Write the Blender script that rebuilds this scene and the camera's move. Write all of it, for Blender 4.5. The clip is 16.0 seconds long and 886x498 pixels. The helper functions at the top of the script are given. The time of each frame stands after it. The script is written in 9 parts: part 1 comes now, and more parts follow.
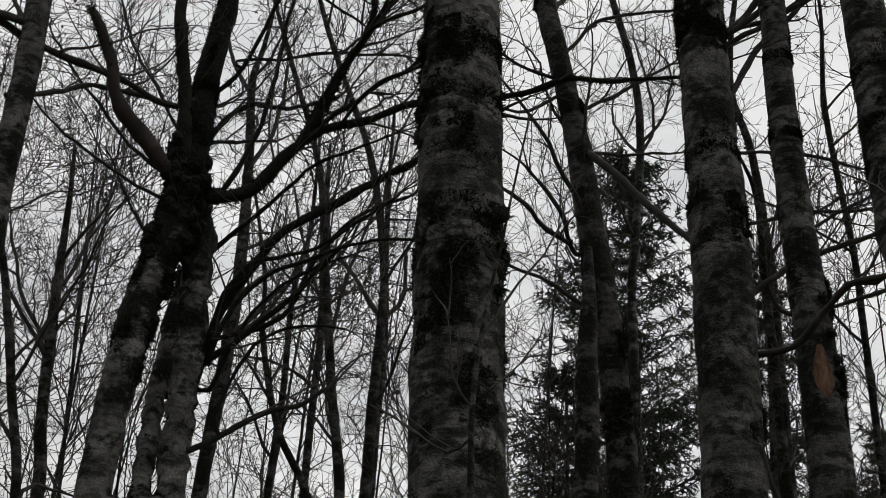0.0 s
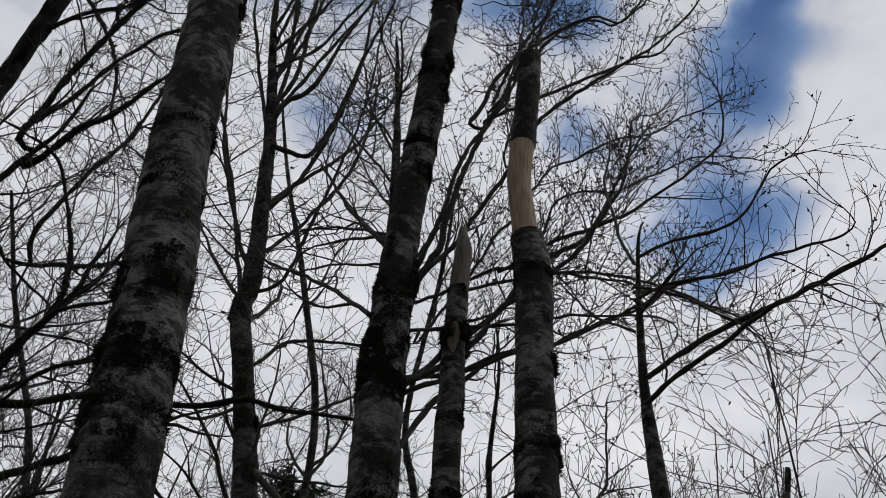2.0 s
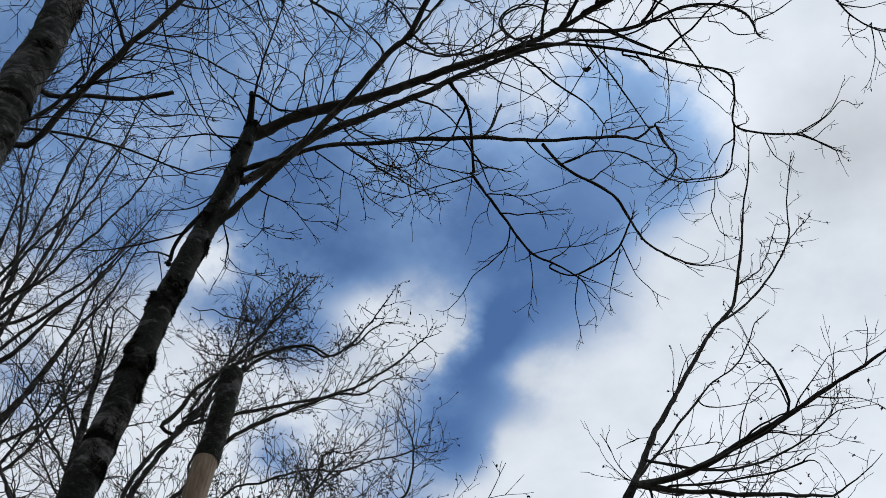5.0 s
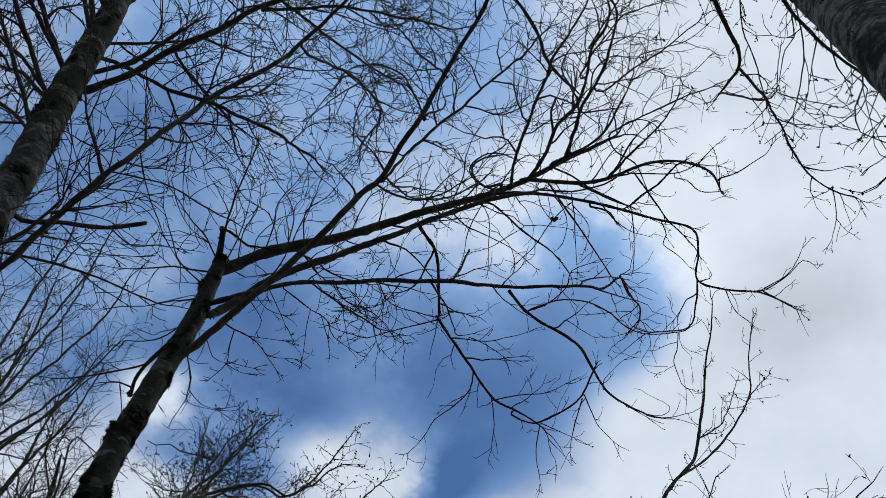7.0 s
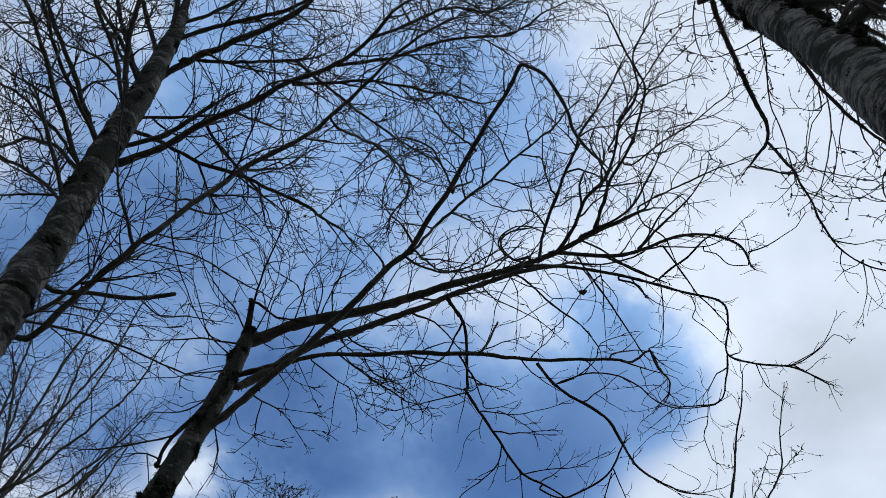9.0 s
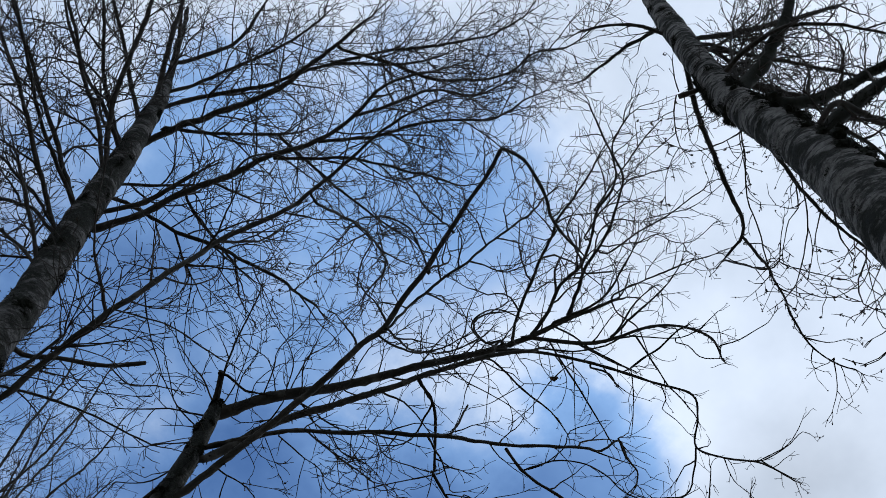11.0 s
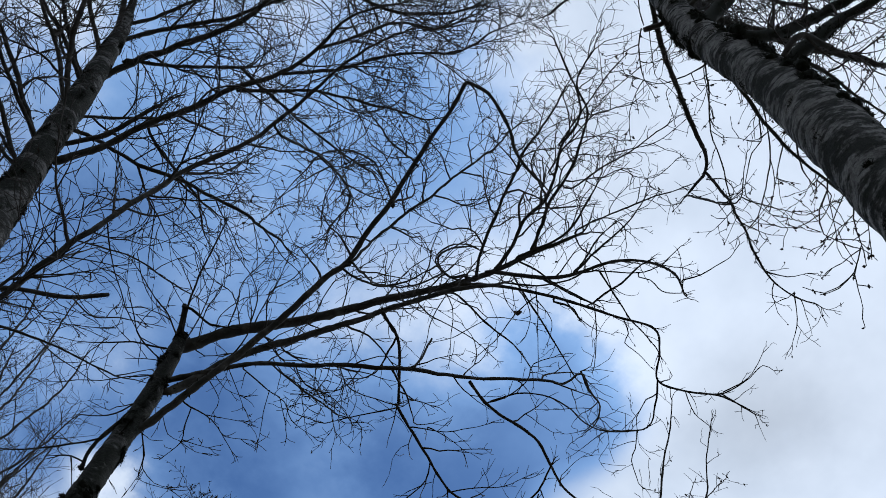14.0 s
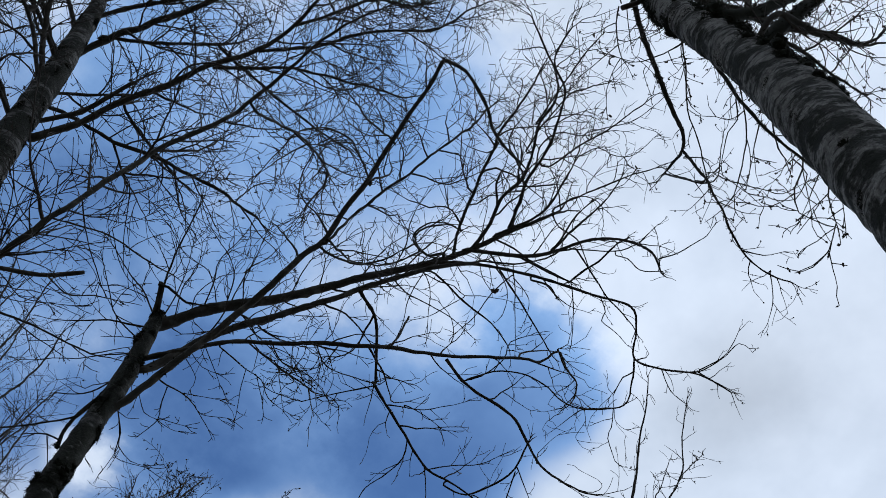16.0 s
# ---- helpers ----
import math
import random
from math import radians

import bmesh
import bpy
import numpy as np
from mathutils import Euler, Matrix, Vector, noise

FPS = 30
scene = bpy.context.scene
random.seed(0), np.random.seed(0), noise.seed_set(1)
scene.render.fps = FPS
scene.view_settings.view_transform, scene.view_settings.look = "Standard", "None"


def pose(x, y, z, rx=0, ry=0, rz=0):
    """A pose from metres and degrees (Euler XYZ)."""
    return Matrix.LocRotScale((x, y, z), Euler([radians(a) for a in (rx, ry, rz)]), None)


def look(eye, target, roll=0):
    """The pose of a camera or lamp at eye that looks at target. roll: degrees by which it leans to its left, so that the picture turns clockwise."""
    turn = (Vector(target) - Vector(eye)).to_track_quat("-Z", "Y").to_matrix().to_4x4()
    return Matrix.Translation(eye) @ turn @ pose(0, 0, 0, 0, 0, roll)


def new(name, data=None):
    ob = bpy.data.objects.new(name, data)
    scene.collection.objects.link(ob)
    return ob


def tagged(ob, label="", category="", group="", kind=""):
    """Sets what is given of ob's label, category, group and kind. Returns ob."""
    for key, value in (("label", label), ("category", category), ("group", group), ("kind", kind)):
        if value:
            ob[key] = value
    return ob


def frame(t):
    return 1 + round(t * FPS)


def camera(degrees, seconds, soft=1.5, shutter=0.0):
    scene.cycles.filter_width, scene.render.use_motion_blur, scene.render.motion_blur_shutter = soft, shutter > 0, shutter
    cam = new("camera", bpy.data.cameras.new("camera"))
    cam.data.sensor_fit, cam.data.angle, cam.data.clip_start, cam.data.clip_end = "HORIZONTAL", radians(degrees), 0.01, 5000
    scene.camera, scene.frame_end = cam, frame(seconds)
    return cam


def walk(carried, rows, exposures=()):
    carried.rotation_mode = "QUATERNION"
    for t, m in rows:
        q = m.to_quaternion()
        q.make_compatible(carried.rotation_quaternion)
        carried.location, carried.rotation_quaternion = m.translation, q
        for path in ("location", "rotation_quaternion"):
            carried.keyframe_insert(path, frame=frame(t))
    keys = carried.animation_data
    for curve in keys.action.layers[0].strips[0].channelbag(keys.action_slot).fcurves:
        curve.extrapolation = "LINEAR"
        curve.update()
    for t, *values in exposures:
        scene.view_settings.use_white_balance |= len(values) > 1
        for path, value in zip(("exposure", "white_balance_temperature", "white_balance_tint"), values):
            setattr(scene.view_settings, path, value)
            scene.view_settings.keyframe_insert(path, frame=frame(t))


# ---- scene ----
cam = camera(36.2, 16.0, soft=0.7)
ROWS = [
    (0.0, -0.053, 0.070, 1.497, 121.43, -2.62, -1.60),
    (0.5, -0.046, 0.073, 1.497, 123.58, -2.84, -6.26),
    (1.0, -0.043, 0.060, 1.524, 126.65, -2.70, -10.67),
    (1.5, -0.022, 0.030, 1.578, 130.93, -2.68, -14.55),
    (2.0, -0.024, 0.012, 1.620, 135.09, -2.73, -18.51),
    (2.5, -0.044, -0.016, 1.640, 137.90, -2.71, -21.80),
    (3.0, -0.013, -0.049, 1.655, 140.30, -1.69, -23.68),
    (3.5, 0.010, -0.082, 1.681, 143.11, -0.85, -26.08),
    (4.0, 0.035, -0.087, 1.699, 145.37, -0.62, -30.06),
    (4.2, 0.035, -0.087, 1.701, 146.14, -0.51, -31.58),
    (6.3, -0.001, 0.007, 1.610, 152.26, 0.82, -36.31),
    (6.5, -0.011, -0.006, 1.605, 152.82, 0.71, -36.69),
    (7.0, -0.009, -0.014, 1.625, 155.12, 0.38, -37.66),
    (7.5, 0.007, -0.018, 1.634, 156.99, 0.52, -37.82),
    (8.0, 0.004, -0.032, 1.617, 157.77, 0.21, -37.12),
    (8.5, 0.017, -0.018, 1.620, 157.94, -0.66, -36.91),
    (9.0, 0.017, -0.010, 1.605, 158.30, -0.85, -37.28),
    (9.5, -0.006, -0.005, 1.599, 159.01, -1.07, -37.92),
    (10.0, -0.028, -0.011, 1.601, 160.22, -0.96, -38.81),
    (10.2, -0.029, -0.024, 1.619, 160.85, -0.82, -39.36),
    (12.3, 0.023, 0.075, 1.602, 161.84, -0.16, -40.48),
    (12.5, 0.018, 0.064, 1.603, 161.53, -0.09, -40.61),
    (13.0, 0.024, 0.057, 1.599, 160.79, 0.19, -40.97),
    (13.5, 0.029, 0.063, 1.598, 159.90, 0.49, -40.75),
    (14.0, 0.021, 0.045, 1.589, 159.17, 0.80, -40.69),
    (14.5, 0.007, 0.028, 1.590, 158.99, 1.11, -40.59),
    (15.0, 0.011, 0.022, 1.586, 158.87, 1.30, -40.65),
    (15.5, 0.021, 0.028, 1.593, 158.64, 1.54, -40.92),
    (16.0, 0.033, 0.040, 1.593, 158.25, 1.62, -41.08),
]
EXPOSURES = [(0.0, 0.12, 7150, 11), (0.5, 0.09, 7100, 13), (2.5, -0.08, 6720, 14), (3.1, 0.05, 6600, 12), (4.2, 0.18, 6500, 10), (7.0, 0.16, 6220, 10), (10.0, 0.24, 5960, 10), (13.0, 0.23, 5880, 10), (16.0, 0.16, 5880, 10)]
walk(cam, [(t, pose(x, y, z, rx, ry, rz)) for t, x, y, z, rx, ry, rz in ROWS], EXPOSURES)

# ---- light: a bright broken overcast with one blue gap ----
SUN_EL, SUN_AZ = 58.0, 85.0
world = bpy.data.worlds.new("sky")
scene.world = world
world.use_nodes = True
wn, wl = world.node_tree.nodes, world.node_tree.links
wn.clear()


def wmath(op, a, b=None, c=None, clamp=False):
    n = wn.new("ShaderNodeMath")
    n.operation, n.use_clamp = op, clamp
    for i, s in enumerate((a, b, c)):
        if s is None:
            continue
        if isinstance(s, (int, float)):
            n.inputs[i].default_value = s
        else:
            wl.new(s, n.inputs[i])
    return n.outputs[0]


def wsmooth(value, lo, hi):
    n = wn.new("ShaderNodeMapRange")
    n.interpolation_type = "SMOOTHSTEP"
    wl.new(value, n.inputs[0])
    n.inputs[1].default_value, n.inputs[2].default_value = lo, hi
    n.inputs[3].default_value, n.inputs[4].default_value = 0.0, 1.0
    return n.outputs[0]


way = wn.new("ShaderNodeTexCoord").outputs["Generated"]
sep = wn.new("ShaderNodeSeparateXYZ")
wl.new(way, sep.inputs[0])
high = wmath("MAXIMUM", sep.outputs[2], 0.12)
flat = wn.new("ShaderNodeCombineXYZ")        # the cloud deck seen as a level sheet
wl.new(wmath("DIVIDE", sep.outputs[0], high), flat.inputs[0])
wl.new(wmath("DIVIDE", sep.outputs[1], high), flat.inputs[1])
puff = wn.new("ShaderNodeTexNoise")
puff.inputs["Scale"].default_value, puff.inputs["Detail"].default_value, puff.inputs["Roughness"].default_value = 7.0, 7.0, 0.56
wl.new(flat.outputs[0], puff.inputs["Vector"])
wisp = wn.new("ShaderNodeTexNoise")
wisp.inputs["Scale"].default_value, wisp.inputs["Detail"].default_value, wisp.inputs["Roughness"].default_value = 2.6, 6.0, 0.6
wl.new(flat.outputs[0], wisp.inputs["Vector"])

fray = wn.new("ShaderNodeTexNoise")
fray.inputs["Scale"].default_value, fray.inputs["Detail"].default_value, fray.inputs["Roughness"].default_value = 22.0, 6.0, 0.6
wl.new(flat.outputs[0], fray.inputs["Vector"])


drift = wn.new("ShaderNodeVectorMath")           # ragged billows: the deck is pushed about by two sizes of noise
drift.operation = "MULTIPLY_ADD"
drift.inputs[1].default_value, drift.inputs[2].default_value = (0.06, 0.06, 0), (-0.03, -0.03, 0)
wl.new(puff.outputs[1], drift.inputs[0])
shred = wn.new("ShaderNodeVectorMath")
shred.operation = "MULTIPLY_ADD"
shred.inputs[1].default_value, shred.inputs[2].default_value = (0.03, 0.03, 0), (-0.015, -0.015, 0)
wl.new(fray.outputs[1], shred.inputs[0])
pushed = flat.outputs[0]
for node in (drift, shred):
    join = wn.new("ShaderNodeVectorMath")
    wl.new(pushed, join.inputs[0])
    wl.new(node.outputs[0], join.inputs[1])
    pushed = join.outputs[0]


def clearing(cx, cy, size):
    """A soft round thinning of the cloud deck: 1 at its middle."""
    far = wn.new("ShaderNodeVectorMath")
    far.operation = "DISTANCE"
    far.inputs[1].default_value = (cx, cy, 0)
    wl.new(pushed, far.inputs[0])
    return wmath("POWER", 2.71828, wmath("MULTIPLY", wmath("MULTIPLY", far.outputs["Value"], far.outputs["Value"]), -1 / size ** 2))


WIDE = ((0.34, 0.458, 0.94), (0.057, 0.418, 0.66), (0.478, 0.773, 0.48), (0.175, 0.624, 0.76), (0.166, 0.226, 0.72), (-0.088, 0.692, 0.38), (-0.092, 0.358, 0.29), (-0.039, 0.577, 0.58))
MIDDLING = ((0.423, 0.334, 0.87), (0.451, 0.602, 0.69), (0.542, 0.845, 0.54), (0.453, 0.478, 0.46), (0.204, 0.499, 0.45), (0.123, 0.839, 0.33), (0.175, 0.715, -0.25), (0.075, 0.69, 0.14), (0.283, 0.469, -0.12), (0.004, 0.276, 0.34))
SMALL = ((0.175, 0.624, -0.73), (0.489, 0.666, 0.52), (0.292, 0.639, 0.35), (0.379, 0.282, 0.46), (0.54, 0.725, -0.34), (0.395, 0.613, -0.26), (0.547, 0.917, 0.37), (0.435, 0.409, 0.36), (0.438, 0.548, 0.71), (0.176, 0.391, 0.3), (0.346, 0.779, 0.29), (0.286, 0.56, 0.3), (0.323, 0.589, -0.24), (0.568, 0.797, 0.24), (0.47, 0.551, -0.49), (0.399, 0.569, -0.32), (0.522, 0.642, -0.34), (0.455, 0.323, 0.3), (0.448, 0.288, 0.2))
openness = wmath("ADD", wmath("MULTIPLY_ADD", puff.outputs[0], 0.7, -0.35), wmath("MULTIPLY_ADD", fray.outputs[0], 0.35, -0.175))
for spots, size in ((WIDE, 0.11), (MIDDLING, 0.06), (SMALL, 0.035)):
    for cx, cy, share in spots:
        openness = wmath("MULTIPLY_ADD", clearing(cx, cy, size), share, openness)
veil = wmath("SUBTRACT", 1.0, wsmooth(openness, 0.08, 0.68))
blue_share = wmath("SUBTRACT", 1.0, wmath("POWER", veil, 1.5))
core = wsmooth(openness, 0.5, 0.95)
split = wn.new("ShaderNodeSeparateXYZ")
wl.new(flat.outputs[0], split.inputs[0])
thin = wmath("MULTIPLY_ADD", wsmooth(wisp.outputs[0], 0.42, 0.74), 0.3, wmath("MULTIPLY_ADD", core, -0.3, 0.3))
thin = wmath("MULTIPLY_ADD", wsmooth(split.outputs[1], 0.52, 0.22), 0.34, thin, clamp=True)
sky_tex = wn.new("ShaderNodeTexSky")
sky_tex.sky_type, sky_tex.sun_disc = "NISHITA", False
sky_tex.sun_elevation, sky_tex.sun_rotation = radians(SUN_EL), radians(SUN_AZ)
sky_tex.altitude, sky_tex.air_density, sky_tex.dust_density, sky_tex.ozone_density = 200, 1.0, 0.0, 4.0
sky_gain = wn.new("ShaderNodeVectorMath")
sky_gain.operation = "MULTIPLY"
sky_gain.inputs[1].default_value = (0.60, 0.71, 0.81)
wl.new(sky_tex.outputs[0], sky_gain.inputs[0])
cloud = wn.new("ShaderNodeValToRGB")
cloud.color_ramp.elements[0].position, cloud.color_ramp.elements[0].color = 0.30, (0.56, 0.615, 0.685, 1)
cloud.color_ramp.elements[1].position, cloud.color_ramp.elements[1].color = 0.66, (0.875, 0.925, 0.99, 1)
wl.new(wisp.outputs[0], cloud.inputs[0])
bank = wmath("MULTIPLY_ADD", clearing(0.62, 0.10, 0.11), 0.5, clearing(0.56, 0.22, 0.06))   # grey underside of a cloud bank
cloud_gain = wn.new("ShaderNodeVectorMath")
cloud_gain.operation = "SCALE"
wl.new(cloud.outputs[0], cloud_gain.inputs[0])
to_sun = wn.new("ShaderNodeVectorMath")          # cloud is brightest round the veiled sun
to_sun.operation = "DOT_PRODUCT"
to_sun.inputs[1].default_value = (math.cos(radians(SUN_EL)) * math.sin(radians(SUN_AZ)), math.cos(radians(SUN_EL)) * math.cos(radians(SUN_AZ)), math.sin(radians(SUN_EL)))
wl.new(way, to_sun.inputs[0])
glow = wmath("MULTIPLY_ADD", wsmooth(to_sun.outputs["Value"], -0.3, 0.4), 0.74, 0.26)
wl.new(wmath("MULTIPLY", glow, wmath("MULTIPLY_ADD", bank, -2.2, 9.1)), cloud_gain.inputs["Scale"])
mix = wn.new("ShaderNodeMix")
mix.data_type = "RGBA"
wl.new(blue_share, mix.inputs[0])
wl.new(cloud_gain.outputs[0], mix.inputs[6])
hazy = wn.new("ShaderNodeMix")                   # thin bluish haze over the clear sky
hazy.data_type = "RGBA"
hazy.inputs[7].default_value = (3.0, 4.8, 7.6, 1)
wl.new(thin, hazy.inputs[0])
wl.new(sky_gain.outputs[0], hazy.inputs[6])
wl.new(hazy.outputs[2], mix.inputs[7])
bg = wn.new("ShaderNodeBackground")
bg.inputs[1].default_value = 0.1
wl.new(mix.outputs[2], bg.inputs[0])
wl.new(bg.outputs[0], wn.new("ShaderNodeOutputWorld").inputs[0])

sun = new("sun", bpy.data.lights.new("sun", "SUN"))
sun.data.energy, sun.data.angle, sun.data.color = 0.5, radians(25), (1.0, 0.96, 0.9)
_az, _el = radians(SUN_AZ), radians(SUN_EL)
sun.matrix_world = look((20 * math.sin(_az), 20 * math.cos(_az), 30), (0, 0, 30 - 20 * math.tan(_el)))


# ---- materials ----
def material(name):
    m = bpy.data.materials.new(name)
    m.use_nodes = True
    return m, m.node_tree.nodes, m.node_tree.links, m.node_tree.nodes["Principled BSDF"]


def ramp(nodes, stops):
    r = nodes.new("ShaderNodeValToRGB")
    while len(r.color_ramp.elements) < len(stops):
        r.color_ramp.elements.new(0.5)
    for e, (p, c) in zip(r.color_ramp.elements, stops):
        e.position, e.color = p, (*c, 1)
    return r


def noise_tex(nodes, links, vec, scale, detail=4.0, rough=0.55):
    n = nodes.new("ShaderNodeTexNoise")
    n.inputs["Scale"].default_value, n.inputs["Detail"].default_value, n.inputs["Roughness"].default_value = scale, detail, rough
    links.new(vec, n.inputs["Vector"])
    return n


def bark_material(name, pale, mid, dark, moss, moss_from=0.52, rise=None, rings=3.0, scars=8.0, cut=0.43, deep=0.45, edge=0.05):
    """Mottled bark under ragged moss; rise = (from, to, amount) thickens the moss between two heights in metres, so the
    stem darkens upward.
    """
    m, nd, lk, bsdf = material(name)
    co = nd.new("ShaderNodeTexCoord").outputs["Object"]
    squash = nd.new("ShaderNodeMapping")
    squash.inputs["Scale"].default_value = (1, 1, 1.5)
    lk.new(co, squash.inputs[0])
    plates = noise_tex(nd, lk, squash.outputs[0], 5.0, 5, 0.52)
    base = ramp(nd, [(0.26, dark), (0.42, mid), (0.60, pale), (0.78, tuple(c * 1.2 for c in pale))])
    lk.new(plates.outputs[0], base.inputs[0])
    lens = nd.new("ShaderNodeMapping")            # short level scars of the bark
    lens.inputs["Scale"].default_value = (1, 1, rings)
    lk.new(co, lens.inputs[0])
    scar = noise_tex(nd, lk, lens.outputs[0], scars, 4, 0.5)
    scar_r = ramp(nd, [(cut - 0.01 - edge, (deep, deep * 0.99, deep * 0.96)), (cut - 0.01 + edge, (1, 1, 1))])
    lk.new(scar.outputs[0], scar_r.inputs[0])
    mul = nd.new("ShaderNodeMix")
    mul.data_type, mul.blend_type = "RGBA", "MULTIPLY"
    mul.inputs[0].default_value = 1.0
    lk.new(base.outputs[0], mul.inputs[6])
    lk.new(scar_r.outputs[0], mul.inputs[7])
    belt = nd.new("ShaderNodeMapping")            # moss sits in level collars round the stem
    belt.inputs["Scale"].default_value = (0.85, 0.85, 1.15)
    lk.new(co, belt.inputs[0])
    patch_big = noise_tex(nd, lk, belt.outputs[0], 4.6, 8, 0.58)
    patch_small = noise_tex(nd, lk, belt.outputs[0], 19, 6, 0.70)
    patch = nd.new("ShaderNodeMath")
    patch.operation = "MULTIPLY_ADD"
    lk.new(patch_small.outputs[0], patch.inputs[0])
    patch.inputs[1].default_value = 0.5
    less = nd.new("ShaderNodeMath")
    less.operation = "MULTIPLY_ADD"
    lk.new(patch_big.outputs[0], less.inputs[0])
    less.inputs[1].default_value, less.inputs[2].default_value = 1.0, -0.25
    lk.new(less.outputs[0], patch.inputs[2])
    grown = patch.outputs[0]
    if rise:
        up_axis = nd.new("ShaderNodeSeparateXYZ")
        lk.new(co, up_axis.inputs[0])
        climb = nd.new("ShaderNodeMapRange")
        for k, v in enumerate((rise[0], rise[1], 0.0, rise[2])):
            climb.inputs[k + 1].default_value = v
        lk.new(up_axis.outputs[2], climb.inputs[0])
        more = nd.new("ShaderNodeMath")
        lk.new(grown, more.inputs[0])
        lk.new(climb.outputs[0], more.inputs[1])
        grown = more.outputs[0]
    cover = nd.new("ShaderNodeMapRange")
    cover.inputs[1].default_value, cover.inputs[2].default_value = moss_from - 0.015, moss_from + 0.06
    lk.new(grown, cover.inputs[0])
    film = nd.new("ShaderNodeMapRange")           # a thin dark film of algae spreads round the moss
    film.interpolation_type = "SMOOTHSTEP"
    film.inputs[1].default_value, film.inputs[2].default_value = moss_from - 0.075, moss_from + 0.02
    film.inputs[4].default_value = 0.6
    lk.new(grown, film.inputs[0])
    filmed = nd.new("ShaderNodeMix")
    filmed.data_type = "RGBA"
    filmed.inputs[7].default_value = (0.026, 0.028, 0.025, 1)
    lk.new(film.outputs[0], filmed.inputs[0])
    lk.new(mul.outputs[2], filmed.inputs[6])
    mossy = nd.new("ShaderNodeMix")
    mossy.data_type = "RGBA"
    lk.new(cover.outputs[0], mossy.inputs[0])
    lk.new(filmed.outputs[2], mossy.inputs[6])
    tuft = noise_tex(nd, lk, co, 70, 4, 0.75)
    tuft_r = ramp(nd, [(0.40, tuple(c * 0.45 for c in moss)), (0.56, moss), (0.68, tuple(c * 3.2 + 0.01 for c in moss))])
    lk.new(tuft.outputs[0], tuft_r.inputs[0])
    lk.new(tuft_r.outputs[0], mossy.inputs[7])
    speck = noise_tex(nd, lk, co, 90, 3, 0.7)
    speck_r = ramp(nd, [(0.34, (0.72, 0.72, 0.72)), (0.66, (1.2, 1.2, 1.2))])
    flake = noise_tex(nd, lk, co, 27, 3, 0.6)      # small plates that have flaked or weathered
    flake_r = ramp(nd, [(0.40, (0.62, 0.62, 0.61)), (0.52, (1.06, 1.06, 1.06))])
    lk.new(flake.outputs[0], flake_r.inputs[0])
    flaked = nd.new("ShaderNodeMix")
    flaked.data_type, flaked.blend_type = "RGBA", "MULTIPLY"
    flaked.inputs[0].default_value = 1.0
    lk.new(mossy.outputs[2], flaked.inputs[6])
    lk.new(flake_r.outputs[0], flaked.inputs[7])
    lk.new(speck.outputs[0], speck_r.inputs[0])
    fin = nd.new("ShaderNodeMix")
    fin.data_type, fin.blend_type = "RGBA", "MULTIPLY"
    fin.inputs[0].default_value = 1.0
    lk.new(flaked.outputs[2], fin.inputs[6])
    lk.new(speck_r.outputs[0], fin.inputs[7])
    lk.new(fin.outputs[2], bsdf.inputs["Base Color"])
    bsdf.inputs["Roughness"].default_value = 0.9
    bsdf.inputs["Specular IOR Level"].default_value = 0.2
    add = nd.new("ShaderNodeMath")
    add.operation = "ADD"
    lk.new(scar.outputs[0], add.inputs[0])
    lk.new(speck.outputs[0], add.inputs[1])
    bump = nd.new("ShaderNodeBump")
    bump.inputs["Strength"].default_value, bump.inputs["Distance"].default_value = 0.9, 0.025
    lk.new(add.outputs[0], bump.inputs["Height"])
    lk.new(bump.outputs[0], bsdf.inputs["Normal"])
    return m


def speckled(name, stops, scale, rough=0.9, bump_by=0.3, stretch=(1, 1, 1)):
    m, nd, lk, bsdf = material(name)
    mp = nd.new("ShaderNodeMapping")
    mp.inputs["Scale"].default_value = stretch
    lk.new(nd.new("ShaderNodeTexCoord").outputs["Object"], mp.inputs[0])
    n = noise_tex(nd, lk, mp.outputs[0], scale, 6, 0.62)
    r = ramp(nd, stops)
    lk.new(n.outputs[0], r.inputs[0])
    lk.new(r.outputs[0], bsdf.inputs["Base Color"])
    bsdf.inputs["Roughness"].default_value = rough
    bsdf.inputs["Specular IOR Level"].default_value = 0.25
    b = nd.new("ShaderNodeBump")
    b.inputs["Strength"].default_value, b.inputs["Distance"].default_value = bump_by, 0.02
    lk.new(n.outputs[0], b.inputs["Height"])
    lk.new(b.outputs[0], bsdf.inputs["Normal"])
    return m


# In these two, the rise also puts upper stems' backlit shade into the colour.
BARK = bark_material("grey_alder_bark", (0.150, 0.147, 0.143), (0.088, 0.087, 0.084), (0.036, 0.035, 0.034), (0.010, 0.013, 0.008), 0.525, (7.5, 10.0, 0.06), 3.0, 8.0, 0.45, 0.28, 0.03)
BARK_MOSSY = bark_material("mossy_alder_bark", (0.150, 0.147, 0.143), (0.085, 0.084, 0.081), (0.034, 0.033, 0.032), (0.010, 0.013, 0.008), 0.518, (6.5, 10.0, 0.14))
BARK_RIDGED = bark_material("ridged_alder_bark", (0.23, 0.227, 0.217), (0.175, 0.172, 0.163), (0.085, 0.083, 0.078), (0.009, 0.012, 0.007), 0.54, None, 4.2, 4.6, 0.45, 0.22, 0.02)
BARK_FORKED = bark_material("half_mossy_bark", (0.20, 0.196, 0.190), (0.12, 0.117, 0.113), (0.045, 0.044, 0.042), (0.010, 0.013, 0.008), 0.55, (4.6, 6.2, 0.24))
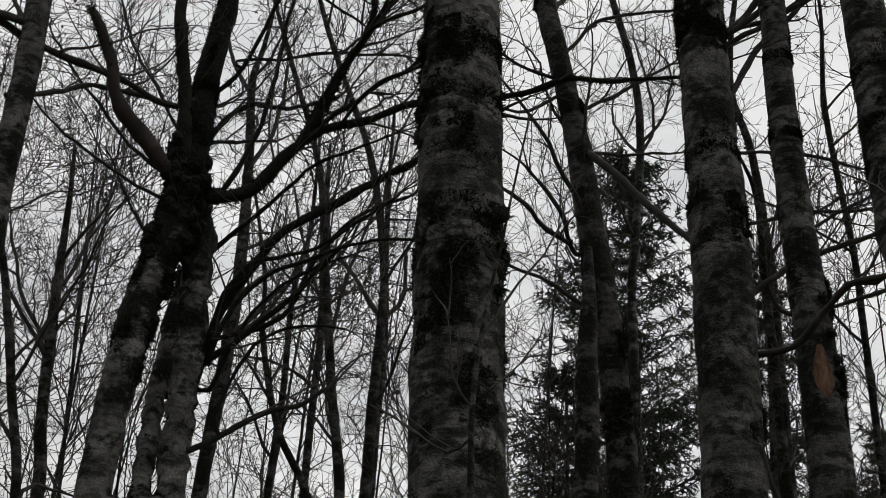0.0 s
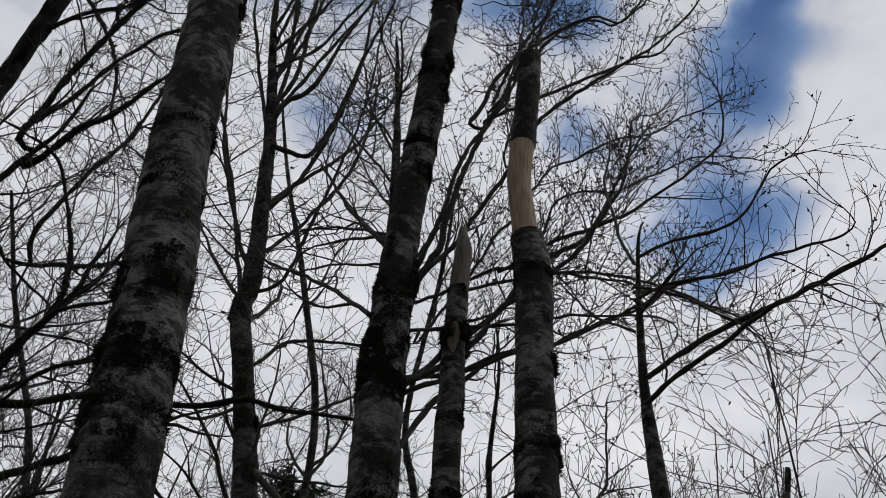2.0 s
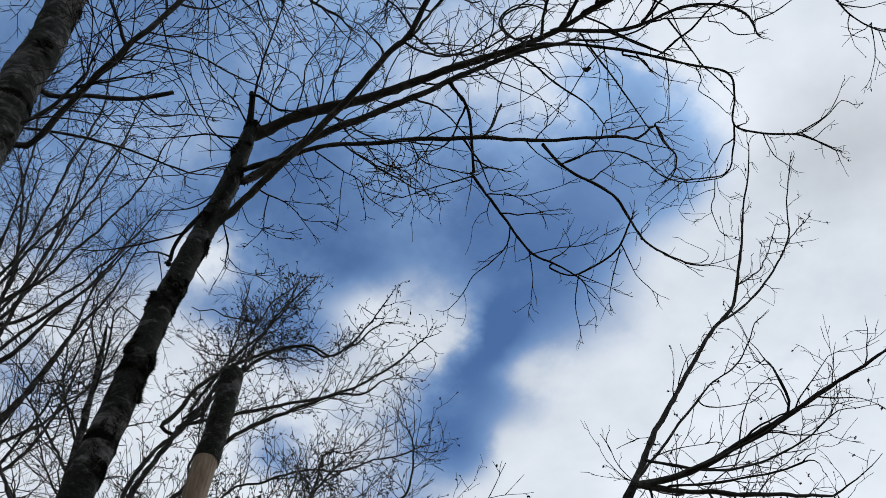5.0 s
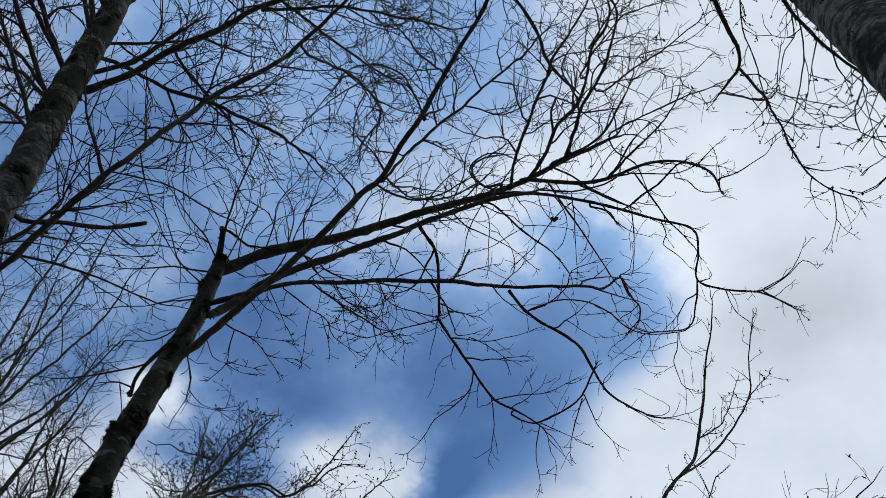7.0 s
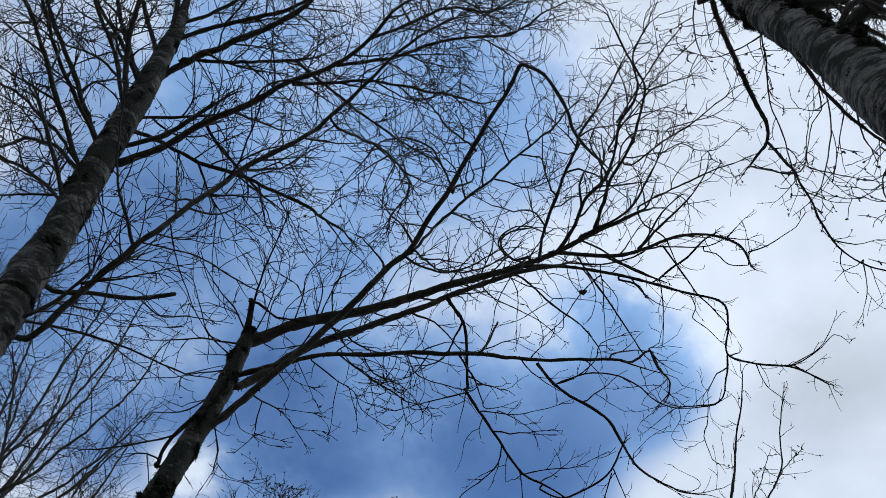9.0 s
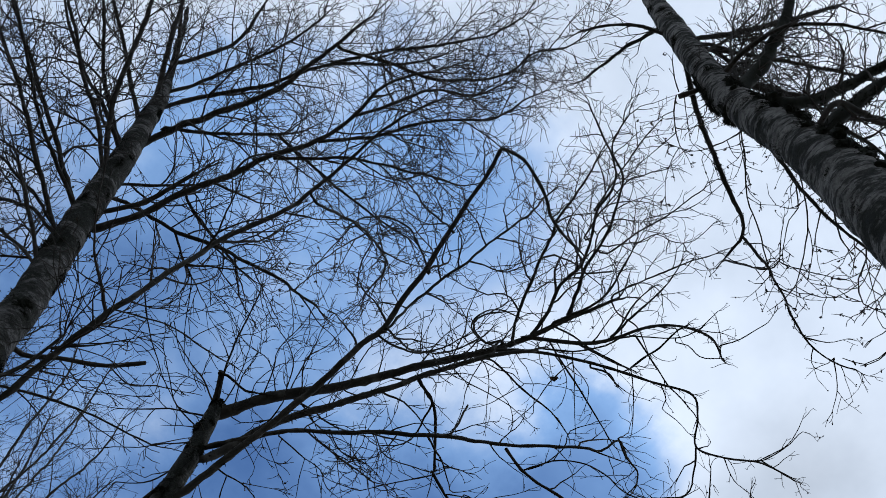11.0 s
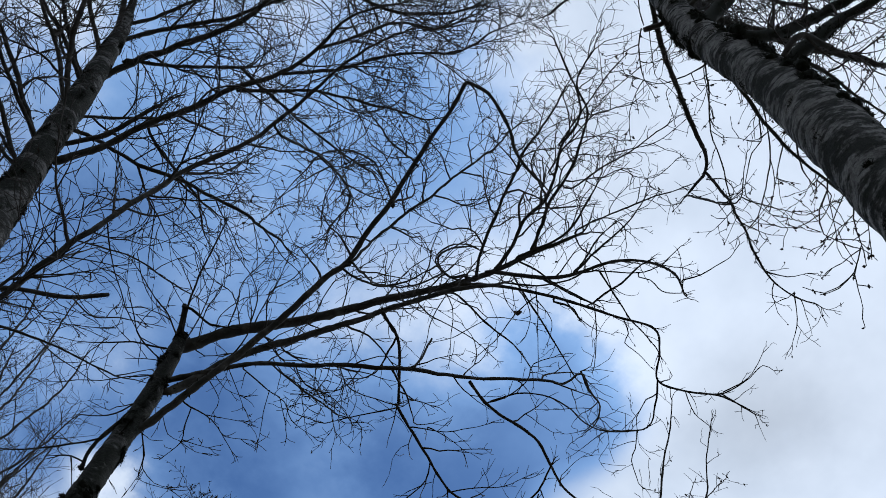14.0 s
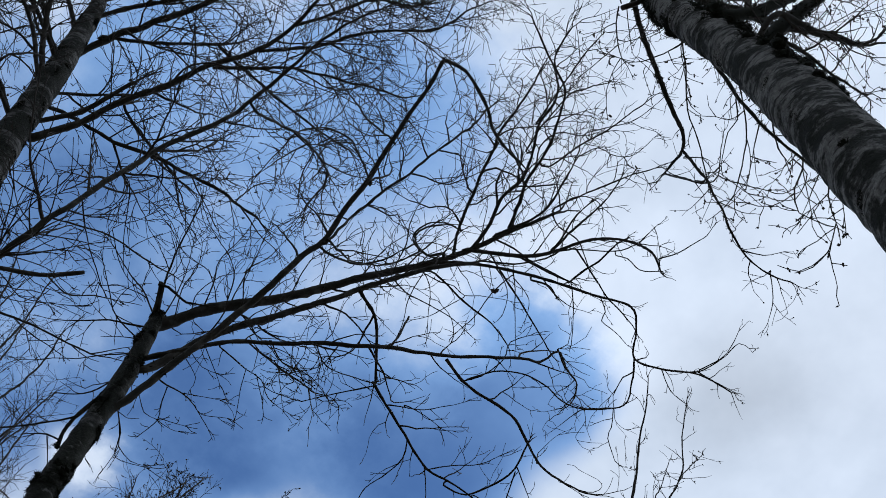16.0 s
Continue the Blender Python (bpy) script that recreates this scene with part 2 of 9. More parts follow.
BARK_DARK = bark_material("mossy_dark_bark", (0.115, 0.112, 0.110), (0.068, 0.066, 0.064), (0.028, 0.027, 0.027), (0.010, 0.013, 0.007), 0.475)
TWIG = speckled("twig_bark", [(0.3, (0.030, 0.027, 0.025)), (0.55, (0.054, 0.049, 0.045)), (0.75, (0.09, 0.086, 0.08))], 9)
LIMB = speckled("limb_bark", [(0.3, (0.018, 0.019, 0.015)), (0.55, (0.042, 0.040, 0.036)), (0.75, (0.105, 0.102, 0.096))], 8)
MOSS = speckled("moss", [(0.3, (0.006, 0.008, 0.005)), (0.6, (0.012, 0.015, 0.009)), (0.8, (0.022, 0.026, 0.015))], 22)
RED_LIMB = speckled("reddish_bark", [(0.3, (0.026, 0.022, 0.021)), (0.55, (0.045, 0.037, 0.035)), (0.75, (0.075, 0.064, 0.062))], 8)
LEAF = speckled("withered_leaf", [(0.3, (0.03, 0.022, 0.015)), (0.7, (0.085, 0.058, 0.036))], 30)
DEADWOOD = speckled("bare_dead_wood", [(0.3, (0.15, 0.10, 0.066)), (0.5, (0.23, 0.17, 0.115)), (0.7, (0.30, 0.235, 0.17))], 9, 0.75, 0.35, (6, 6, 0.7))
GREYWOOD = speckled("weathered_dead_wood", [(0.3, (0.05, 0.047, 0.041)), (0.5, (0.095, 0.09, 0.079)), (0.7, (0.15, 0.143, 0.13))], 9, 0.85, 0.5, (6, 6, 0.7))
ROT = speckled("orange_rotten_wood", [(0.32, (0.05, 0.03, 0.02)), (0.46, (0.13, 0.075, 0.048)), (0.6, (0.21, 0.125, 0.08)), (0.74, (0.24, 0.17, 0.12))], 10, 0.9, 0.9, (4, 4, 1.2))
BROWNWOOD = speckled("brown_bare_wood", [(0.3, (0.035, 0.028, 0.022)), (0.5, (0.085, 0.068, 0.052)), (0.7, (0.14, 0.115, 0.09))], 10, 0.9, 0.6, (5, 5, 0.9))
CONE = speckled("dark_cones", [(0.3, (0.020, 0.016, 0.013)), (0.7, (0.05, 0.04, 0.032))], 30)
NEEDLE = speckled("conifer_needles", [(0.3, (0.012, 0.022, 0.012)), (0.55, (0.025, 0.042, 0.022)), (0.8, (0.045, 0.065, 0.033))], 6)
LITTER = speckled("leaf_litter", [(0.25, (0.035, 0.028, 0.018)), (0.5, (0.085, 0.062, 0.038)), (0.62, (0.05, 0.062, 0.03)), (0.8, (0.13, 0.10, 0.065))], 3.0, 0.95, 0.8)


# ---- mesh helpers ----
class Wood:
    """Vertices and faces of one mesh, filled tube by tube."""

    def __init__(self):
        self.v, self.f = [], []

    def tube(self, pts, radii, sides, lump=0.0, lump_scale=6.0, cap=True, seed=0.0):
        base, n = len(self.v), len(pts)
        side = None
        for i, p in enumerate(pts):
            ahead = (pts[min(i + 1, n - 1)] - pts[max(i - 1, 0)])
            if ahead.length < 1e-9:
                ahead = Vector((0, 0, 1))
            ahead.normalize()
            if side is None:
                side = ahead.orthogonal().normalized()
            side = (side - ahead * side.dot(ahead))
            side = side.normalized() if side.length > 1e-6 else ahead.orthogonal().normalized()
            other = ahead.cross(side)
            for k in range(sides):
                a = 2 * math.pi * k / sides
                d = side * math.cos(a) + other * math.sin(a)
                r = radii[i]
                if lump:
                    q = (p + d * r) * lump_scale + Vector((seed, 0, 0))
                    r *= 1.0 + lump * noise.noise(q) + 0.5 * lump * noise.noise(q * 3.1)
                self.v.append(p + d * r)
            if i:
                a0, b0 = base + (i - 1) * sides, base + i * sides
                for k in range(sides):
                    j = (k + 1) % sides
                    self.f.append((a0 + k, a0 + j, b0 + j, b0 + k))
        if cap:
            top = base + (n - 1) * sides
            self.f.append(tuple(range(top, top + sides)))
        return self

    def spike(self, p, d, length, width, rng):
        """A small folded leaflet that stands on p towards d."""
        s = d.orthogonal().normalized()
        s.rotate(Matrix.Rotation(rng.uniform(0, 6.28), 3, d))
        o = d.cross(s)
        b = len(self.v)
        self.v += [p + s * width, p - s * width, p + o * width * 0.8, p + d * length]
        self.f += [(b, b + 2, b + 3), (b + 2, b + 1, b + 3)]

    def blob(self, p, axis, length, width, rng):
        """A small bud-shaped body."""
        s = axis.orthogonal().normalized()
        o = axis.cross(s)
        b = len(self.v)
        self.v.append(p)
        for k in range(4):
            self.v.append(p + axis * (length * 0.45) + (s * math.cos(1.5708 * k) + o * math.sin(1.5708 * k)) * width * rng.uniform(0.85, 1.3))
        self.v.append(p + axis * length)
        for k in range(4):
            j = (k + 1) % 4
            self.f += [(b, b + 1 + j, b + 1 + k), (b + 1 + k, b + 1 + j, b + 5)]

    def mesh(self, name, mat, smooth=True):
        me = bpy.data.meshes.new(name)
        me.from_pydata(self.v, [], self.f)
        me.materials.append(mat)
        if smooth:
            me.polygons.foreach_set("use_smooth", [True] * len(me.polygons))
        return me


def part(name, wood, mat, parent, label="", smooth=True, kind=""):
    ob = new(name, wood.mesh(name, mat, smooth))
    ob.parent = parent
    return tagged(ob, label=label, kind=kind)


def curve_path(ctrl, step, wiggle=0.0, rng=None):
    """Points and radii along a smooth line through (x, y, z, radius) controls, with small natural kinks."""
    c = [Vector(p[:3]) for p in ctrl]
    r = [p[3] for p in ctrl]
    pts, rad = [], []
    off = Vector((rng.uniform(0, 50), rng.uniform(0, 50), rng.uniform(0, 50))) if rng else Vector((0, 0, 0))
    run = 0.0
    for i in range(len(c) - 1):
        p0, p1, p2, p3 = c[max(i - 1, 0)], c[i], c[i + 1], c[min(i + 2, len(c) - 1)]
        n = max(2, int((p2 - p1).length / step))
        for k in range(n):
            u = k / n
            q = 0.5 * (2 * p1 + (p2 - p0) * u + (2 * p0 - 5 * p1 + 4 * p2 - p3) * u * u + (3 * p1 - p0 - 3 * p2 + p3) * u ** 3)
            pts.append(q)
            rad.append(r[i] + (r[i + 1] - r[i]) * u)
    pts.append(c[-1].copy())
    rad.append(r[-1])
    if wiggle:
        last = pts[0]
        for i, q in enumerate(pts):
            run += (q - last).length
            last = q.copy()
            w = wiggle * min(1.0, run / 0.3)
            pts[i] = q + Vector((noise.noise(off + Vector((run * 2.2, 0, 0))), noise.noise(off + Vector((0, run * 2.2, 9))), noise.noise(off + Vector((5, 3, run * 2.2))))) * w
            pts[i] += Vector((noise.noise(off + Vector((run * 8, 1, 0))), noise.noise(off + Vector((2, run * 8, 9))), noise.noise(off + Vector((5, 7, run * 8))))) * min(w, 0.03) * 0.55
    return pts, rad


def twig_path(p, d, length, r, rng, bend=0.5, lift=0.15, seg=0.07, tip=0.0022):
    """A gently winding shoot from p towards d, with a slight zigzag from bud to bud."""
    n = max(4, int(length / seg))
    pts, rad = [p.copy()], [r]
    d = d.normalized()
    turn = Vector((rng.gauss(0, 1), rng.gauss(0, 1), rng.gauss(0, 1))) * bend * 0.13
    for i in range(n):
        turn = turn * 0.8 + Vector((rng.gauss(0, 1), rng.gauss(0, 1), rng.gauss(0, 1))) * bend * 0.15
        if rng.random() < 0.06:
            turn = Vector((rng.gauss(0, 1), rng.gauss(0, 1), rng.gauss(0, 1))) * bend * 0.55
        zig = Vector((rng.gauss(0, 1), rng.gauss(0, 1), rng.gauss(0, 1))) * bend * 0.22
        d = (d + turn + Vector((0, 0, lift * 0.12))).normalized()
        p = p + (d + zig).normalized() * (length / n)
        pts.append(p)
        rad.append(r + (tip - r) * ((i + 1) / n) ** 0.8)
    return pts, rad


def shoots(out, cones, pts, rad, rng, depth, per_m, reach, up=0.2, start=0.12, bend=0.5, cone_rate=0.25, thick=1.0):
    """Side shoots along a path, set round it in turn, and theirs in turn."""
    total = sum((pts[i + 1] - pts[i]).length for i in range(len(pts) - 1))
    n = max(1, int(total * per_m * 1.2 * rng.uniform(0.8, 1.2)))
    m = len(pts) - 1
    about = rng.uniform(0, 6.28)
    for k in range(n):
        s = start + (1 - start) * (k + rng.random()) / n
        i = min(m - 1, int(s * m))
        fr = s * m - i
        p = pts[i].lerp(pts[i + 1], min(fr, 1.0))
        ahead = (pts[i + 1] - pts[i]).normalized()
        side = ahead.orthogonal().normalized()
        about += rng.uniform(1.9, 3.6)
        side.rotate(Matrix.Rotation(about, 3, ahead))
        d = ahead * rng.uniform(0.45, 1.1) + side * rng.uniform(0.7, 1.0) + Vector((0, 0, up))
        ln = reach * rng.uniform(0.3, 1.15) * (1.15 - 0.6 * s)
        r = max(0.0026, min(rad[i] * 0.6, 0.0029 + ln * 0.0068)) * thick
        q, qr = twig_path(p, d, ln, r, rng, bend, up, 0.05 + 0.03 * depth / 3, 0.0019 * thick)
        if depth > 1:
            out.tube(q, qr, 4 if r > 0.008 else 3, cap=False)
        else:                                      # the last shoots need few rings
            out.tube(q[:-1:2] + q[-1:], qr[:-1:2] + qr[-1:], 3, cap=False)
        if depth > 1:
            shoots(out, cones, q, qr, rng, depth - 1, per_m * (1.2 if depth > 2 else 1.35), reach * 0.52, up, 0.15, bend, cone_rate, thick)
        elif cones is not None and rng.random() < cone_rate:
            j = rng.randrange(len(q) // 2, len(q))
            for _ in range(rng.randint(1, 3)):
                a = Vector((rng.gauss(0, 1), rng.gauss(0, 1), rng.gauss(0, 1) - 0.5)).normalized()
                cones.blob(q[j], a, rng.uniform(0.014, 0.026), rng.uniform(0.005, 0.009), rng)


def moss_tufts(pts, rad, rng, patches, per_patch, lo=0.0, hi=1.0, size=1.0):
    """Ragged cushions of moss and leafy lichen on a trunk."""
    w = Wood()
    m = len(pts) - 1
    for _ in range(patches):
        s = rng.uniform(lo, hi)
        a0 = rng.uniform(0, 2 * math.pi)
        spread, tall, swell = rng.uniform(0.25, 0.9), rng.uniform(0.05, 0.22) * size ** 0.5, rng.uniform(0.008, 0.026) * size
        for _ in range(per_patch * 2):
            u, h = rng.gauss(0, 0.5), rng.gauss(0, 0.5)
            z = s * m + h * tall * m / max((pts[-1] - pts[0]).length, 0.1)
            i = int(z)
            if not 0 <= i < m:
                continue
            p = pts[i].lerp(pts[i + 1], z - i)
            d = Vector((math.cos(a0 + u * spread), math.sin(a0 + u * spread), 0))
            fall = math.exp(-(u * u + h * h) * 1.4)
            tip = (d + Vector((rng.gauss(0, 0.5), rng.gauss(0, 0.5), rng.gauss(-0.1, 0.5)))).normalized()
            w.spike(p + d * rad[i] * 0.96, tip, swell * (0.25 + 0.7 * fall) * rng.uniform(0.3, 0.9), 0.0030 + 0.0042 * fall * rng.random(), rng)
    return w


def tree(name, label, base, group=""):
    ob = new(name)
    ob.location = base
    return tagged(ob, label=label, category="tree", group=group)


class Tree:
    """A bare tree: an Empty at its foot with trunk, limbs, twigs, cones and moss under it."""

    def __init__(self, name, label, ctrl, bark, seed, moss=40, moss_to=1.0, twig=1.0, spread=1.0, sides=26, lump=0.10, flare=1.5, limb_mat=None, moss_size=1.0, fuzz=0, curl=1.0, limb_lump=0.30, dense=1.0):
        self.rng = random.Random(seed)
        x, y = ctrl[0][0], ctrl[0][1]
        foot = [(x, y, -0.1, ctrl[0][3] * flare), (x, y, 0.25, ctrl[0][3] * 1.12)] if ctrl[0][2] > 0.6 else []
        foot += [(x, y, 0.25 + 0.6 * k, ctrl[0][3] * (1.12 - 0.12 * k * 0.6 / ctrl[0][2])) for k in range(1, int((ctrl[0][2] - 0.5) / 0.6))]
        self.base = Vector((x, y, 0))
        self.root = tree(name, label, self.base)
        self.limb_mat, self.twig, self.spread, self.fuzz, self.curl, self.limb_lump, self.dense, self.paths = limb_mat or LIMB, twig, spread, fuzz, curl, limb_lump, dense, []
        self.pts, self.rad = curve_path(self.local(foot + list(ctrl)), 0.07, 0.006, self.rng)
        self.trunk = part("trunk", Wood().tube(self.pts, self.rad, sides, lump, 7.0, True, seed), bark, self.root)
        self.twigs, self.cones = Wood(), Wood()
        if moss:
            part("moss", moss_tufts(self.pts, self.rad, self.rng, moss, 100, 0.0, moss_to, moss_size), MOSS, self.trunk, "dark green-black moss cushions", False, "stuff")

    def burl(self, height, bearing, size, tufts=260):
        """A swollen dark moss cushion at a height of the trunk, on the side that faces a bearing (degrees, 0 = +y)."""
        m = len(self.pts) - 1
        i = min(range(m), key=lambda k: abs(self.pts[k].z - height))
        a = radians(90 - bearing)
        out = Vector((math.cos(a), math.sin(a), 0))
        w, rng = Wood(), self.rng
        c = self.pts[i] + out * self.rad[i] * 0.84
        across = Vector((-out.y, out.x, 0))
        lobes = [(c + (out * rng.uniform(-0.25, 0.12) + across * rng.gauss(0, 0.35) + Vector((0, 0, rng.gauss(0, 0.6)))) * size, max(0.022, min(0.05, size * rng.uniform(0.12, 0.26)))) for _ in range(12 + int(110 * size))]
        for q, r in lobes:
            base = len(w.v)
            for u in range(7):
                for k in range(10):
                    th, ph = math.pi * u / 6, 0.6283 * k
                    d = Vector((math.sin(th) * math.cos(ph), math.sin(th) * math.sin(ph), math.cos(th)))
                    w.v.append(q + d * r * (1 + 0.45 * noise.noise(q * 9 + d * 2.2)))
            for u in range(6):
                for k in range(10):
                    j = (k + 1) % 10
                    w.f.append((base + u * 10 + k, base + u * 10 + j, base + u * 10 + 10 + j, base + u * 10 + 10 + k))
            for _ in range(tufts // 6 + int(800 * r)):
                d = Vector((rng.gauss(0, 1), rng.gauss(0, 1), rng.gauss(0, 1))).normalized()
                w.spike(q + d * r * 0.9, (d + Vector((rng.gauss(0, 0.5), rng.gauss(0, 0.5), rng.gauss(-0.2, 0.5)))).normalized(), rng.uniform(0.010, 0.034), rng.uniform(0.0025, 0.005), rng)
        part("moss", w, MOSS, self.trunk, "swollen cushion of dark moss", False, "stuff")

    def field(self, lo, hi, bearing, half, count, size=1.0):
        """A broad ragged sheet of leafy moss on the side of the trunk that faces a bearing."""
        rows = [k for k in range(len(self.pts)) if lo <= self.pts[k].z <= hi]
        w, rng, a0, made = Wood(), self.rng, radians(90 - bearing), 0
        for _ in range(count * 3):
            i = rng.choice(rows)
            u = (self.pts[i].z - lo) / (hi - lo)
            a = a0 + radians(half) * rng.uniform(-1, 1)
            d = Vector((math.cos(a), math.sin(a), 0))
            p = self.pts[i] + d * self.rad[i] * 0.98 + Vector((0, 0, rng.uniform(-0.035, 0.035)))
            thick = noise.noise(p * 9) + 0.7 * noise.noise(p * 23) + 0.38 - abs(a - a0) / radians(half) * 0.35 - abs(2 * u - 1) ** 3 * 0.4
            if thick < 0 or made >= count:
                continue
            made += 1
            tip = (d * 0.6 + Vector((rng.gauss(0, 0.6), rng.gauss(0, 0.6), rng.gauss(-0.2, 0.6)))).normalized()
            w.spike(p, tip, (0.007 + 0.017 * min(thick, 0.8) * rng.random()) * size, rng.uniform(0.003, 0.007) * size, rng)
        part("moss", w, MOSS, self.trunk, "broad sheet of leafy dark moss", False, "stuff")

    def collar(self, height, size):
        """A shaggy belt of moss that swells right round the trunk."""
        m = len(self.pts) - 1
        i = min(range(m), key=lambda k: abs(self.pts[k].z - height))
        w, rng = Wood(), self.rng
        for _ in range(1900):
            a, dz = rng.uniform(0, 6.2832), rng.gauss(0, 0.30) * size
            lift = noise.noise(Vector((math.cos(a) * 1.6, math.sin(a) * 1.6, height * 5)))
            j = min(max(i + int(round((dz + lift * size * 0.5) / 0.07)), 0), m)
            d = Vector((math.cos(a), math.sin(a), 0))
            swell = size * max(0.12, 0.30 + 0.7 * lift) * math.exp(-(dz / (0.4 * size)) ** 2)
            p = self.pts[j] + d * self.rad[j] * 0.97 + Vector((0, 0, rng.uniform(-0.035, 0.035)))
            w.spike(p, (d + Vector((rng.gauss(0, 0.4), rng.gauss(0, 0.4), rng.gauss(-0.1, 0.5)))).normalized(), 0.005 + swell * rng.uniform(0.12, 0.45), rng.uniform(0.003, 0.007), rng)
        part("moss", w, MOSS, self.trunk, "shaggy belt of dark moss", False, "stuff")

    def scar(self, lo, hi, bearing, half, mat, label):
        """A patch of bare wood on the side of the trunk that faces a bearing, with ragged rims."""
        rows = [k for k in range(len(self.pts)) if lo <= self.pts[k].z <= hi]
        w, a0, cols = Wood(), radians(90 - bearing), 12
        for n, k in enumerate(rows):
            u = n / max(1, len(rows) - 1)
            wide = radians(half) * max(0.05, math.sin(math.pi * min(max(u, 0.02), 0.98)) ** 0.5) * (1 + 0.25 * noise.noise(Vector((n * 0.9, lo, 0))))
            for c in range(cols):
                a = a0 + wide * (2 * c / (cols - 1) - 1) * (1 + 0.5 * noise.noise(Vector((n * 1.7, 5.0 if c < cols / 2 else 9.0, lo))))
                edge = 0.93 if c in (0, cols - 1) else 1.07 + 0.02 * noise.noise(Vector((n * 0.6, c * 0.8, hi)))
                w.v.append(self.pts[k] + Vector((math.cos(a), math.sin(a), 0)) * self.rad[k] * edge)
            if n:
                for c in range(cols - 1):
                    q = (n - 1) * cols + c
                    w.f.append((q, q + 1, q + cols + 1, q + cols))
        part("bare_patch", w, mat, self.trunk, label)

    def segment(self, name, mat, *ctrl, label="", lump=0.06, sides=22, ragged=0.0):
        """A length of trunk with a look of its own; its end may be torn into splinters."""
        pts, rad = curve_path(self.local(ctrl), 0.03, 0.004, self.rng)
        w = Wood().tube(pts, rad, sides, lump, 9.0, True, rad[0] * 77)
        if ragged:
            for k in range(sides):
                w.v[-sides + k] += Vector((0, 0, ragged * (noise.noise(Vector((k * 0.7, 4, rad[0] * 30))) + 0.3 * (k % 2))))
        return part(name, w, mat, self.root, label)

    def local(self, ctrl):
        return [(p[0] - self.base.x, p[1] - self.base.y, p[2], p[3]) for p in ctrl]

    def limb(self, *ctrl, twigs=7.0, reach=0.9, depth=3, up=0.15, wiggle=0.022, bend=0.5, start=0.15, cones=0.1, label="", under=None, mat=None):
        pts, rad = curve_path(self.local(ctrl), 0.06, wiggle, self.rng)
        r0, bend = max(rad), bend * self.curl
        sides = 10 if r0 > 0.03 else 7 if r0 > 0.012 else 5
        part("limb", Wood().tube(pts, rad, sides, self.limb_lump if r0 > 0.02 else 0.30, 13.0, True, r0 * 99), mat or self.limb_mat, under or self.root, label)
        self.paths.append(pts)
        if self.fuzz and r0 > 0.014:
            self.limb_moss(pts, rad)
        if twigs:
            twigs *= self.dense
            for _ in range(2 if rad[-1] < 0.02 else 0):
                q, qr = twig_path(pts[-1], (pts[-1] - pts[-3]).normalized() + Vector((self.rng.gauss(0, 0.3), self.rng.gauss(0, 0.3), self.rng.gauss(0, 0.3))), 0.75 * reach * self.spread * self.rng.uniform(0.5, 1.1), max(rad[-1] * 0.85, 0.004), self.rng, bend, up)
                self.twigs.tube(q, qr, 4, cap=False)
                shoots(self.twigs, self.cones, q, qr, self.rng, max(1, depth - 1), twigs * 0.9, reach * 0.55 * self.spread, up, 0.1, bend, cones, self.twig)
            shoots(self.twigs, self.cones, pts, rad, self.rng, depth, twigs * 0.66, reach * 1.25 * self.spread, up, start, bend, cones, self.twig)
        return pts, rad

    def limb_moss(self, pts, rad):
        """Shaggy moss along a limb, in uneven clumps."""
        w, rng = Wood(), self.rng
        for i in range(len(pts) - 1):
            thick = noise.noise(pts[i] * 3.3) + 0.35
            for _ in range(int(1.8 * self.fuzz * max(0.0, thick) * min(1.0, rad[i] / 0.03))):
                d = Vector((rng.gauss(0, 1), rng.gauss(0, 1), rng.gauss(0, 1))).normalized()
                w.spike(pts[i].lerp(pts[i + 1], rng.random()) + d * rad[i] * 0.85, (d + Vector((rng.gauss(0, 0.4), rng.gauss(0, 0.4), -0.3))).normalized(), min(rad[i], 0.03) * rng.uniform(0.2, 0.6) + rng.uniform(0.004, 0.014) * (1 + 1.5 * max(0, thick)), 0.003 + min(0.005, 0.12 * rad[i]), rng)
        if w.v:
            part("moss", w, MOSS, self.trunk, "shaggy dark moss", False, "stuff")

    def broom(self, x, y, z, r, n, cones=0.6):
        """A dense round cluster of fine twigs on a shoot from the nearest limb."""
        c, rng = Vector((x, y, z)) - self.base, self.rng
        p = min((q for path in self.paths for q in path), key=lambda q: (q - c).length + 1.5 * max(0.0, q.z - c.z))
        run = [p.lerp(c, k / 6) + Vector((rng.gauss(0, 0.025), rng.gauss(0, 0.025), rng.gauss(0, 0.025))) * (0 if k == 0 else 1) for k in range(7)]
        self.twigs.tube(run, [0.010 - 0.0009 * k for k in range(7)], 4, cap=False)
        for _ in range(max(5, int(0.75 * n))):
            d = Vector((rng.gauss(0, 1), rng.gauss(0, 1), rng.gauss(0.35, 1))).normalized()
            q, qr = twig_path(run[rng.randint(0, 6)], d, r * rng.uniform(0.7, 2.0), 0.0045, rng, 0.6, 0.2, 0.07, 0.0026)
            self.twigs.tube(q, qr, 3, cap=False)
            shoots(self.twigs, self.cones, q, qr, rng, 1, 13, r * 0.5, 0.2, 0.1, 0.7, cones, 0.9)

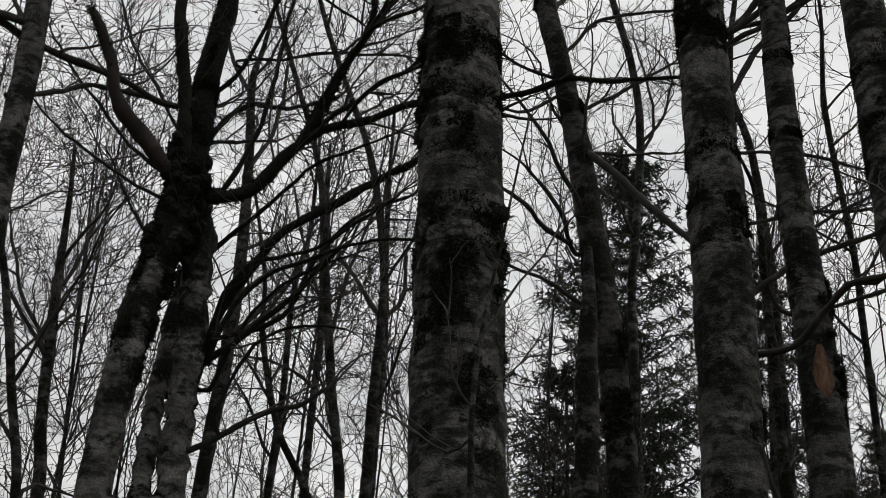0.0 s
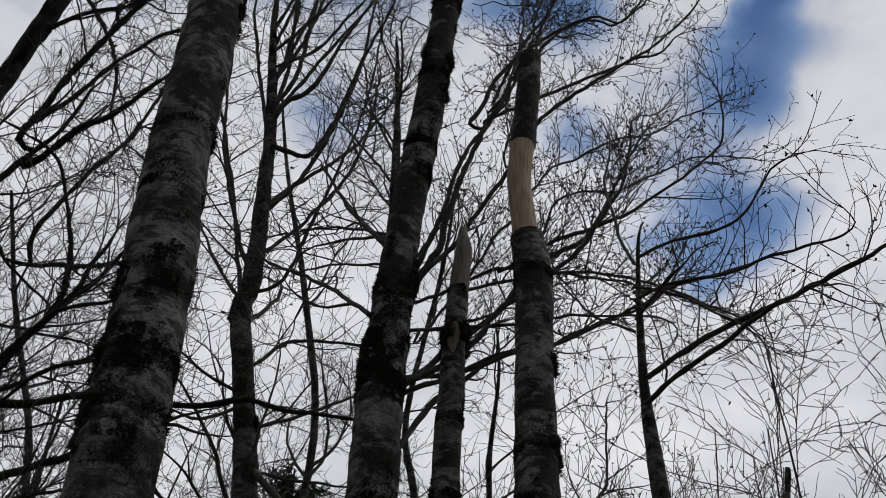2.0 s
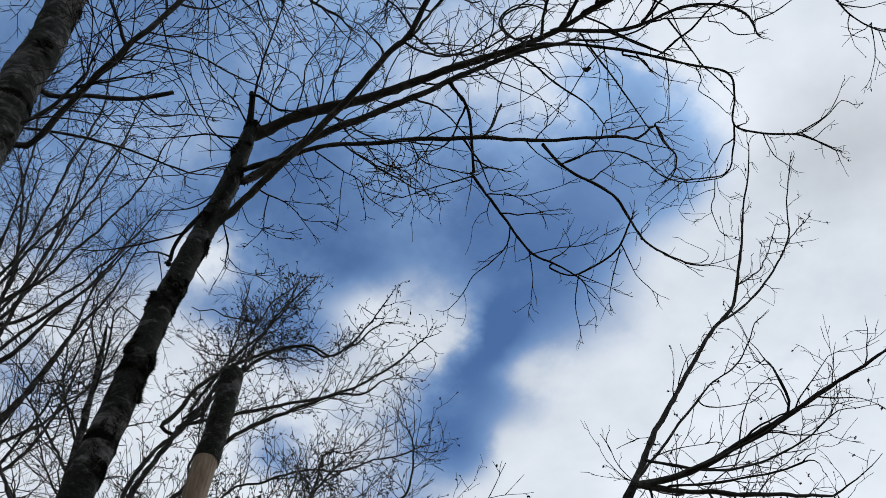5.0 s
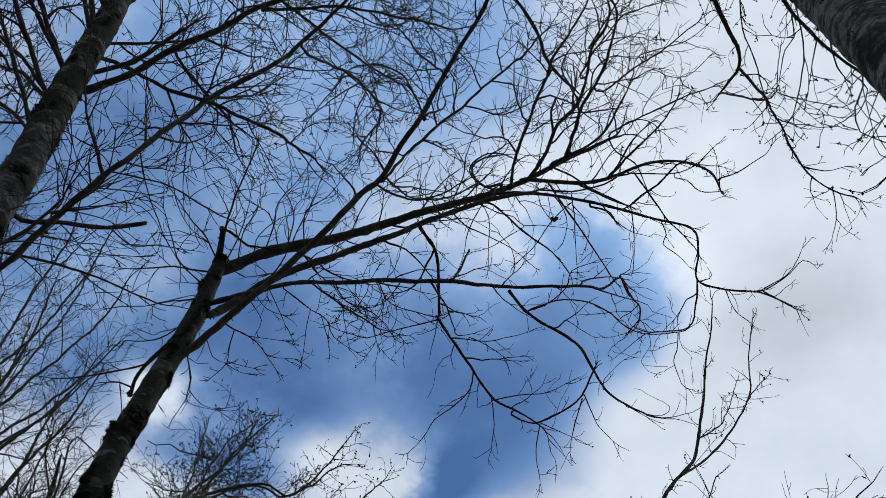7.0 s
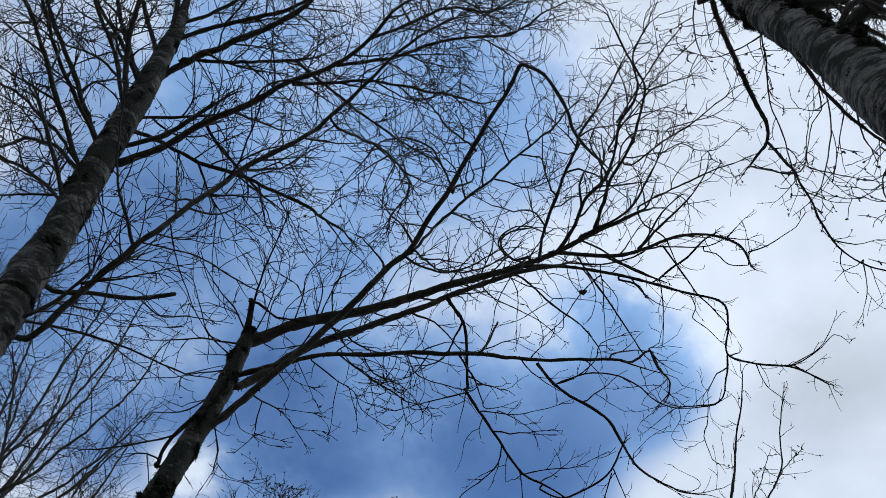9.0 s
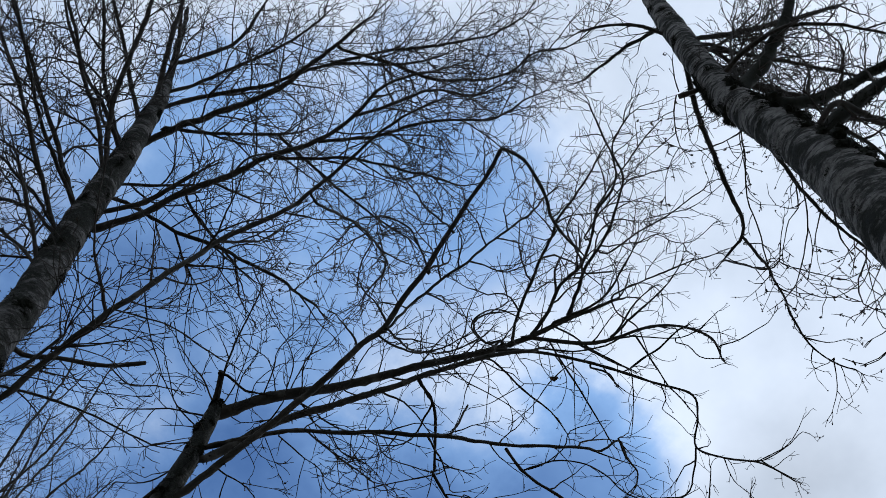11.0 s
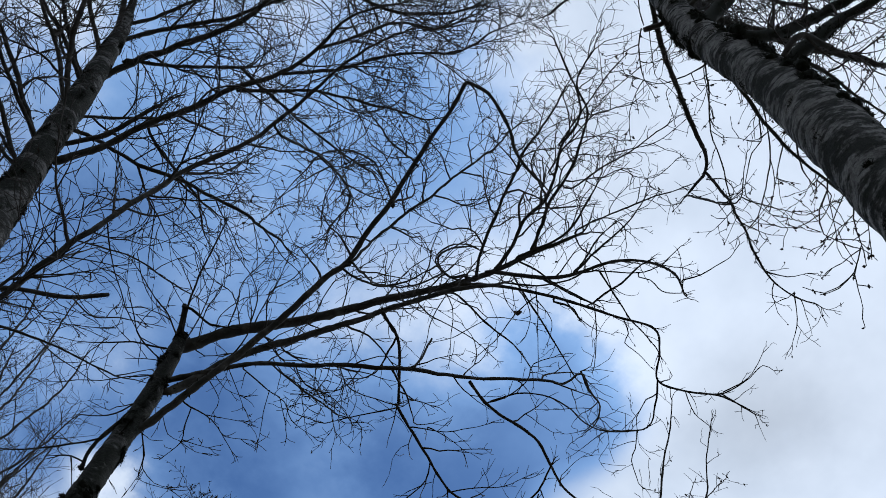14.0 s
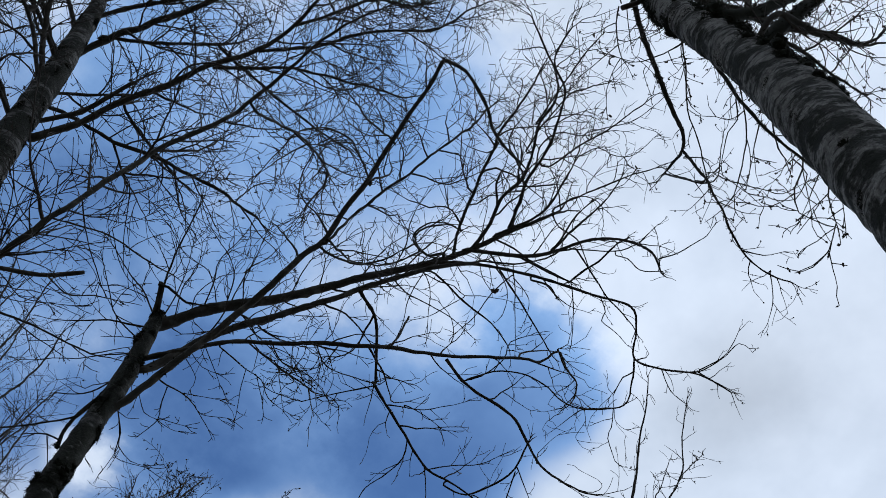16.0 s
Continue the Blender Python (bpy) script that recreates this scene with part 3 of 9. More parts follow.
    def wild(self, n, lo, hi, length, slope=0.6, facing=None, spread=3.14, twigs=6.0, reach=0.6, depth=2, thick=0.012, bend=0.4):
        """n further limbs of no special shape between two heights of the trunk."""
        m = len(self.pts) - 1
        for _ in range(n):
            h = self.rng.uniform(lo, hi)
            i = min(range(m), key=lambda k: abs(self.pts[k].z - h))
            a = self.rng.uniform(0, 6.28) if facing is None else facing + self.rng.uniform(-spread, spread)
            d = Vector((math.cos(a), math.sin(a), slope * self.rng.uniform(0.5, 1.5)))
            ln = length * self.rng.uniform(0.6, 1.3)
            r = min(self.rad[i] * 0.5, thick * ln)
            pts, rad = twig_path(self.pts[i], d, ln, r, self.rng, bend, 0.25, 0.14, 0.004)
            part("limb", Wood().tube(pts, rad, 6, 0.12, 16.0, True, a), self.limb_mat, self.root)
            shoots(self.twigs, self.cones, pts, rad, self.rng, depth, twigs, reach, 0.25, 0.15, 0.5, 0.08, self.twig)

    def dead_leaf(self, x, y, z, size, seed):
        """A withered, folded leaf that hangs from a twig by its stalk."""
        rng = random.Random(seed)
        turn = Matrix.Rotation(rng.uniform(0, 6.28), 3, "Z") @ Matrix.Rotation(rng.uniform(-0.5, 0.5), 3, "X")
        w, rows, cols = Wood(), 7, 5
        for i in range(rows):
            u = i / (rows - 1)
            wide = size * 0.46 * math.sin(math.pi * min(max(u, 0.04), 0.97)) ** 0.6
            for k in range(cols):
                v = 2 * k / (cols - 1) - 1
                crimp = 0.10 * size * noise.noise(Vector((u * 4, v * 3, seed)))
                w.v.append(Vector((x, y, z)) - self.base + turn @ Vector((v * wide, abs(v) * wide * 0.7 + crimp, -0.25 * size - u * size + 0.25 * size * u * u)))
        for i in range(rows - 1):
            for k in range(cols - 1):
                q = i * cols + k
                w.f.append((q, q + 1, q + cols + 1, q + cols))
        top = Vector((x, y, z)) - self.base
        w.tube([top, top + Vector((0, 0, -0.14 * size)), top + turn @ Vector((0, 0, -0.3 * size))], [0.003, 0.0025, 0.002], 4)
        part("dead_leaf", w, LEAF, self.root, "withered brown leaf")

    def done(self):
        if self.twigs.v:
            part("crown", self.twigs, TWIG, self.root, "fine bare twigs", True, "stuff")
        if self.cones.v:
            part("cone_scatter", self.cones, CONE, self.root, "small dark woody cones and buds", False, "stuff")
        return self


# ---- ground ----
def ground_sheet():
    w = Wood()
    rings = [0, 1, 2, 3, 4, 5, 6, 8, 10, 13, 17, 22, 30, 45, 70, 120, 250, 600, 1500, 3000]
    seg = 48
    for r in rings:
        for k in range(seg):
            a = 2 * math.pi * k / seg
            x, y = r * math.cos(a), r * math.sin(a)
            z = 0.10 * noise.noise(Vector((x * 0.25, y * 0.25, 3))) if r < 60 else 0.0
            w.v.append(Vector((x, y, z)))
    for i in range(len(rings) - 1):
        for k in range(seg):
            j = (k + 1) % seg
            w.f.append((i * seg + k, (i + 1) * seg + k, (i + 1) * seg + j, i * seg + j))
    ob = new("ground", w.mesh("ground", LITTER))
    tagged(ob, "brown leaf litter and moss on the forest floor", "ground", kind="structure")


ground_sheet()

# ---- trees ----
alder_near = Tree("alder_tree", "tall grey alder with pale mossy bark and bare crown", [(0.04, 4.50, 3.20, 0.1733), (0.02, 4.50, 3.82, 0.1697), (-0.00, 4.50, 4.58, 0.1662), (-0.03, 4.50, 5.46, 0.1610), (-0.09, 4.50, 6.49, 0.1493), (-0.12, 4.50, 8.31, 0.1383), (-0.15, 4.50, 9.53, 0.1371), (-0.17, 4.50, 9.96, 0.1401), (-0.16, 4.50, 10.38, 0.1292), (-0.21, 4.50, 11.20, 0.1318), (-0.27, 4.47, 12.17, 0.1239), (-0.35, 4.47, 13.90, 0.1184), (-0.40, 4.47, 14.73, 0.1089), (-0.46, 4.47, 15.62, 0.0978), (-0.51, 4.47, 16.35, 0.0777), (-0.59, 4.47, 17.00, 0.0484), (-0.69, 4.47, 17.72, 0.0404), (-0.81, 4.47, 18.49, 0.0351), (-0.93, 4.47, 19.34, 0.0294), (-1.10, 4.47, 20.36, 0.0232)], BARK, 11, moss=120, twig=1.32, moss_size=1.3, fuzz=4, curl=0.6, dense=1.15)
alder_near.limb((-0.15, 4.50, 12.21, 0.0336), (0.06, 4.24, 12.41, 0.0292), (0.21, 3.94, 12.61, 0.0271), (0.46, 3.61, 12.81, 0.0275), (0.65, 3.26, 13.01, 0.0227), (0.88, 2.94, 13.21, 0.0205), (1.00, 2.64, 13.41, 0.0181), (1.06, 2.25, 13.61, 0.0130), (1.29, 1.97, 13.81, 0.0106))
alder_near.limb((-0.21, 4.50, 12.57, 0.0222), (0.01, 4.28, 12.74, 0.0225), (0.15, 4.03, 12.90, 0.0202), (0.25, 3.85, 13.07, 0.0179), reach=0.5)
alder_near.limb((-0.31, 4.49, 14.70, 0.0348), (-0.16, 4.19, 14.90, 0.0351), (0.16, 3.72, 15.10, 0.0325), (0.40, 3.31, 15.30, 0.0298), (0.49, 2.99, 15.50, 0.0241), (0.59, 2.57, 15.70, 0.0182), (0.68, 2.23, 15.90, 0.0122))
alder_near.limb((-0.21, 4.28, 14.84, 0.0214), (-0.24, 4.26, 14.85, 0.0204), (0.29, 4.00, 15.13, 0.0179), (0.74, 3.69, 15.41, 0.0152))
alder_near.limb((-0.43, 4.48, 15.96, 0.0283), (-0.21, 4.21, 16.14, 0.0254), (0.27, 3.66, 16.32, 0.0224), (0.70, 3.02, 16.50, 0.0193), (1.30, 2.57, 16.68, 0.0163), (1.63, 2.18, 16.86, 0.0099))
alder_near.limb((-0.24, 4.49, 13.38, 0.0158), (0.14, 4.26, 13.58, 0.0134), (0.37, 4.10, 13.78, 0.0109))
alder_near.limb((-0.25, 4.49, 12.99, 0.0204), (0.08, 4.44, 13.12, 0.0181), (0.43, 4.45, 13.25, 0.0184), (0.79, 4.38, 13.38, 0.0187), (1.14, 4.36, 13.51, 0.0163), (1.50, 4.34, 13.63, 0.0165), (1.67, 4.41, 13.76, 0.0139), (1.96, 4.44, 13.89, 0.0113))
alder_near.limb((0.24, 4.19, 13.67, 0.0123), (0.34, 4.29, 13.63, 0.0162), (0.79, 4.52, 13.87, 0.0166), (1.16, 4.70, 14.11, 0.0114), twigs=5)
alder_near.limb((-0.14, 4.50, 9.16, 0.0226), (0.07, 4.50, 9.17, 0.0215), (0.17, 4.19, 9.48, 0.0221), (0.31, 3.83, 9.79, 0.0208), (0.41, 3.64, 10.10, 0.0195), (0.51, 3.50, 10.41, 0.0201), (0.62, 3.34, 10.72, 0.0186), (0.85, 2.98, 11.04, 0.0169), (0.98, 2.65, 11.35, 0.0152), (1.10, 2.15, 11.66, 0.0110), (1.30, 1.79, 11.97, 0.0068))
alder_near.limb((-0.31, 4.49, 11.12, 0.0195), (-0.61, 4.38, 11.52, 0.0179), (-0.89, 4.29, 11.92, 0.0161), reach=0.5)
alder_near.limb((-0.37, 4.48, 11.75, 0.0206), (-0.78, 4.33, 12.15, 0.0211), (-1.19, 4.13, 12.55, 0.0192), (-1.59, 4.01, 12.95, 0.0172), (-1.88, 3.96, 13.35, 0.0126), (-2.25, 3.83, 13.75, 0.0103))
alder_near.limb((-0.38, 4.48, 12.35, 0.0242), (-0.85, 4.32, 12.85, 0.0224), (-1.34, 4.16, 13.35, 0.0205), (-1.90, 3.95, 13.85, 0.0158), (-2.29, 3.83, 14.35, 0.0108))
alder_near.limb((-0.34, 4.49, 13.21, 0.0233), (-0.71, 4.27, 13.71, 0.0213), (-1.17, 4.10, 14.21, 0.0192), (-1.61, 3.88, 14.71, 0.0169), (-2.01, 3.73, 15.21, 0.0115))
alder_near.limb((-0.36, 4.49, 13.36, 0.0288), (-0.67, 4.23, 13.91, 0.0271), (-0.89, 3.86, 14.46, 0.0251), (-1.06, 3.49, 15.01, 0.0230), (-1.29, 3.12, 15.56, 0.0118))
alder_near.limb((-0.38, 4.48, 14.10, 0.0222), (-0.95, 4.28, 14.76, 0.0201), (-1.45, 3.90, 15.43, 0.0178), (-1.78, 3.76, 16.10, 0.0123))
alder_near.limb((-0.48, 4.47, 15.09, 0.0267), (-0.88, 4.32, 15.69, 0.0245), (-1.42, 4.04, 16.29, 0.0189), (-1.77, 3.96, 16.89, 0.0130))
alder_near.limb((-0.52, 4.47, 16.02, 0.0315), (-0.76, 4.13, 16.62, 0.0292), (-0.96, 3.84, 17.22, 0.0268), (-1.20, 3.48, 17.82, 0.0137))
alder_near.limb((-0.56, 4.46, 16.94, 0.0267), (-0.74, 4.25, 17.54, 0.0241), (-1.07, 3.94, 18.14, 0.0177))
alder_near.limb((-0.71, 4.47, 17.87, 0.0296), (-0.63, 4.46, 17.88, 0.0282), (-0.28, 3.94, 18.28, 0.0252), (-0.28, 3.57, 18.68, 0.0183), (-0.33, 3.23, 19.08, 0.0111))
alder_near.limb((-0.50, 4.47, 16.54, 0.0228), (-0.18, 4.04, 16.87, 0.0199), (0.19, 3.31, 17.20, 0.0168), (0.35, 2.83, 17.54, 0.0136))
alder_near.limb((1.00, 2.64, 13.41, 0.0155), (1.25, 2.33, 13.75, 0.0159), (1.48, 2.09, 14.08, 0.0136), (1.87, 1.93, 14.42, 0.0112), (2.07, 1.64, 14.75, 0.0085), twigs=8)
alder_near.limb((0.58, 2.63, 15.67, 0.0190), (0.66, 2.66, 15.66, 0.0182), (1.10, 2.46, 15.71, 0.0183), (1.61, 2.29, 15.76, 0.0184), (2.13, 1.83, 15.81, 0.0123), (2.24, 1.40, 15.86, 0.0123), (2.48, 1.14, 15.92, 0.0092), (2.56, 0.85, 15.97, 0.0061), twigs=8)
alder_near.limb((0.70, 3.02, 16.50, 0.0193), (1.09, 2.49, 16.48, 0.0160), (1.48, 2.09, 16.45, 0.0160), (1.82, 1.63, 16.42, 0.0127), (1.98, 1.26, 16.40, 0.0095), twigs=8)
alder_near.limb((0.89, 2.96, 13.20, 0.0153), (1.30, 2.61, 13.46, 0.0156), (1.62, 2.26, 13.72, 0.0133), (2.03, 1.96, 13.98, 0.0108), (2.23, 1.62, 14.24, 0.0083), (2.37, 1.46, 14.50, 0.0056), twigs=8)
alder_near.limb((0.67, 3.28, 13.00, 0.0152), (1.24, 2.93, 13.37, 0.0130), (1.85, 2.73, 13.75, 0.0108), (2.27, 2.66, 14.12, 0.0084), twigs=8)
alder_near.limb((-0.17, 4.50, 9.90, 0.0195), (0.03, 4.52, 9.89, 0.0186), (0.15, 4.48, 9.95, 0.0178), (0.24, 4.44, 10.00, 0.0172), (0.38, 4.40, 10.06, 0.0163), (0.51, 4.35, 10.12, 0.0154), (0.63, 4.28, 10.19, 0.0145), (0.73, 4.21, 10.24, 0.0136), twigs=0, wiggle=0.006, label="dead limb with a snapped end")
alder_near.limb((-0.03, 4.50, 9.30, 0.0091), (0.27, 4.46, 9.47, 0.0094), (0.64, 4.43, 9.63, 0.0077), (1.07, 4.46, 9.80, 0.0059), twigs=5, reach=0.5)
alder_near.limb((-0.32, 4.49, 11.67, 0.0183), (-0.64, 4.65, 12.17, 0.0167), (-0.93, 5.01, 12.67, 0.0150), (-1.21, 5.62, 13.17, 0.0105), twigs=8, reach=0.7)
alder_near.limb((-0.26, 4.49, 12.24, 0.0190), (-0.67, 4.38, 12.54, 0.0193), (-1.17, 4.14, 12.84, 0.0171), (-1.56, 3.92, 13.14, 0.0148), (-1.89, 3.76, 13.44, 0.0100), twigs=7, reach=0.6)
alder_near.limb((-0.28, 4.49, 13.86, 0.0244), (-0.70, 4.32, 14.21, 0.0220), (-1.15, 4.22, 14.56, 0.0196), (-1.51, 4.11, 14.91, 0.0171), (-1.84, 3.95, 15.26, 0.0116), twigs=7, reach=0.6)
alder_near.limb((-0.16, 4.50, 10.91, 0.0171), (-0.46, 4.62, 11.41, 0.0156), (-0.80, 4.87, 11.91, 0.0140), (-1.13, 5.17, 12.41, 0.0097), twigs=8, reach=0.7)
alder_near.limb((-0.25, 4.49, 11.64, 0.0160), (-0.66, 4.51, 12.08, 0.0141), (-1.09, 4.60, 12.51, 0.0121), (-1.47, 4.80, 12.94, 0.0075), twigs=8, reach=0.7)
alder_near.limb((0.70, 3.72, 15.39, 0.0154), (0.72, 3.73, 15.38, 0.0182), (1.23, 3.75, 15.31, 0.0152), (1.86, 3.75, 15.24, 0.0122), (2.40, 3.67, 15.17, 0.0092), twigs=8, reach=0.6)
alder_near.limb((0.93, 2.78, 11.22, 0.0112), (1.01, 2.82, 11.20, 0.0107), (1.50, 2.96, 11.90, 0.0116), (1.97, 3.30, 12.60, 0.0100), (2.11, 3.85, 13.30, 0.0080), twigs=8, reach=0.6)
alder_near.limb((-0.10, 4.50, 9.12, 0.0163), (0.07, 4.30, 9.37, 0.0129), (0.17, 4.10, 9.66, 0.0093))
alder_near.burl(5.26, 267, 0.17)
alder_near.burl(4.78, 268, 0.15)
alder_near.burl(4.14, 92, 0.17)
alder_near.burl(4.07, 268, 0.1)
alder_near.burl(5.66, 92, 0.1)
alder_near.burl(5.56, 267, 0.1)
alder_near.burl(7.55, 90, 0.1)
alder_near.burl(3.78, 92, 0.1)
alder_near.field(3.63, 4.36, 195, 58, 6460)
alder_near.field(4.71, 5.40, 215, 50, 4420)
alder_near.field(3.24, 3.63, 180, 55, 2550)
alder_near.field(5.06, 5.74, 199, 55, 3400)
alder_near.collar(6.55, 0.12)
alder_near.collar(6.13, 0.08)
alder_near.collar(5.60, 0.12)
alder_near.collar(5.17, 0.16)
alder_near.collar(4.88, 0.14)
alder_near.collar(4.55, 0.12)
alder_near.collar(4.27, 0.14)
alder_near.collar(5.18, 0.14)
alder_near.collar(9.41, 0.1)
alder_near.collar(7.79, 0.09)
alder_near.collar(7.99, 0.06)
alder_near.limb((0.18, 4.17, 9.50, 0.0075), (0.15, 4.16, 9.50, 0.0071), (0.24, 4.09, 9.56, 0.0063), (0.34, 4.02, 9.61, 0.0055), (0.46, 3.92, 9.69, 0.0044), (0.54, 3.85, 9.74, 0.0036), wiggle=0.012, cones=0.05, twigs=4, reach=0.3, depth=2)
alder_near.limb((0.53, 4.32, 10.10, 0.0067), (0.66, 4.39, 10.20, 0.0062), (0.76, 4.42, 10.27, 0.0058), (0.90, 4.39, 10.40, 0.0050), (1.02, 4.38, 10.50, 0.0044), wiggle=0.012, cones=0.05, twigs=4, reach=0.3, depth=2)
alder_near.limb((0.49, 3.90, 9.71, 0.0039), (0.48, 3.91, 9.70, 0.0037), (0.59, 3.88, 9.73, 0.0031), (0.73, 3.93, 9.78, 0.0025), (0.80, 3.99, 9.79, 0.0023), wiggle=0.012, cones=0.05, twigs=4, reach=0.3, depth=2)
alder_near.limb((0.39, 3.67, 10.04, 0.0059), (0.38, 3.68, 10.04, 0.0056), (0.49, 3.81, 10.06, 0.0052), (0.63, 3.96, 10.08, 0.0046), (0.76, 4.07, 10.10, 0.0041), (0.91, 4.18, 10.11, 0.0036), (1.07, 4.28, 10.13, 0.0031), wiggle=0.012, cones=0.05, twigs=4, reach=0.3, depth=2)
alder_near.limb((0.31, 3.83, 9.79, 0.0069), (0.28, 3.83, 9.79, 0.0066), (0.38, 3.83, 9.88, 0.0064), (0.51, 3.82, 9.99, 0.0061), (0.63, 3.82, 10.08, 0.0059), (0.77, 3.85, 10.19, 0.0056), (0.99, 3.91, 10.35, 0.0053), (1.24, 3.95, 10.52, 0.0048), wiggle=0.012, cones=0.05, twigs=4, reach=0.3, depth=2)
alder_near.limb((0.50, 3.51, 10.38, 0.0045), (0.59, 3.54, 10.36, 0.0043), (0.70, 3.74, 10.41, 0.0035), (0.81, 3.94, 10.45, 0.0027), wiggle=0.012, cones=0.05, twigs=4, reach=0.3, depth=2)
alder_near.limb((0.68, 3.83, 10.12, 0.0040), (0.68, 3.79, 10.14, 0.0038), (0.83, 3.96, 10.19, 0.0031), (0.95, 4.03, 10.21, 0.0026), (1.02, 4.05, 10.23, 0.0023), wiggle=0.012, cones=0.05, twigs=4, reach=0.3, depth=2)
alder_near.limb((0.25, 4.45, 10.00, 0.0049), (0.37, 4.49, 10.02, 0.0045), (0.48, 4.53, 10.04, 0.0041), (0.63, 4.48, 10.07, 0.0034), (0.79, 4.40, 10.10, 0.0027), wiggle=0.012, cones=0.05, twigs=4, reach=0.3, depth=2)
alder_near.limb((0.41, 4.38, 10.08, 0.0039), (0.50, 4.42, 10.10, 0.0032), (0.66, 4.39, 10.13, 0.0023), wiggle=0.012, cones=0.05, twigs=4, reach=0.3, depth=2)
alder_near.limb((0.27, 3.95, 9.69, 0.0044), (0.15, 3.92, 9.72, 0.0035), (0.04, 3.98, 9.76, 0.0028), (0.00, 4.05, 9.78, 0.0024), wiggle=0.012, cones=0.05, twigs=4, reach=0.3, depth=2)
alder_near.limb((0.24, 3.99, 9.65, 0.0040), (0.12, 4.00, 9.65, 0.0033), (0.06, 4.09, 9.65, 0.0026), (-0.01, 4.17, 9.65, 0.0022), wiggle=0.012, cones=0.05, twigs=4, reach=0.3, depth=2)
alder_near.limb((0.23, 4.06, 9.59, 0.0036), (0.11, 4.05, 9.59, 0.0031), (0.09, 4.15, 9.59, 0.0026), (0.02, 4.23, 9.59, 0.0022), wiggle=0.012, cones=0.05, twigs=4, reach=0.3, depth=2)
for k, h in enumerate((8.4, 8.9, 9.3, 9.7, 10.2, 10.6, 11.0, 11.4, 11.8, 12.2)):   # knots of moss up the bare stem
    alder_near.burl(h, 137 * k % 360, 0.06 + 0.025 * (k % 3), 130)
alder_near.done()

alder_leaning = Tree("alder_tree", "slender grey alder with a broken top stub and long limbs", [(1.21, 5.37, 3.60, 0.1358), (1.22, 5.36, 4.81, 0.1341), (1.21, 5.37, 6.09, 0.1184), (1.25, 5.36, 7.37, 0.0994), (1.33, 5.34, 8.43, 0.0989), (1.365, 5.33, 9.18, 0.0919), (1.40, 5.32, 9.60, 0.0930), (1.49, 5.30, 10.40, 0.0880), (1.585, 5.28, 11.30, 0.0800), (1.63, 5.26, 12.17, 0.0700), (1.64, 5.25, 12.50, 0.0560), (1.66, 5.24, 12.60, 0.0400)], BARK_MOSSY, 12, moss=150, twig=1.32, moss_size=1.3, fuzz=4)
alder_leaning.limb((1.64, 5.31, 12.40, 0.0544), (1.76, 5.20, 12.52, 0.0529), (1.94, 5.02, 12.70, 0.0504), (2.13, 4.88, 12.86, 0.0483), (2.37, 4.72, 13.04, 0.0456), (2.57, 4.57, 13.20, 0.0433), (2.80, 4.38, 13.39, 0.0404), (3.03, 4.16, 13.58, 0.0373), (3.28, 3.95, 13.77, 0.0342), (3.54, 3.73, 13.96, 0.0310), (3.74, 3.53, 14.12, 0.0282), (3.92, 3.29, 14.29, 0.0252), (4.06, 3.09, 14.43, 0.0227), (4.23, 2.88, 14.58, 0.0199), (4.37, 2.69, 14.70, 0.0175), twigs=5, wiggle=0.003, cones=0.03)
alder_leaning.limb((1.60, 5.27, 11.57, 0.0388), (1.70, 5.24, 11.57, 0.0370), (1.85, 5.09, 11.79, 0.0357), (1.98, 4.93, 12.01, 0.0343), (2.11, 4.80, 12.17, 0.0331), (2.29, 4.66, 12.37, 0.0318), (2.40, 4.58, 12.48, 0.0310), (2.61, 4.41, 12.72, 0.0293), (2.84, 4.22, 12.95, 0.0275), (2.97, 4.09, 13.10, 0.0263), (3.06, 4.01, 13.19, 0.0255), (3.26, 3.84, 13.39, 0.0239), (3.46, 3.67, 13.59, 0.0222), (3.71, 3.50, 13.78, 0.0204), (3.86, 3.42, 13.89, 0.0194), twigs=5, wiggle=0.003, cones=0.03)
alder_leaning.limb((1.55, 5.32, 10.70, 0.0321), (1.66, 5.12, 10.93, 0.0313), (1.75, 4.93, 11.14, 0.0305), (1.86, 4.70, 11.38, 0.0295), (1.94, 4.53, 11.54, 0.0289), (2.04, 4.27, 11.79, 0.0277), (2.12, 4.02, 12.01, 0.0267), (2.18, 3.82, 12.18, 0.0259), (2.26, 3.66, 12.32, 0.0252), (2.25, 3.40, 12.53, 0.0241), (2.28, 3.14, 12.74, 0.0229), (2.26, 2.81, 12.98, 0.0215), (2.25, 2.50, 13.21, 0.0201), (2.26, 2.28, 13.38, 0.0192), (2.23, 2.08, 13.52, 0.0183), (2.23, 2.04, 13.55, 0.0181), (2.27, 2.02, 13.58, 0.0179), (2.47, 2.00, 13.69, 0.0173), (2.68, 2.07, 13.81, 0.0167), (2.94, 2.19, 13.95, 0.0159), (3.11, 2.31, 14.05, 0.0154), (3.37, 2.40, 14.19, 0.0146), (3.61, 2.44, 14.30, 0.0139), twigs=4, wiggle=0.006, cones=0.03, start=0.3)
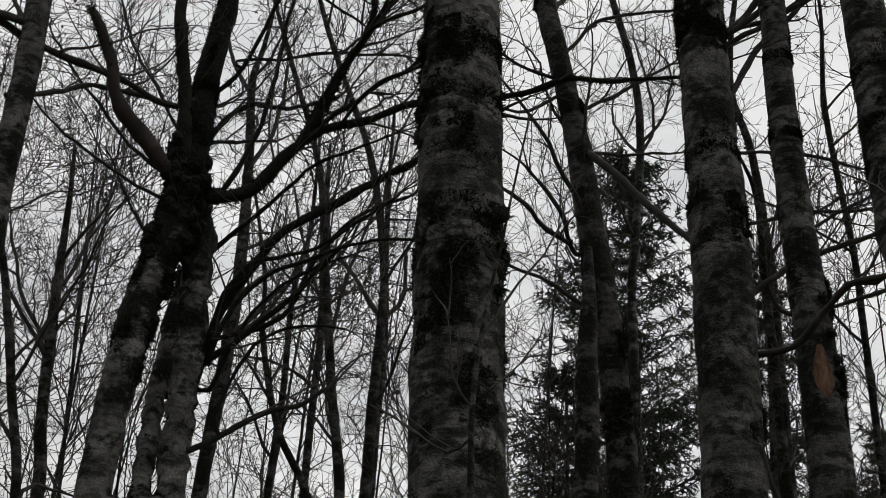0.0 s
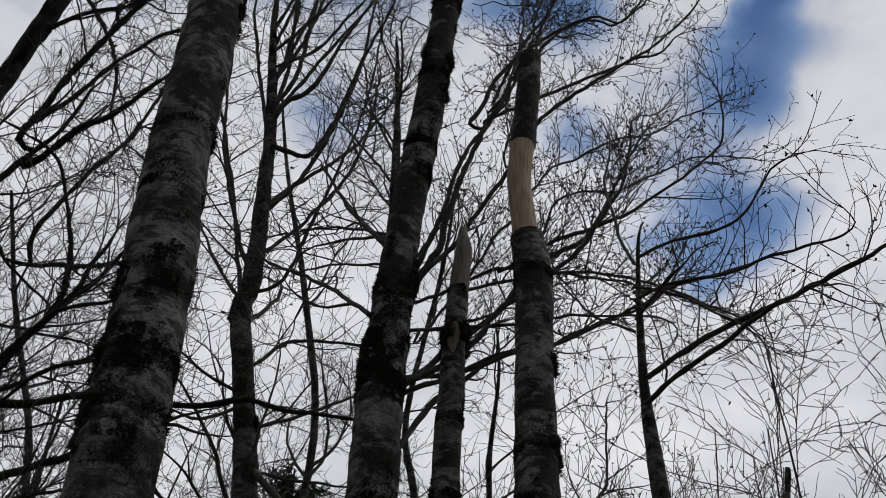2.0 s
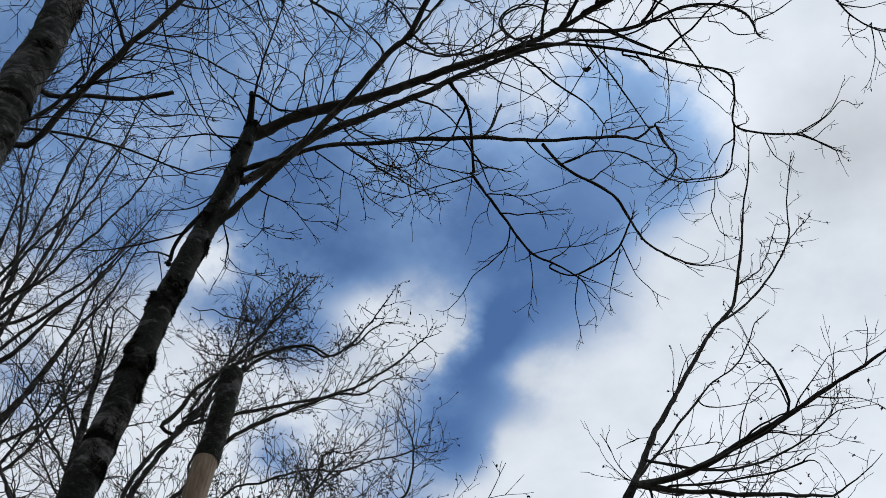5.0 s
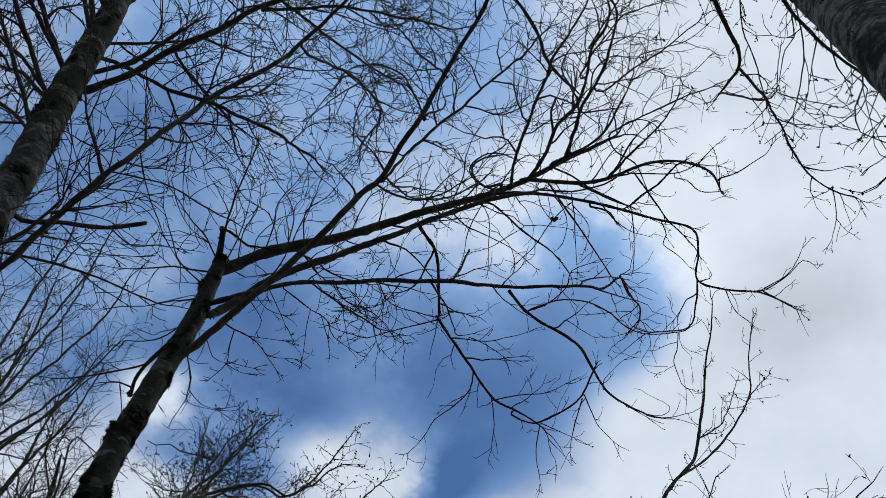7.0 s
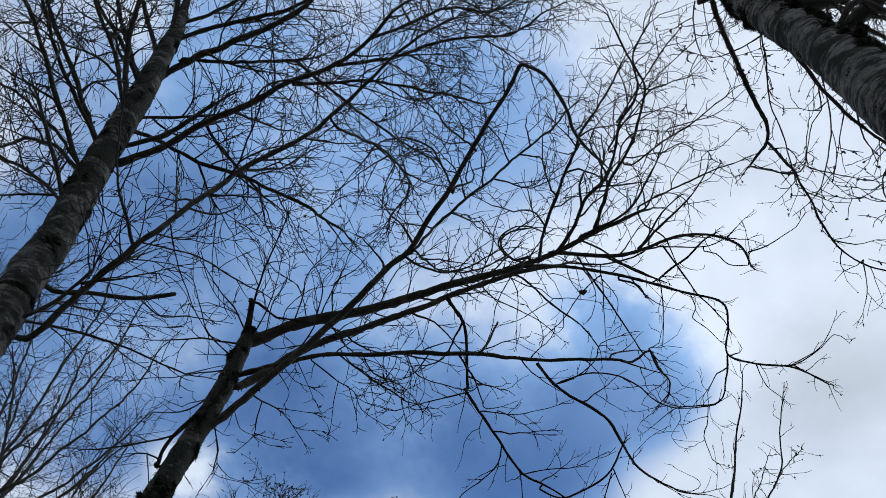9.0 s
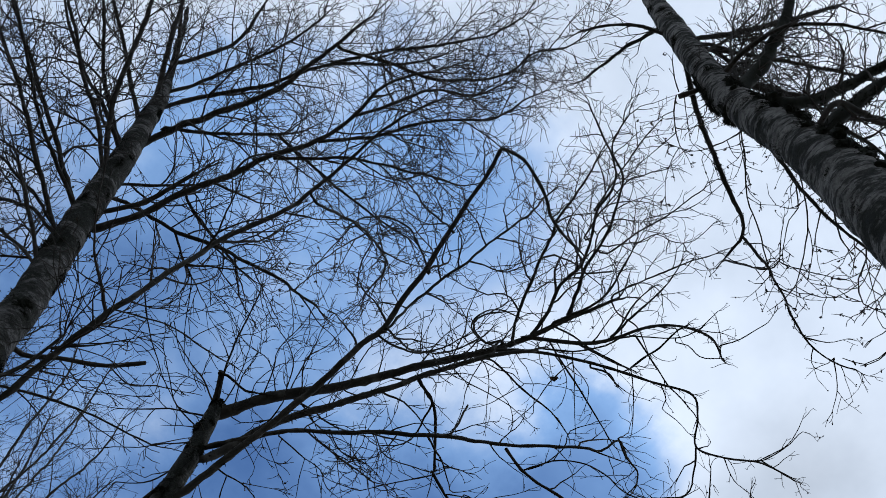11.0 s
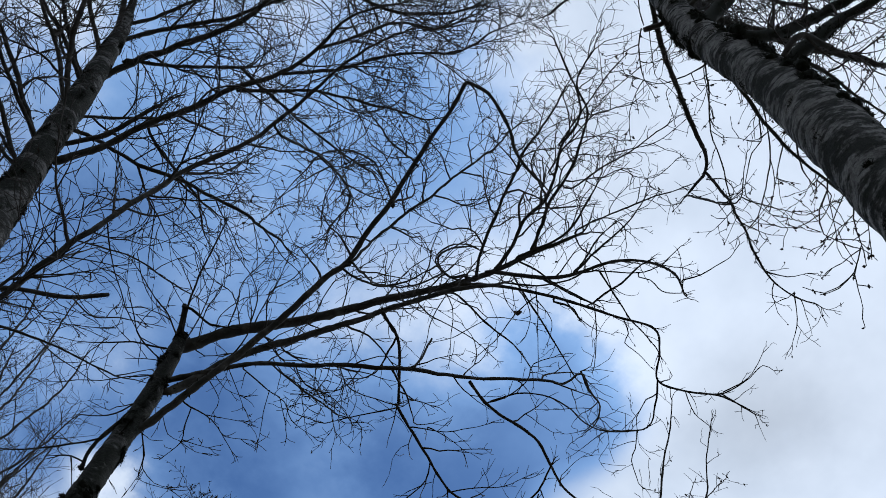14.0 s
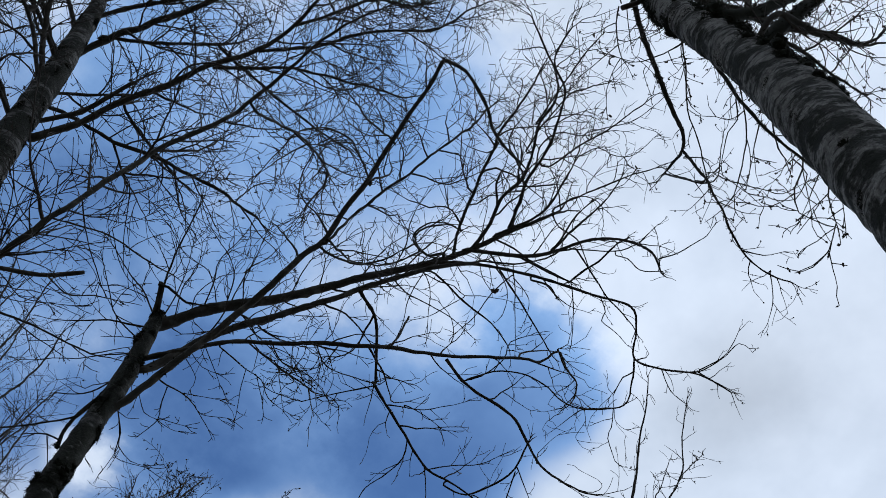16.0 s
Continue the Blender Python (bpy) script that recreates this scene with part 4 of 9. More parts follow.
alder_leaning.limb((1.67, 5.24, 11.73, 0.0254), (1.98, 4.93, 11.88, 0.0214), (2.27, 4.71, 12.03, 0.0195), (2.65, 4.51, 12.18, 0.0198), (3.21, 4.16, 12.33, 0.0200), (3.58, 4.02, 12.48, 0.0181), (3.93, 3.88, 12.63, 0.0160), (4.42, 3.57, 12.78, 0.0139), (4.69, 3.50, 12.93, 0.0118), (4.80, 3.36, 13.08, 0.0095), (5.08, 3.49, 13.23, 0.0097), (5.31, 3.59, 13.38, 0.0074), (5.48, 3.84, 13.53, 0.0063), twigs=4, wiggle=0.02, cones=0.03)
alder_leaning.limb((3.36, 4.11, 12.40, 0.0112), (3.44, 4.04, 12.75, 0.0115), (3.50, 3.99, 13.09, 0.0095), twigs=0, cones=0.03)
alder_leaning.limb((2.95, 4.11, 13.08, 0.0219), (2.97, 4.09, 13.09, 0.0208), (3.03, 4.12, 13.08, 0.0165), (3.24, 4.19, 13.02, 0.0165), (3.42, 4.39, 12.96, 0.0141), (3.64, 4.66, 12.91, 0.0142), (3.63, 4.66, 12.86, 0.0143), (4.17, 4.86, 12.81, 0.0121), (4.57, 4.99, 12.76, 0.0122), (4.80, 4.94, 12.71, 0.0098), (5.07, 4.90, 12.66, 0.0073), twigs=4, wiggle=0.015, cones=0.03)
alder_leaning.limb((3.89, 3.94, 12.61, 0.0162), (4.22, 4.03, 12.64, 0.0140), (4.74, 4.00, 12.66, 0.0142), (5.09, 4.14, 12.69, 0.0120), (5.36, 4.25, 12.72, 0.0097), (5.58, 4.25, 12.74, 0.0098), (5.85, 4.23, 12.77, 0.0074), twigs=3, wiggle=0.015, cones=0.03)
alder_leaning.limb((3.48, 3.78, 13.92, 0.0210), (3.47, 3.76, 13.92, 0.0200), (3.83, 3.51, 14.01, 0.0176), (4.21, 3.33, 14.11, 0.0152), (4.67, 3.15, 14.20, 0.0154), (5.16, 3.00, 14.29, 0.0130), (5.57, 2.87, 14.37, 0.0131), (5.84, 3.05, 14.46, 0.0106), (6.09, 3.32, 14.55, 0.0108), (6.44, 3.25, 14.64, 0.0109), (6.85, 3.05, 14.73, 0.0110), (7.32, 2.99, 14.81, 0.0082), twigs=3.5, reach=0.5, wiggle=0.004, cones=0.03)
alder_leaning.limb((6.09, 3.32, 14.55, 0.0108), (6.24, 3.52, 14.47, 0.0108), (6.31, 3.75, 14.39, 0.0080), (6.02, 4.02, 14.31, 0.0080), twigs=4, cones=0.03)
alder_leaning.limb((3.79, 3.46, 14.17, 0.0213), (3.79, 3.44, 14.17, 0.0203), (4.33, 3.17, 14.36, 0.0206), (4.61, 2.95, 14.54, 0.0183), (4.86, 2.67, 14.72, 0.0158), (5.20, 2.48, 14.91, 0.0134), (5.60, 2.42, 15.10, 0.0136), (5.93, 2.56, 15.28, 0.0111), twigs=4, reach=0.5, wiggle=0.005, cones=0.03)
alder_leaning.limb((3.72, 3.55, 14.10, 0.0186), (3.69, 3.53, 14.12, 0.0177), (3.63, 3.38, 14.35, 0.0154), (3.53, 3.02, 14.59, 0.0155), (3.49, 2.69, 14.83, 0.0156), (3.44, 2.43, 15.07, 0.0132), (3.45, 1.96, 15.31, 0.0106), (3.43, 1.73, 15.54, 0.0081), twigs=6, cones=0.03)
alder_leaning.limb((3.84, 3.40, 14.21, 0.0214), (3.83, 3.39, 14.22, 0.0203), (3.85, 3.14, 14.40, 0.0179), (3.80, 2.88, 14.58, 0.0181), (3.86, 2.68, 14.76, 0.0156), (3.84, 2.45, 14.93, 0.0158), (3.69, 2.16, 15.11, 0.0132), (3.72, 1.90, 15.30, 0.0133), (3.61, 1.72, 15.48, 0.0107), (3.30, 1.56, 15.66, 0.0108), (3.07, 1.45, 15.84, 0.0082), twigs=6, cones=0.03)
alder_leaning.limb((4.08, 3.07, 14.45, 0.0190), (4.04, 3.06, 14.46, 0.0181), (3.97, 2.77, 14.65, 0.0182), (3.95, 2.64, 14.85, 0.0184), (3.96, 2.39, 15.04, 0.0159), (3.86, 1.99, 15.24, 0.0133), (3.76, 1.75, 15.44, 0.0134), (3.51, 1.62, 15.63, 0.0108), (3.45, 1.25, 15.82, 0.0082), twigs=6, cones=0.03)
alder_leaning.limb((3.64, 3.63, 14.04, 0.0159), (3.59, 3.60, 14.06, 0.0151), (3.53, 3.74, 14.18, 0.0127), (3.42, 3.77, 14.30, 0.0128), (3.36, 3.73, 14.42, 0.0129), (3.41, 3.62, 14.54, 0.0104), (3.57, 3.50, 14.65, 0.0079), twigs=4, cones=0.03)
alder_leaning.limb((3.98, 3.20, 14.35, 0.0162), (3.96, 3.19, 14.36, 0.0154), (4.24, 2.77, 14.62, 0.0130), (4.24, 2.33, 14.89, 0.0092), (4.23, 2.10, 15.15, 0.0067), twigs=6, reach=0.6, cones=0.03)
alder_leaning.limb((4.56, 2.98, 14.52, 0.0156), (4.71, 2.57, 14.84, 0.0106), (4.84, 2.29, 15.17, 0.0081), (4.90, 2.05, 15.50, 0.0068), twigs=6, reach=0.5, cones=0.03)
alder_leaning.limb((2.26, 3.66, 12.32, 0.0136), (2.28, 3.66, 12.31, 0.0130), (2.45, 3.44, 12.96, 0.0136), (2.71, 2.95, 13.59, 0.0118), (2.98, 2.48, 14.23, 0.0099), (3.16, 2.20, 14.88, 0.0078), twigs=7, cones=0.03)
alder_leaning.limb((2.24, 3.71, 12.28, 0.0113), (2.32, 3.71, 12.26, 0.0108), (2.58, 3.72, 12.44, 0.0110), (2.79, 3.61, 12.61, 0.0089), (2.96, 3.35, 12.79, 0.0067), twigs=5, cones=0.03)
alder_leaning.limb((3.96, 2.44, 15.01, 0.0111), (4.06, 2.41, 14.98, 0.0106), (4.22, 2.03, 15.16, 0.0094), (4.39, 1.64, 15.35, 0.0080), (4.51, 1.29, 15.53, 0.0067), twigs=8, reach=0.55, depth=2, cones=0.03)
alder_leaning.limb((4.37, 2.69, 14.70, 0.0110), (4.33, 2.65, 14.72, 0.0105), (4.59, 2.28, 14.97, 0.0093), (4.86, 1.92, 15.20, 0.0081), (5.10, 1.75, 15.44, 0.0069), twigs=8, reach=0.55, depth=2, cones=0.03)
alder_leaning.limb((3.69, 2.16, 15.11, 0.0111), (3.68, 2.15, 15.12, 0.0106), (3.68, 1.76, 15.34, 0.0079), (3.67, 1.28, 15.57, 0.0080), (3.74, 1.05, 15.79, 0.0054), twigs=8, reach=0.55, depth=2, cones=0.03)
alder_leaning.limb((3.81, 2.40, 14.96, 0.0111), (3.76, 2.43, 14.97, 0.0106), (3.77, 2.05, 15.23, 0.0080), (3.85, 1.74, 15.49, 0.0081), (4.16, 1.40, 15.74, 0.0054), twigs=8, reach=0.55, depth=2, cones=0.03)
alder_leaning.limb((3.41, 3.72, 13.53, 0.0135), (3.58, 3.70, 13.71, 0.0099), (3.97, 3.74, 13.69, 0.0099), (4.34, 3.74, 13.68, 0.0075), (4.62, 3.81, 13.67, 0.0062), twigs=3, reach=0.3, wiggle=0.01, cones=0.03)
alder_leaning.limb((4.03, 3.32, 14.26, 0.0108), (4.04, 3.35, 14.25, 0.0103), (4.57, 3.52, 14.19, 0.0103), (4.89, 3.62, 14.12, 0.0077), (5.21, 3.72, 14.05, 0.0064), twigs=3, reach=0.3, wiggle=0.01, cones=0.03)
alder_leaning.limb((2.30, 4.71, 12.05, 0.0086), (2.78, 4.88, 12.39, 0.0090), (3.24, 5.01, 12.73, 0.0070), twigs=9, reach=0.65, cones=0.03)
alder_leaning.limb((2.29, 3.65, 12.34, 0.0113), (2.30, 3.64, 12.34, 0.0108), (2.73, 3.85, 12.92, 0.0092), (3.16, 3.80, 13.50, 0.0096), (3.45, 3.62, 14.08, 0.0076), twigs=7, reach=0.5, depth=2, cones=0.03)
alder_leaning.limb((2.28, 3.14, 12.74, 0.0116), (2.32, 3.13, 12.74, 0.0110), (2.03, 3.11, 13.40, 0.0092), (1.82, 3.41, 14.07, 0.0098), (1.77, 3.87, 14.73, 0.0078), twigs=8, reach=0.5, depth=2, cones=0.03)
alder_leaning.limb((2.26, 2.78, 13.00, 0.0118), (2.29, 2.78, 12.99, 0.0112), (2.02, 2.98, 13.99, 0.0096), (1.78, 3.09, 14.98, 0.0077), twigs=8, reach=0.5, depth=2, cones=0.03)
alder_leaning.limb((1.16, 5.38, 7.10, 0.0160), (1.07, 5.52, 7.35, 0.0150), (1.02, 5.66, 7.56, 0.0154), (0.89, 5.81, 7.91, 0.0112), (0.79, 5.95, 8.27, 0.0067), twigs=4, cones=0.03)
alder_leaning.limb((1.11, 5.39, 6.56, 0.0138), (1.01, 5.71, 6.94, 0.0132), (0.92, 6.03, 7.30, 0.0124), (0.78, 6.35, 7.65, 0.0114), (0.57, 6.68, 8.01, 0.0085), twigs=5, cones=0.03)
alder_leaning.limb((1.21, 5.37, 6.96, 0.0086), (0.96, 5.82, 7.30, 0.0076), (0.80, 6.25, 7.54, 0.0064), twigs=5, cones=0.03)
alder_leaning.limb((1.15, 5.38, 7.20, 0.0088), (0.92, 5.83, 7.60, 0.0078), (0.64, 6.27, 7.87, 0.0066), twigs=5, cones=0.03)
alder_leaning.limb((1.33, 5.34, 4.26, 0.0178), (1.45, 5.18, 4.22, 0.0163), (1.54, 5.03, 4.29, 0.0160), (1.62, 4.88, 4.35, 0.0147), (1.73, 4.71, 4.32, 0.0133), (1.95, 4.49, 4.35, 0.0089), twigs=3, wiggle=0.02, cones=0.03)
alder_leaning.burl(4.96, 104, 0.11)
alder_leaning.burl(6.11, 282, 0.1)
alder_leaning.burl(6.32, 281, 0.12)
alder_leaning.burl(6.79, 104, 0.1)
alder_leaning.burl(8.82, 105, 0.09)
alder_leaning.burl(9.51, 283, 0.08)
alder_leaning.burl(3.96, 103, 0.13)
alder_leaning.burl(6.08, 281, 0.12)
alder_leaning.burl(6.84, 104, 0.1)
alder_leaning.field(5.87, 6.31, 194, 70, 3060)
alder_leaning.field(4.78, 5.06, 193, 60, 1530)
alder_leaning.field(5.87, 6.83, 193, 75, 5100)
alder_leaning.collar(7.94, 0.07)
alder_leaning.collar(7.73, 0.07)
alder_leaning.collar(6.75, 0.12)
alder_leaning.collar(6.37, 0.14)
alder_leaning.collar(6.11, 0.14)
alder_leaning.collar(5.31, 0.09)
alder_leaning.collar(5.02, 0.1)
alder_leaning.collar(8.68, 0.08)
alder_leaning.collar(9.55, 0.09)
alder_leaning.collar(10.90, 0.07)
alder_leaning.collar(8.00, 0.08)
alder_leaning.collar(7.66, 0.08)
alder_leaning.limb((3.64, 4.67, 12.86, 0.0079), (3.54, 4.79, 12.84, 0.0072), (3.45, 4.90, 12.83, 0.0066), (3.31, 5.06, 12.81, 0.0057), (3.21, 5.20, 12.79, 0.0050), (3.03, 5.26, 12.78, 0.0042), (2.86, 5.29, 12.76, 0.0035), wiggle=0.015, twigs=6, reach=0.3, depth=2, cones=0.03)
alder_leaning.limb((4.22, 4.87, 12.81, 0.0080), (4.32, 5.05, 12.79, 0.0072), (4.31, 5.27, 12.77, 0.0063), (4.25, 5.51, 12.75, 0.0052), (4.27, 5.76, 12.73, 0.0042), (4.26, 5.95, 12.71, 0.0032), wiggle=0.015, twigs=6, reach=0.3, depth=2, cones=0.03)
alder_leaning.limb((4.52, 4.97, 12.77, 0.0071), (4.52, 4.98, 12.76, 0.0068), (4.67, 5.13, 12.72, 0.0054), (4.85, 5.39, 12.66, 0.0032), wiggle=0.015, twigs=6, reach=0.3, depth=2, cones=0.03)
alder_leaning.limb((4.55, 5.00, 12.75, 0.0068), (4.70, 4.78, 12.71, 0.0055), (4.87, 4.59, 12.68, 0.0042), (4.94, 4.39, 12.65, 0.0032), wiggle=0.015, twigs=6, reach=0.3, depth=2, cones=0.03)
alder_leaning.limb((3.86, 4.75, 12.84, 0.0069), (3.88, 4.72, 12.84, 0.0066), (4.08, 4.59, 12.81, 0.0055), (4.18, 4.47, 12.78, 0.0047), (4.35, 4.21, 12.74, 0.0032), wiggle=0.015, twigs=6, reach=0.3, depth=2, cones=0.03)
alder_leaning.limb((4.00, 4.64, 12.82, 0.0059), (3.98, 4.63, 12.83, 0.0058), (4.15, 4.57, 12.78, 0.0045), (4.32, 4.56, 12.73, 0.0032), wiggle=0.015, twigs=6, reach=0.3, depth=2, cones=0.03)
alder_leaning.limb((4.77, 4.95, 12.72, 0.0099), (4.77, 4.99, 12.70, 0.0094), (4.95, 4.95, 12.68, 0.0094), (5.03, 4.87, 12.67, 0.0094), (5.09, 4.71, 12.66, 0.0094), (5.13, 4.55, 12.64, 0.0093), (5.14, 4.40, 12.63, 0.0093), (5.03, 4.11, 12.60, 0.0092), wiggle=0.015, twigs=6, reach=0.3, depth=2, cones=0.03)
alder_leaning.limb((5.03, 4.88, 12.65, 0.0062), (5.18, 5.13, 12.60, 0.0048), (5.41, 5.36, 12.55, 0.0033), wiggle=0.015, twigs=6, reach=0.3, depth=2, cones=0.03)
alder_leaning.limb((5.03, 4.87, 12.65, 0.0062), (5.21, 4.81, 12.59, 0.0045), (5.34, 4.76, 12.55, 0.0032), wiggle=0.015, twigs=6, reach=0.3, depth=2, cones=0.03)
alder_leaning.limb((5.17, 4.42, 12.65, 0.0067), (5.27, 4.65, 12.60, 0.0050), (5.41, 4.91, 12.55, 0.0032), wiggle=0.015, twigs=6, reach=0.3, depth=2, cones=0.03)
alder_leaning.limb((5.13, 4.37, 12.62, 0.0070), (5.15, 4.37, 12.61, 0.0067), (5.41, 4.51, 12.55, 0.0048), (5.64, 4.55, 12.51, 0.0032), wiggle=0.015, twigs=6, reach=0.3, depth=2, cones=0.03)
alder_leaning.limb((5.36, 4.25, 12.72, 0.0069), (5.53, 4.24, 12.68, 0.0054), (5.78, 4.19, 12.62, 0.0032), wiggle=0.015, twigs=6, reach=0.3, depth=2, cones=0.03)
alder_leaning.limb((4.17, 4.01, 12.65, 0.0078), (4.25, 3.86, 12.63, 0.0069), (4.28, 3.61, 12.60, 0.0057), (4.21, 3.42, 12.58, 0.0048), (4.29, 3.24, 12.55, 0.0038), wiggle=0.015, twigs=3.5, reach=0.22, depth=2, cones=0.03)
alder_leaning.limb((4.18, 3.99, 12.65, 0.0083), (4.31, 3.77, 12.63, 0.0077), (4.49, 3.62, 12.62, 0.0073), (4.73, 3.55, 12.60, 0.0068), (4.98, 3.57, 12.59, 0.0063), (5.18, 3.49, 12.57, 0.0059), (5.37, 3.31, 12.56, 0.0053), (5.40, 3.23, 12.55, 0.0052), wiggle=0.015, twigs=3.5, reach=0.22, depth=2, cones=0.03)
alder_leaning.limb((4.80, 3.36, 13.08, 0.0095), (4.79, 3.35, 13.09, 0.0094), (4.96, 3.44, 13.06, 0.0081), (5.13, 3.47, 13.03, 0.0069), (5.21, 3.58, 13.00, 0.0060), (5.20, 3.68, 12.98, 0.0054), wiggle=0.015, twigs=3.5, reach=0.22, depth=2, cones=0.03)
alder_leaning.limb((5.37, 3.31, 12.56, 0.0057), (5.48, 3.45, 12.53, 0.0049), (5.52, 3.55, 12.50, 0.0043), (5.70, 3.67, 12.46, 0.0032), wiggle=0.015, twigs=6, reach=0.3, depth=2, cones=0.03)
alder_leaning.limb((6.55, 3.20, 14.66, 0.0091), (6.79, 3.01, 14.68, 0.0075), (6.89, 2.76, 14.69, 0.0060), (6.90, 2.50, 14.70, 0.0047), (7.04, 2.47, 14.71, 0.0040), wiggle=0.015, twigs=3.5, reach=0.22, depth=2, cones=0.03)
alder_leaning.limb((6.79, 3.00, 14.68, 0.0076), (6.86, 2.81, 14.70, 0.0063), (6.89, 2.63, 14.71, 0.0051), (6.82, 2.39, 14.73, 0.0037), wiggle=0.015, twigs=3.5, reach=0.22, depth=2, cones=0.03)
alder_leaning.limb((6.79, 3.01, 14.68, 0.0075), (6.80, 3.02, 14.68, 0.0092), (7.03, 2.99, 14.70, 0.0066), (7.30, 2.95, 14.73, 0.0037), wiggle=0.015, twigs=3.5, reach=0.22, depth=2, cones=0.03)
alder_leaning.limb((6.46, 3.25, 14.64, 0.0073), (6.72, 3.38, 14.67, 0.0055), (6.98, 3.39, 14.69, 0.0037), wiggle=0.015, twigs=3.5, reach=0.22, depth=2, cones=0.03)
alder_leaning.limb((1.64, 5.31, 12.50, 0.0324), (1.58, 5.20, 12.64, 0.0279), (1.50, 5.09, 12.80, 0.0228), wiggle=0.015, twigs=0, label="dead broken top of the stem", cones=0.03)
alder_leaning.limb((1.49, 5.09, 12.75, 0.0126), (1.57, 5.05, 12.74, 0.0120), (1.69, 5.05, 12.72, 0.0112), (1.78, 5.05, 12.71, 0.0107), (1.85, 5.01, 12.70, 0.0101), wiggle=0.015, twigs=3, reach=0.25, depth=1, cones=0.03)
alder_leaning.limb((1.64, 5.23, 12.50, 0.0124), (1.54, 5.07, 12.75, 0.0107), (1.46, 4.88, 13.01, 0.0089), (1.43, 4.67, 13.27, 0.0070), (1.39, 4.49, 13.50, 0.0053), wiggle=0.015, twigs=6, reach=0.45, depth=2, cones=0.03)
alder_leaning.limb((1.66, 5.28, 12.50, 0.0100), (1.47, 5.28, 12.83, 0.0082), (1.26, 5.34, 13.14, 0.0064), (1.00, 5.37, 13.50, 0.0043), wiggle=0.015, twigs=6, reach=0.45, depth=2, cones=0.03)
alder_leaning.limb((1.68, 5.24, 12.50, 0.0075), (1.68, 5.12, 12.85, 0.0061), (1.66, 5.00, 13.15, 0.0049), (1.59, 4.88, 13.50, 0.0035), wiggle=0.015, twigs=6, reach=0.45, depth=2, cones=0.03)
alder_leaning.limb((1.60, 5.33, 12.40, 0.0099), (1.47, 5.41, 12.42, 0.0089), (1.32, 5.50, 12.44, 0.0077), (1.20, 5.64, 12.47, 0.0066), (1.01, 5.80, 12.50, 0.0050), wiggle=0.015, twigs=6, reach=0.45, depth=2, cones=0.03)
alder_leaning.limb((1.63, 5.26, 12.14, 0.0089), (1.60, 5.32, 12.12, 0.0085), (1.32, 5.29, 12.16, 0.0067), (1.12, 5.13, 12.18, 0.0052), (0.94, 4.97, 12.21, 0.0036), wiggle=0.015, twigs=6, reach=0.45, depth=2, cones=0.03)
alder_leaning.limb((1.62, 5.26, 11.96, 0.0075), (1.62, 5.32, 11.93, 0.0072), (1.45, 5.54, 11.97, 0.0057), (1.28, 5.74, 12.00, 0.0045), (1.12, 5.89, 12.03, 0.0033), wiggle=0.015, twigs=6, reach=0.45, depth=2, cones=0.03)
alder_leaning.limb((1.72, 5.24, 12.48, 0.0068), (1.74, 5.22, 12.48, 0.0064), (1.90, 5.25, 12.53, 0.0048), (2.03, 5.15, 12.59, 0.0030), wiggle=0.015, twigs=6, reach=0.45, depth=2, cones=0.03)
alder_leaning.limb((1.61, 5.27, 11.69, 0.0098), (1.63, 5.33, 11.65, 0.0094), (1.57, 5.64, 11.72, 0.0077), (1.48, 5.85, 11.78, 0.0064), (1.30, 6.04, 11.85, 0.0047), wiggle=0.015, twigs=6, reach=0.4, depth=2, cones=0.03)
alder_leaning.limb((2.45, 4.62, 12.10, 0.0071), (2.45, 4.60, 12.11, 0.0068), (2.67, 4.73, 12.17, 0.0058), (2.96, 4.71, 12.24, 0.0043), (3.23, 4.81, 12.31, 0.0030), wiggle=0.015, twigs=6, reach=0.4, depth=2, cones=0.03)
alder_leaning.limb((2.78, 4.43, 12.21, 0.0064), (2.79, 4.42, 12.22, 0.0061), (3.04, 4.56, 12.29, 0.0057), (3.42, 4.49, 12.40, 0.0052), (3.47, 4.46, 12.42, 0.0051), wiggle=0.015, twigs=6, reach=0.4, depth=2, cones=0.03)
alder_leaning.limb((2.96, 4.32, 12.26, 0.0059), (2.98, 4.66, 12.36, 0.0046), (2.81, 4.94, 12.47, 0.0030), wiggle=0.015, twigs=6, reach=0.4, depth=2, cones=0.03)
alder_leaning.limb((1.53, 5.27, 11.10, 0.0199), (1.46, 5.41, 10.96, 0.0182), (1.42, 5.54, 10.85, 0.0169), (1.42, 5.65, 10.76, 0.0157), (1.44, 5.71, 10.70, 0.0151), wiggle=0.01, twigs=0)
alder_leaning.limb((1.43, 5.51, 10.85, 0.0087), (1.35, 5.62, 10.84, 0.0083), (1.26, 5.71, 10.83, 0.0079), (1.08, 5.90, 10.81, 0.0071), (0.92, 6.04, 10.80, 0.0065), wiggle=0.01, twigs=5, reach=0.35, depth=2)
alder_leaning.limb((1.43, 5.68, 10.70, 0.0086), (1.32, 5.70, 10.70, 0.0074), (1.25, 5.75, 10.70, 0.0064), wiggle=0.01, twigs=4, reach=0.25, depth=2)
alder_leaning.limb((1.33, 5.71, 10.70, 0.0054), (1.42, 5.83, 10.70, 0.0044), (1.51, 5.96, 10.70, 0.0033), wiggle=0.01, twigs=4, reach=0.25, depth=2)
alder_leaning.limb((1.55, 5.29, 10.94, 0.0060), (1.63, 5.29, 10.92, 0.0057), (1.80, 5.51, 10.96, 0.0047), (1.90, 5.70, 10.98, 0.0038), (2.14, 5.64, 11.02, 0.0027), wiggle=0.015, twigs=6, reach=0.3, depth=2, cones=0.03)
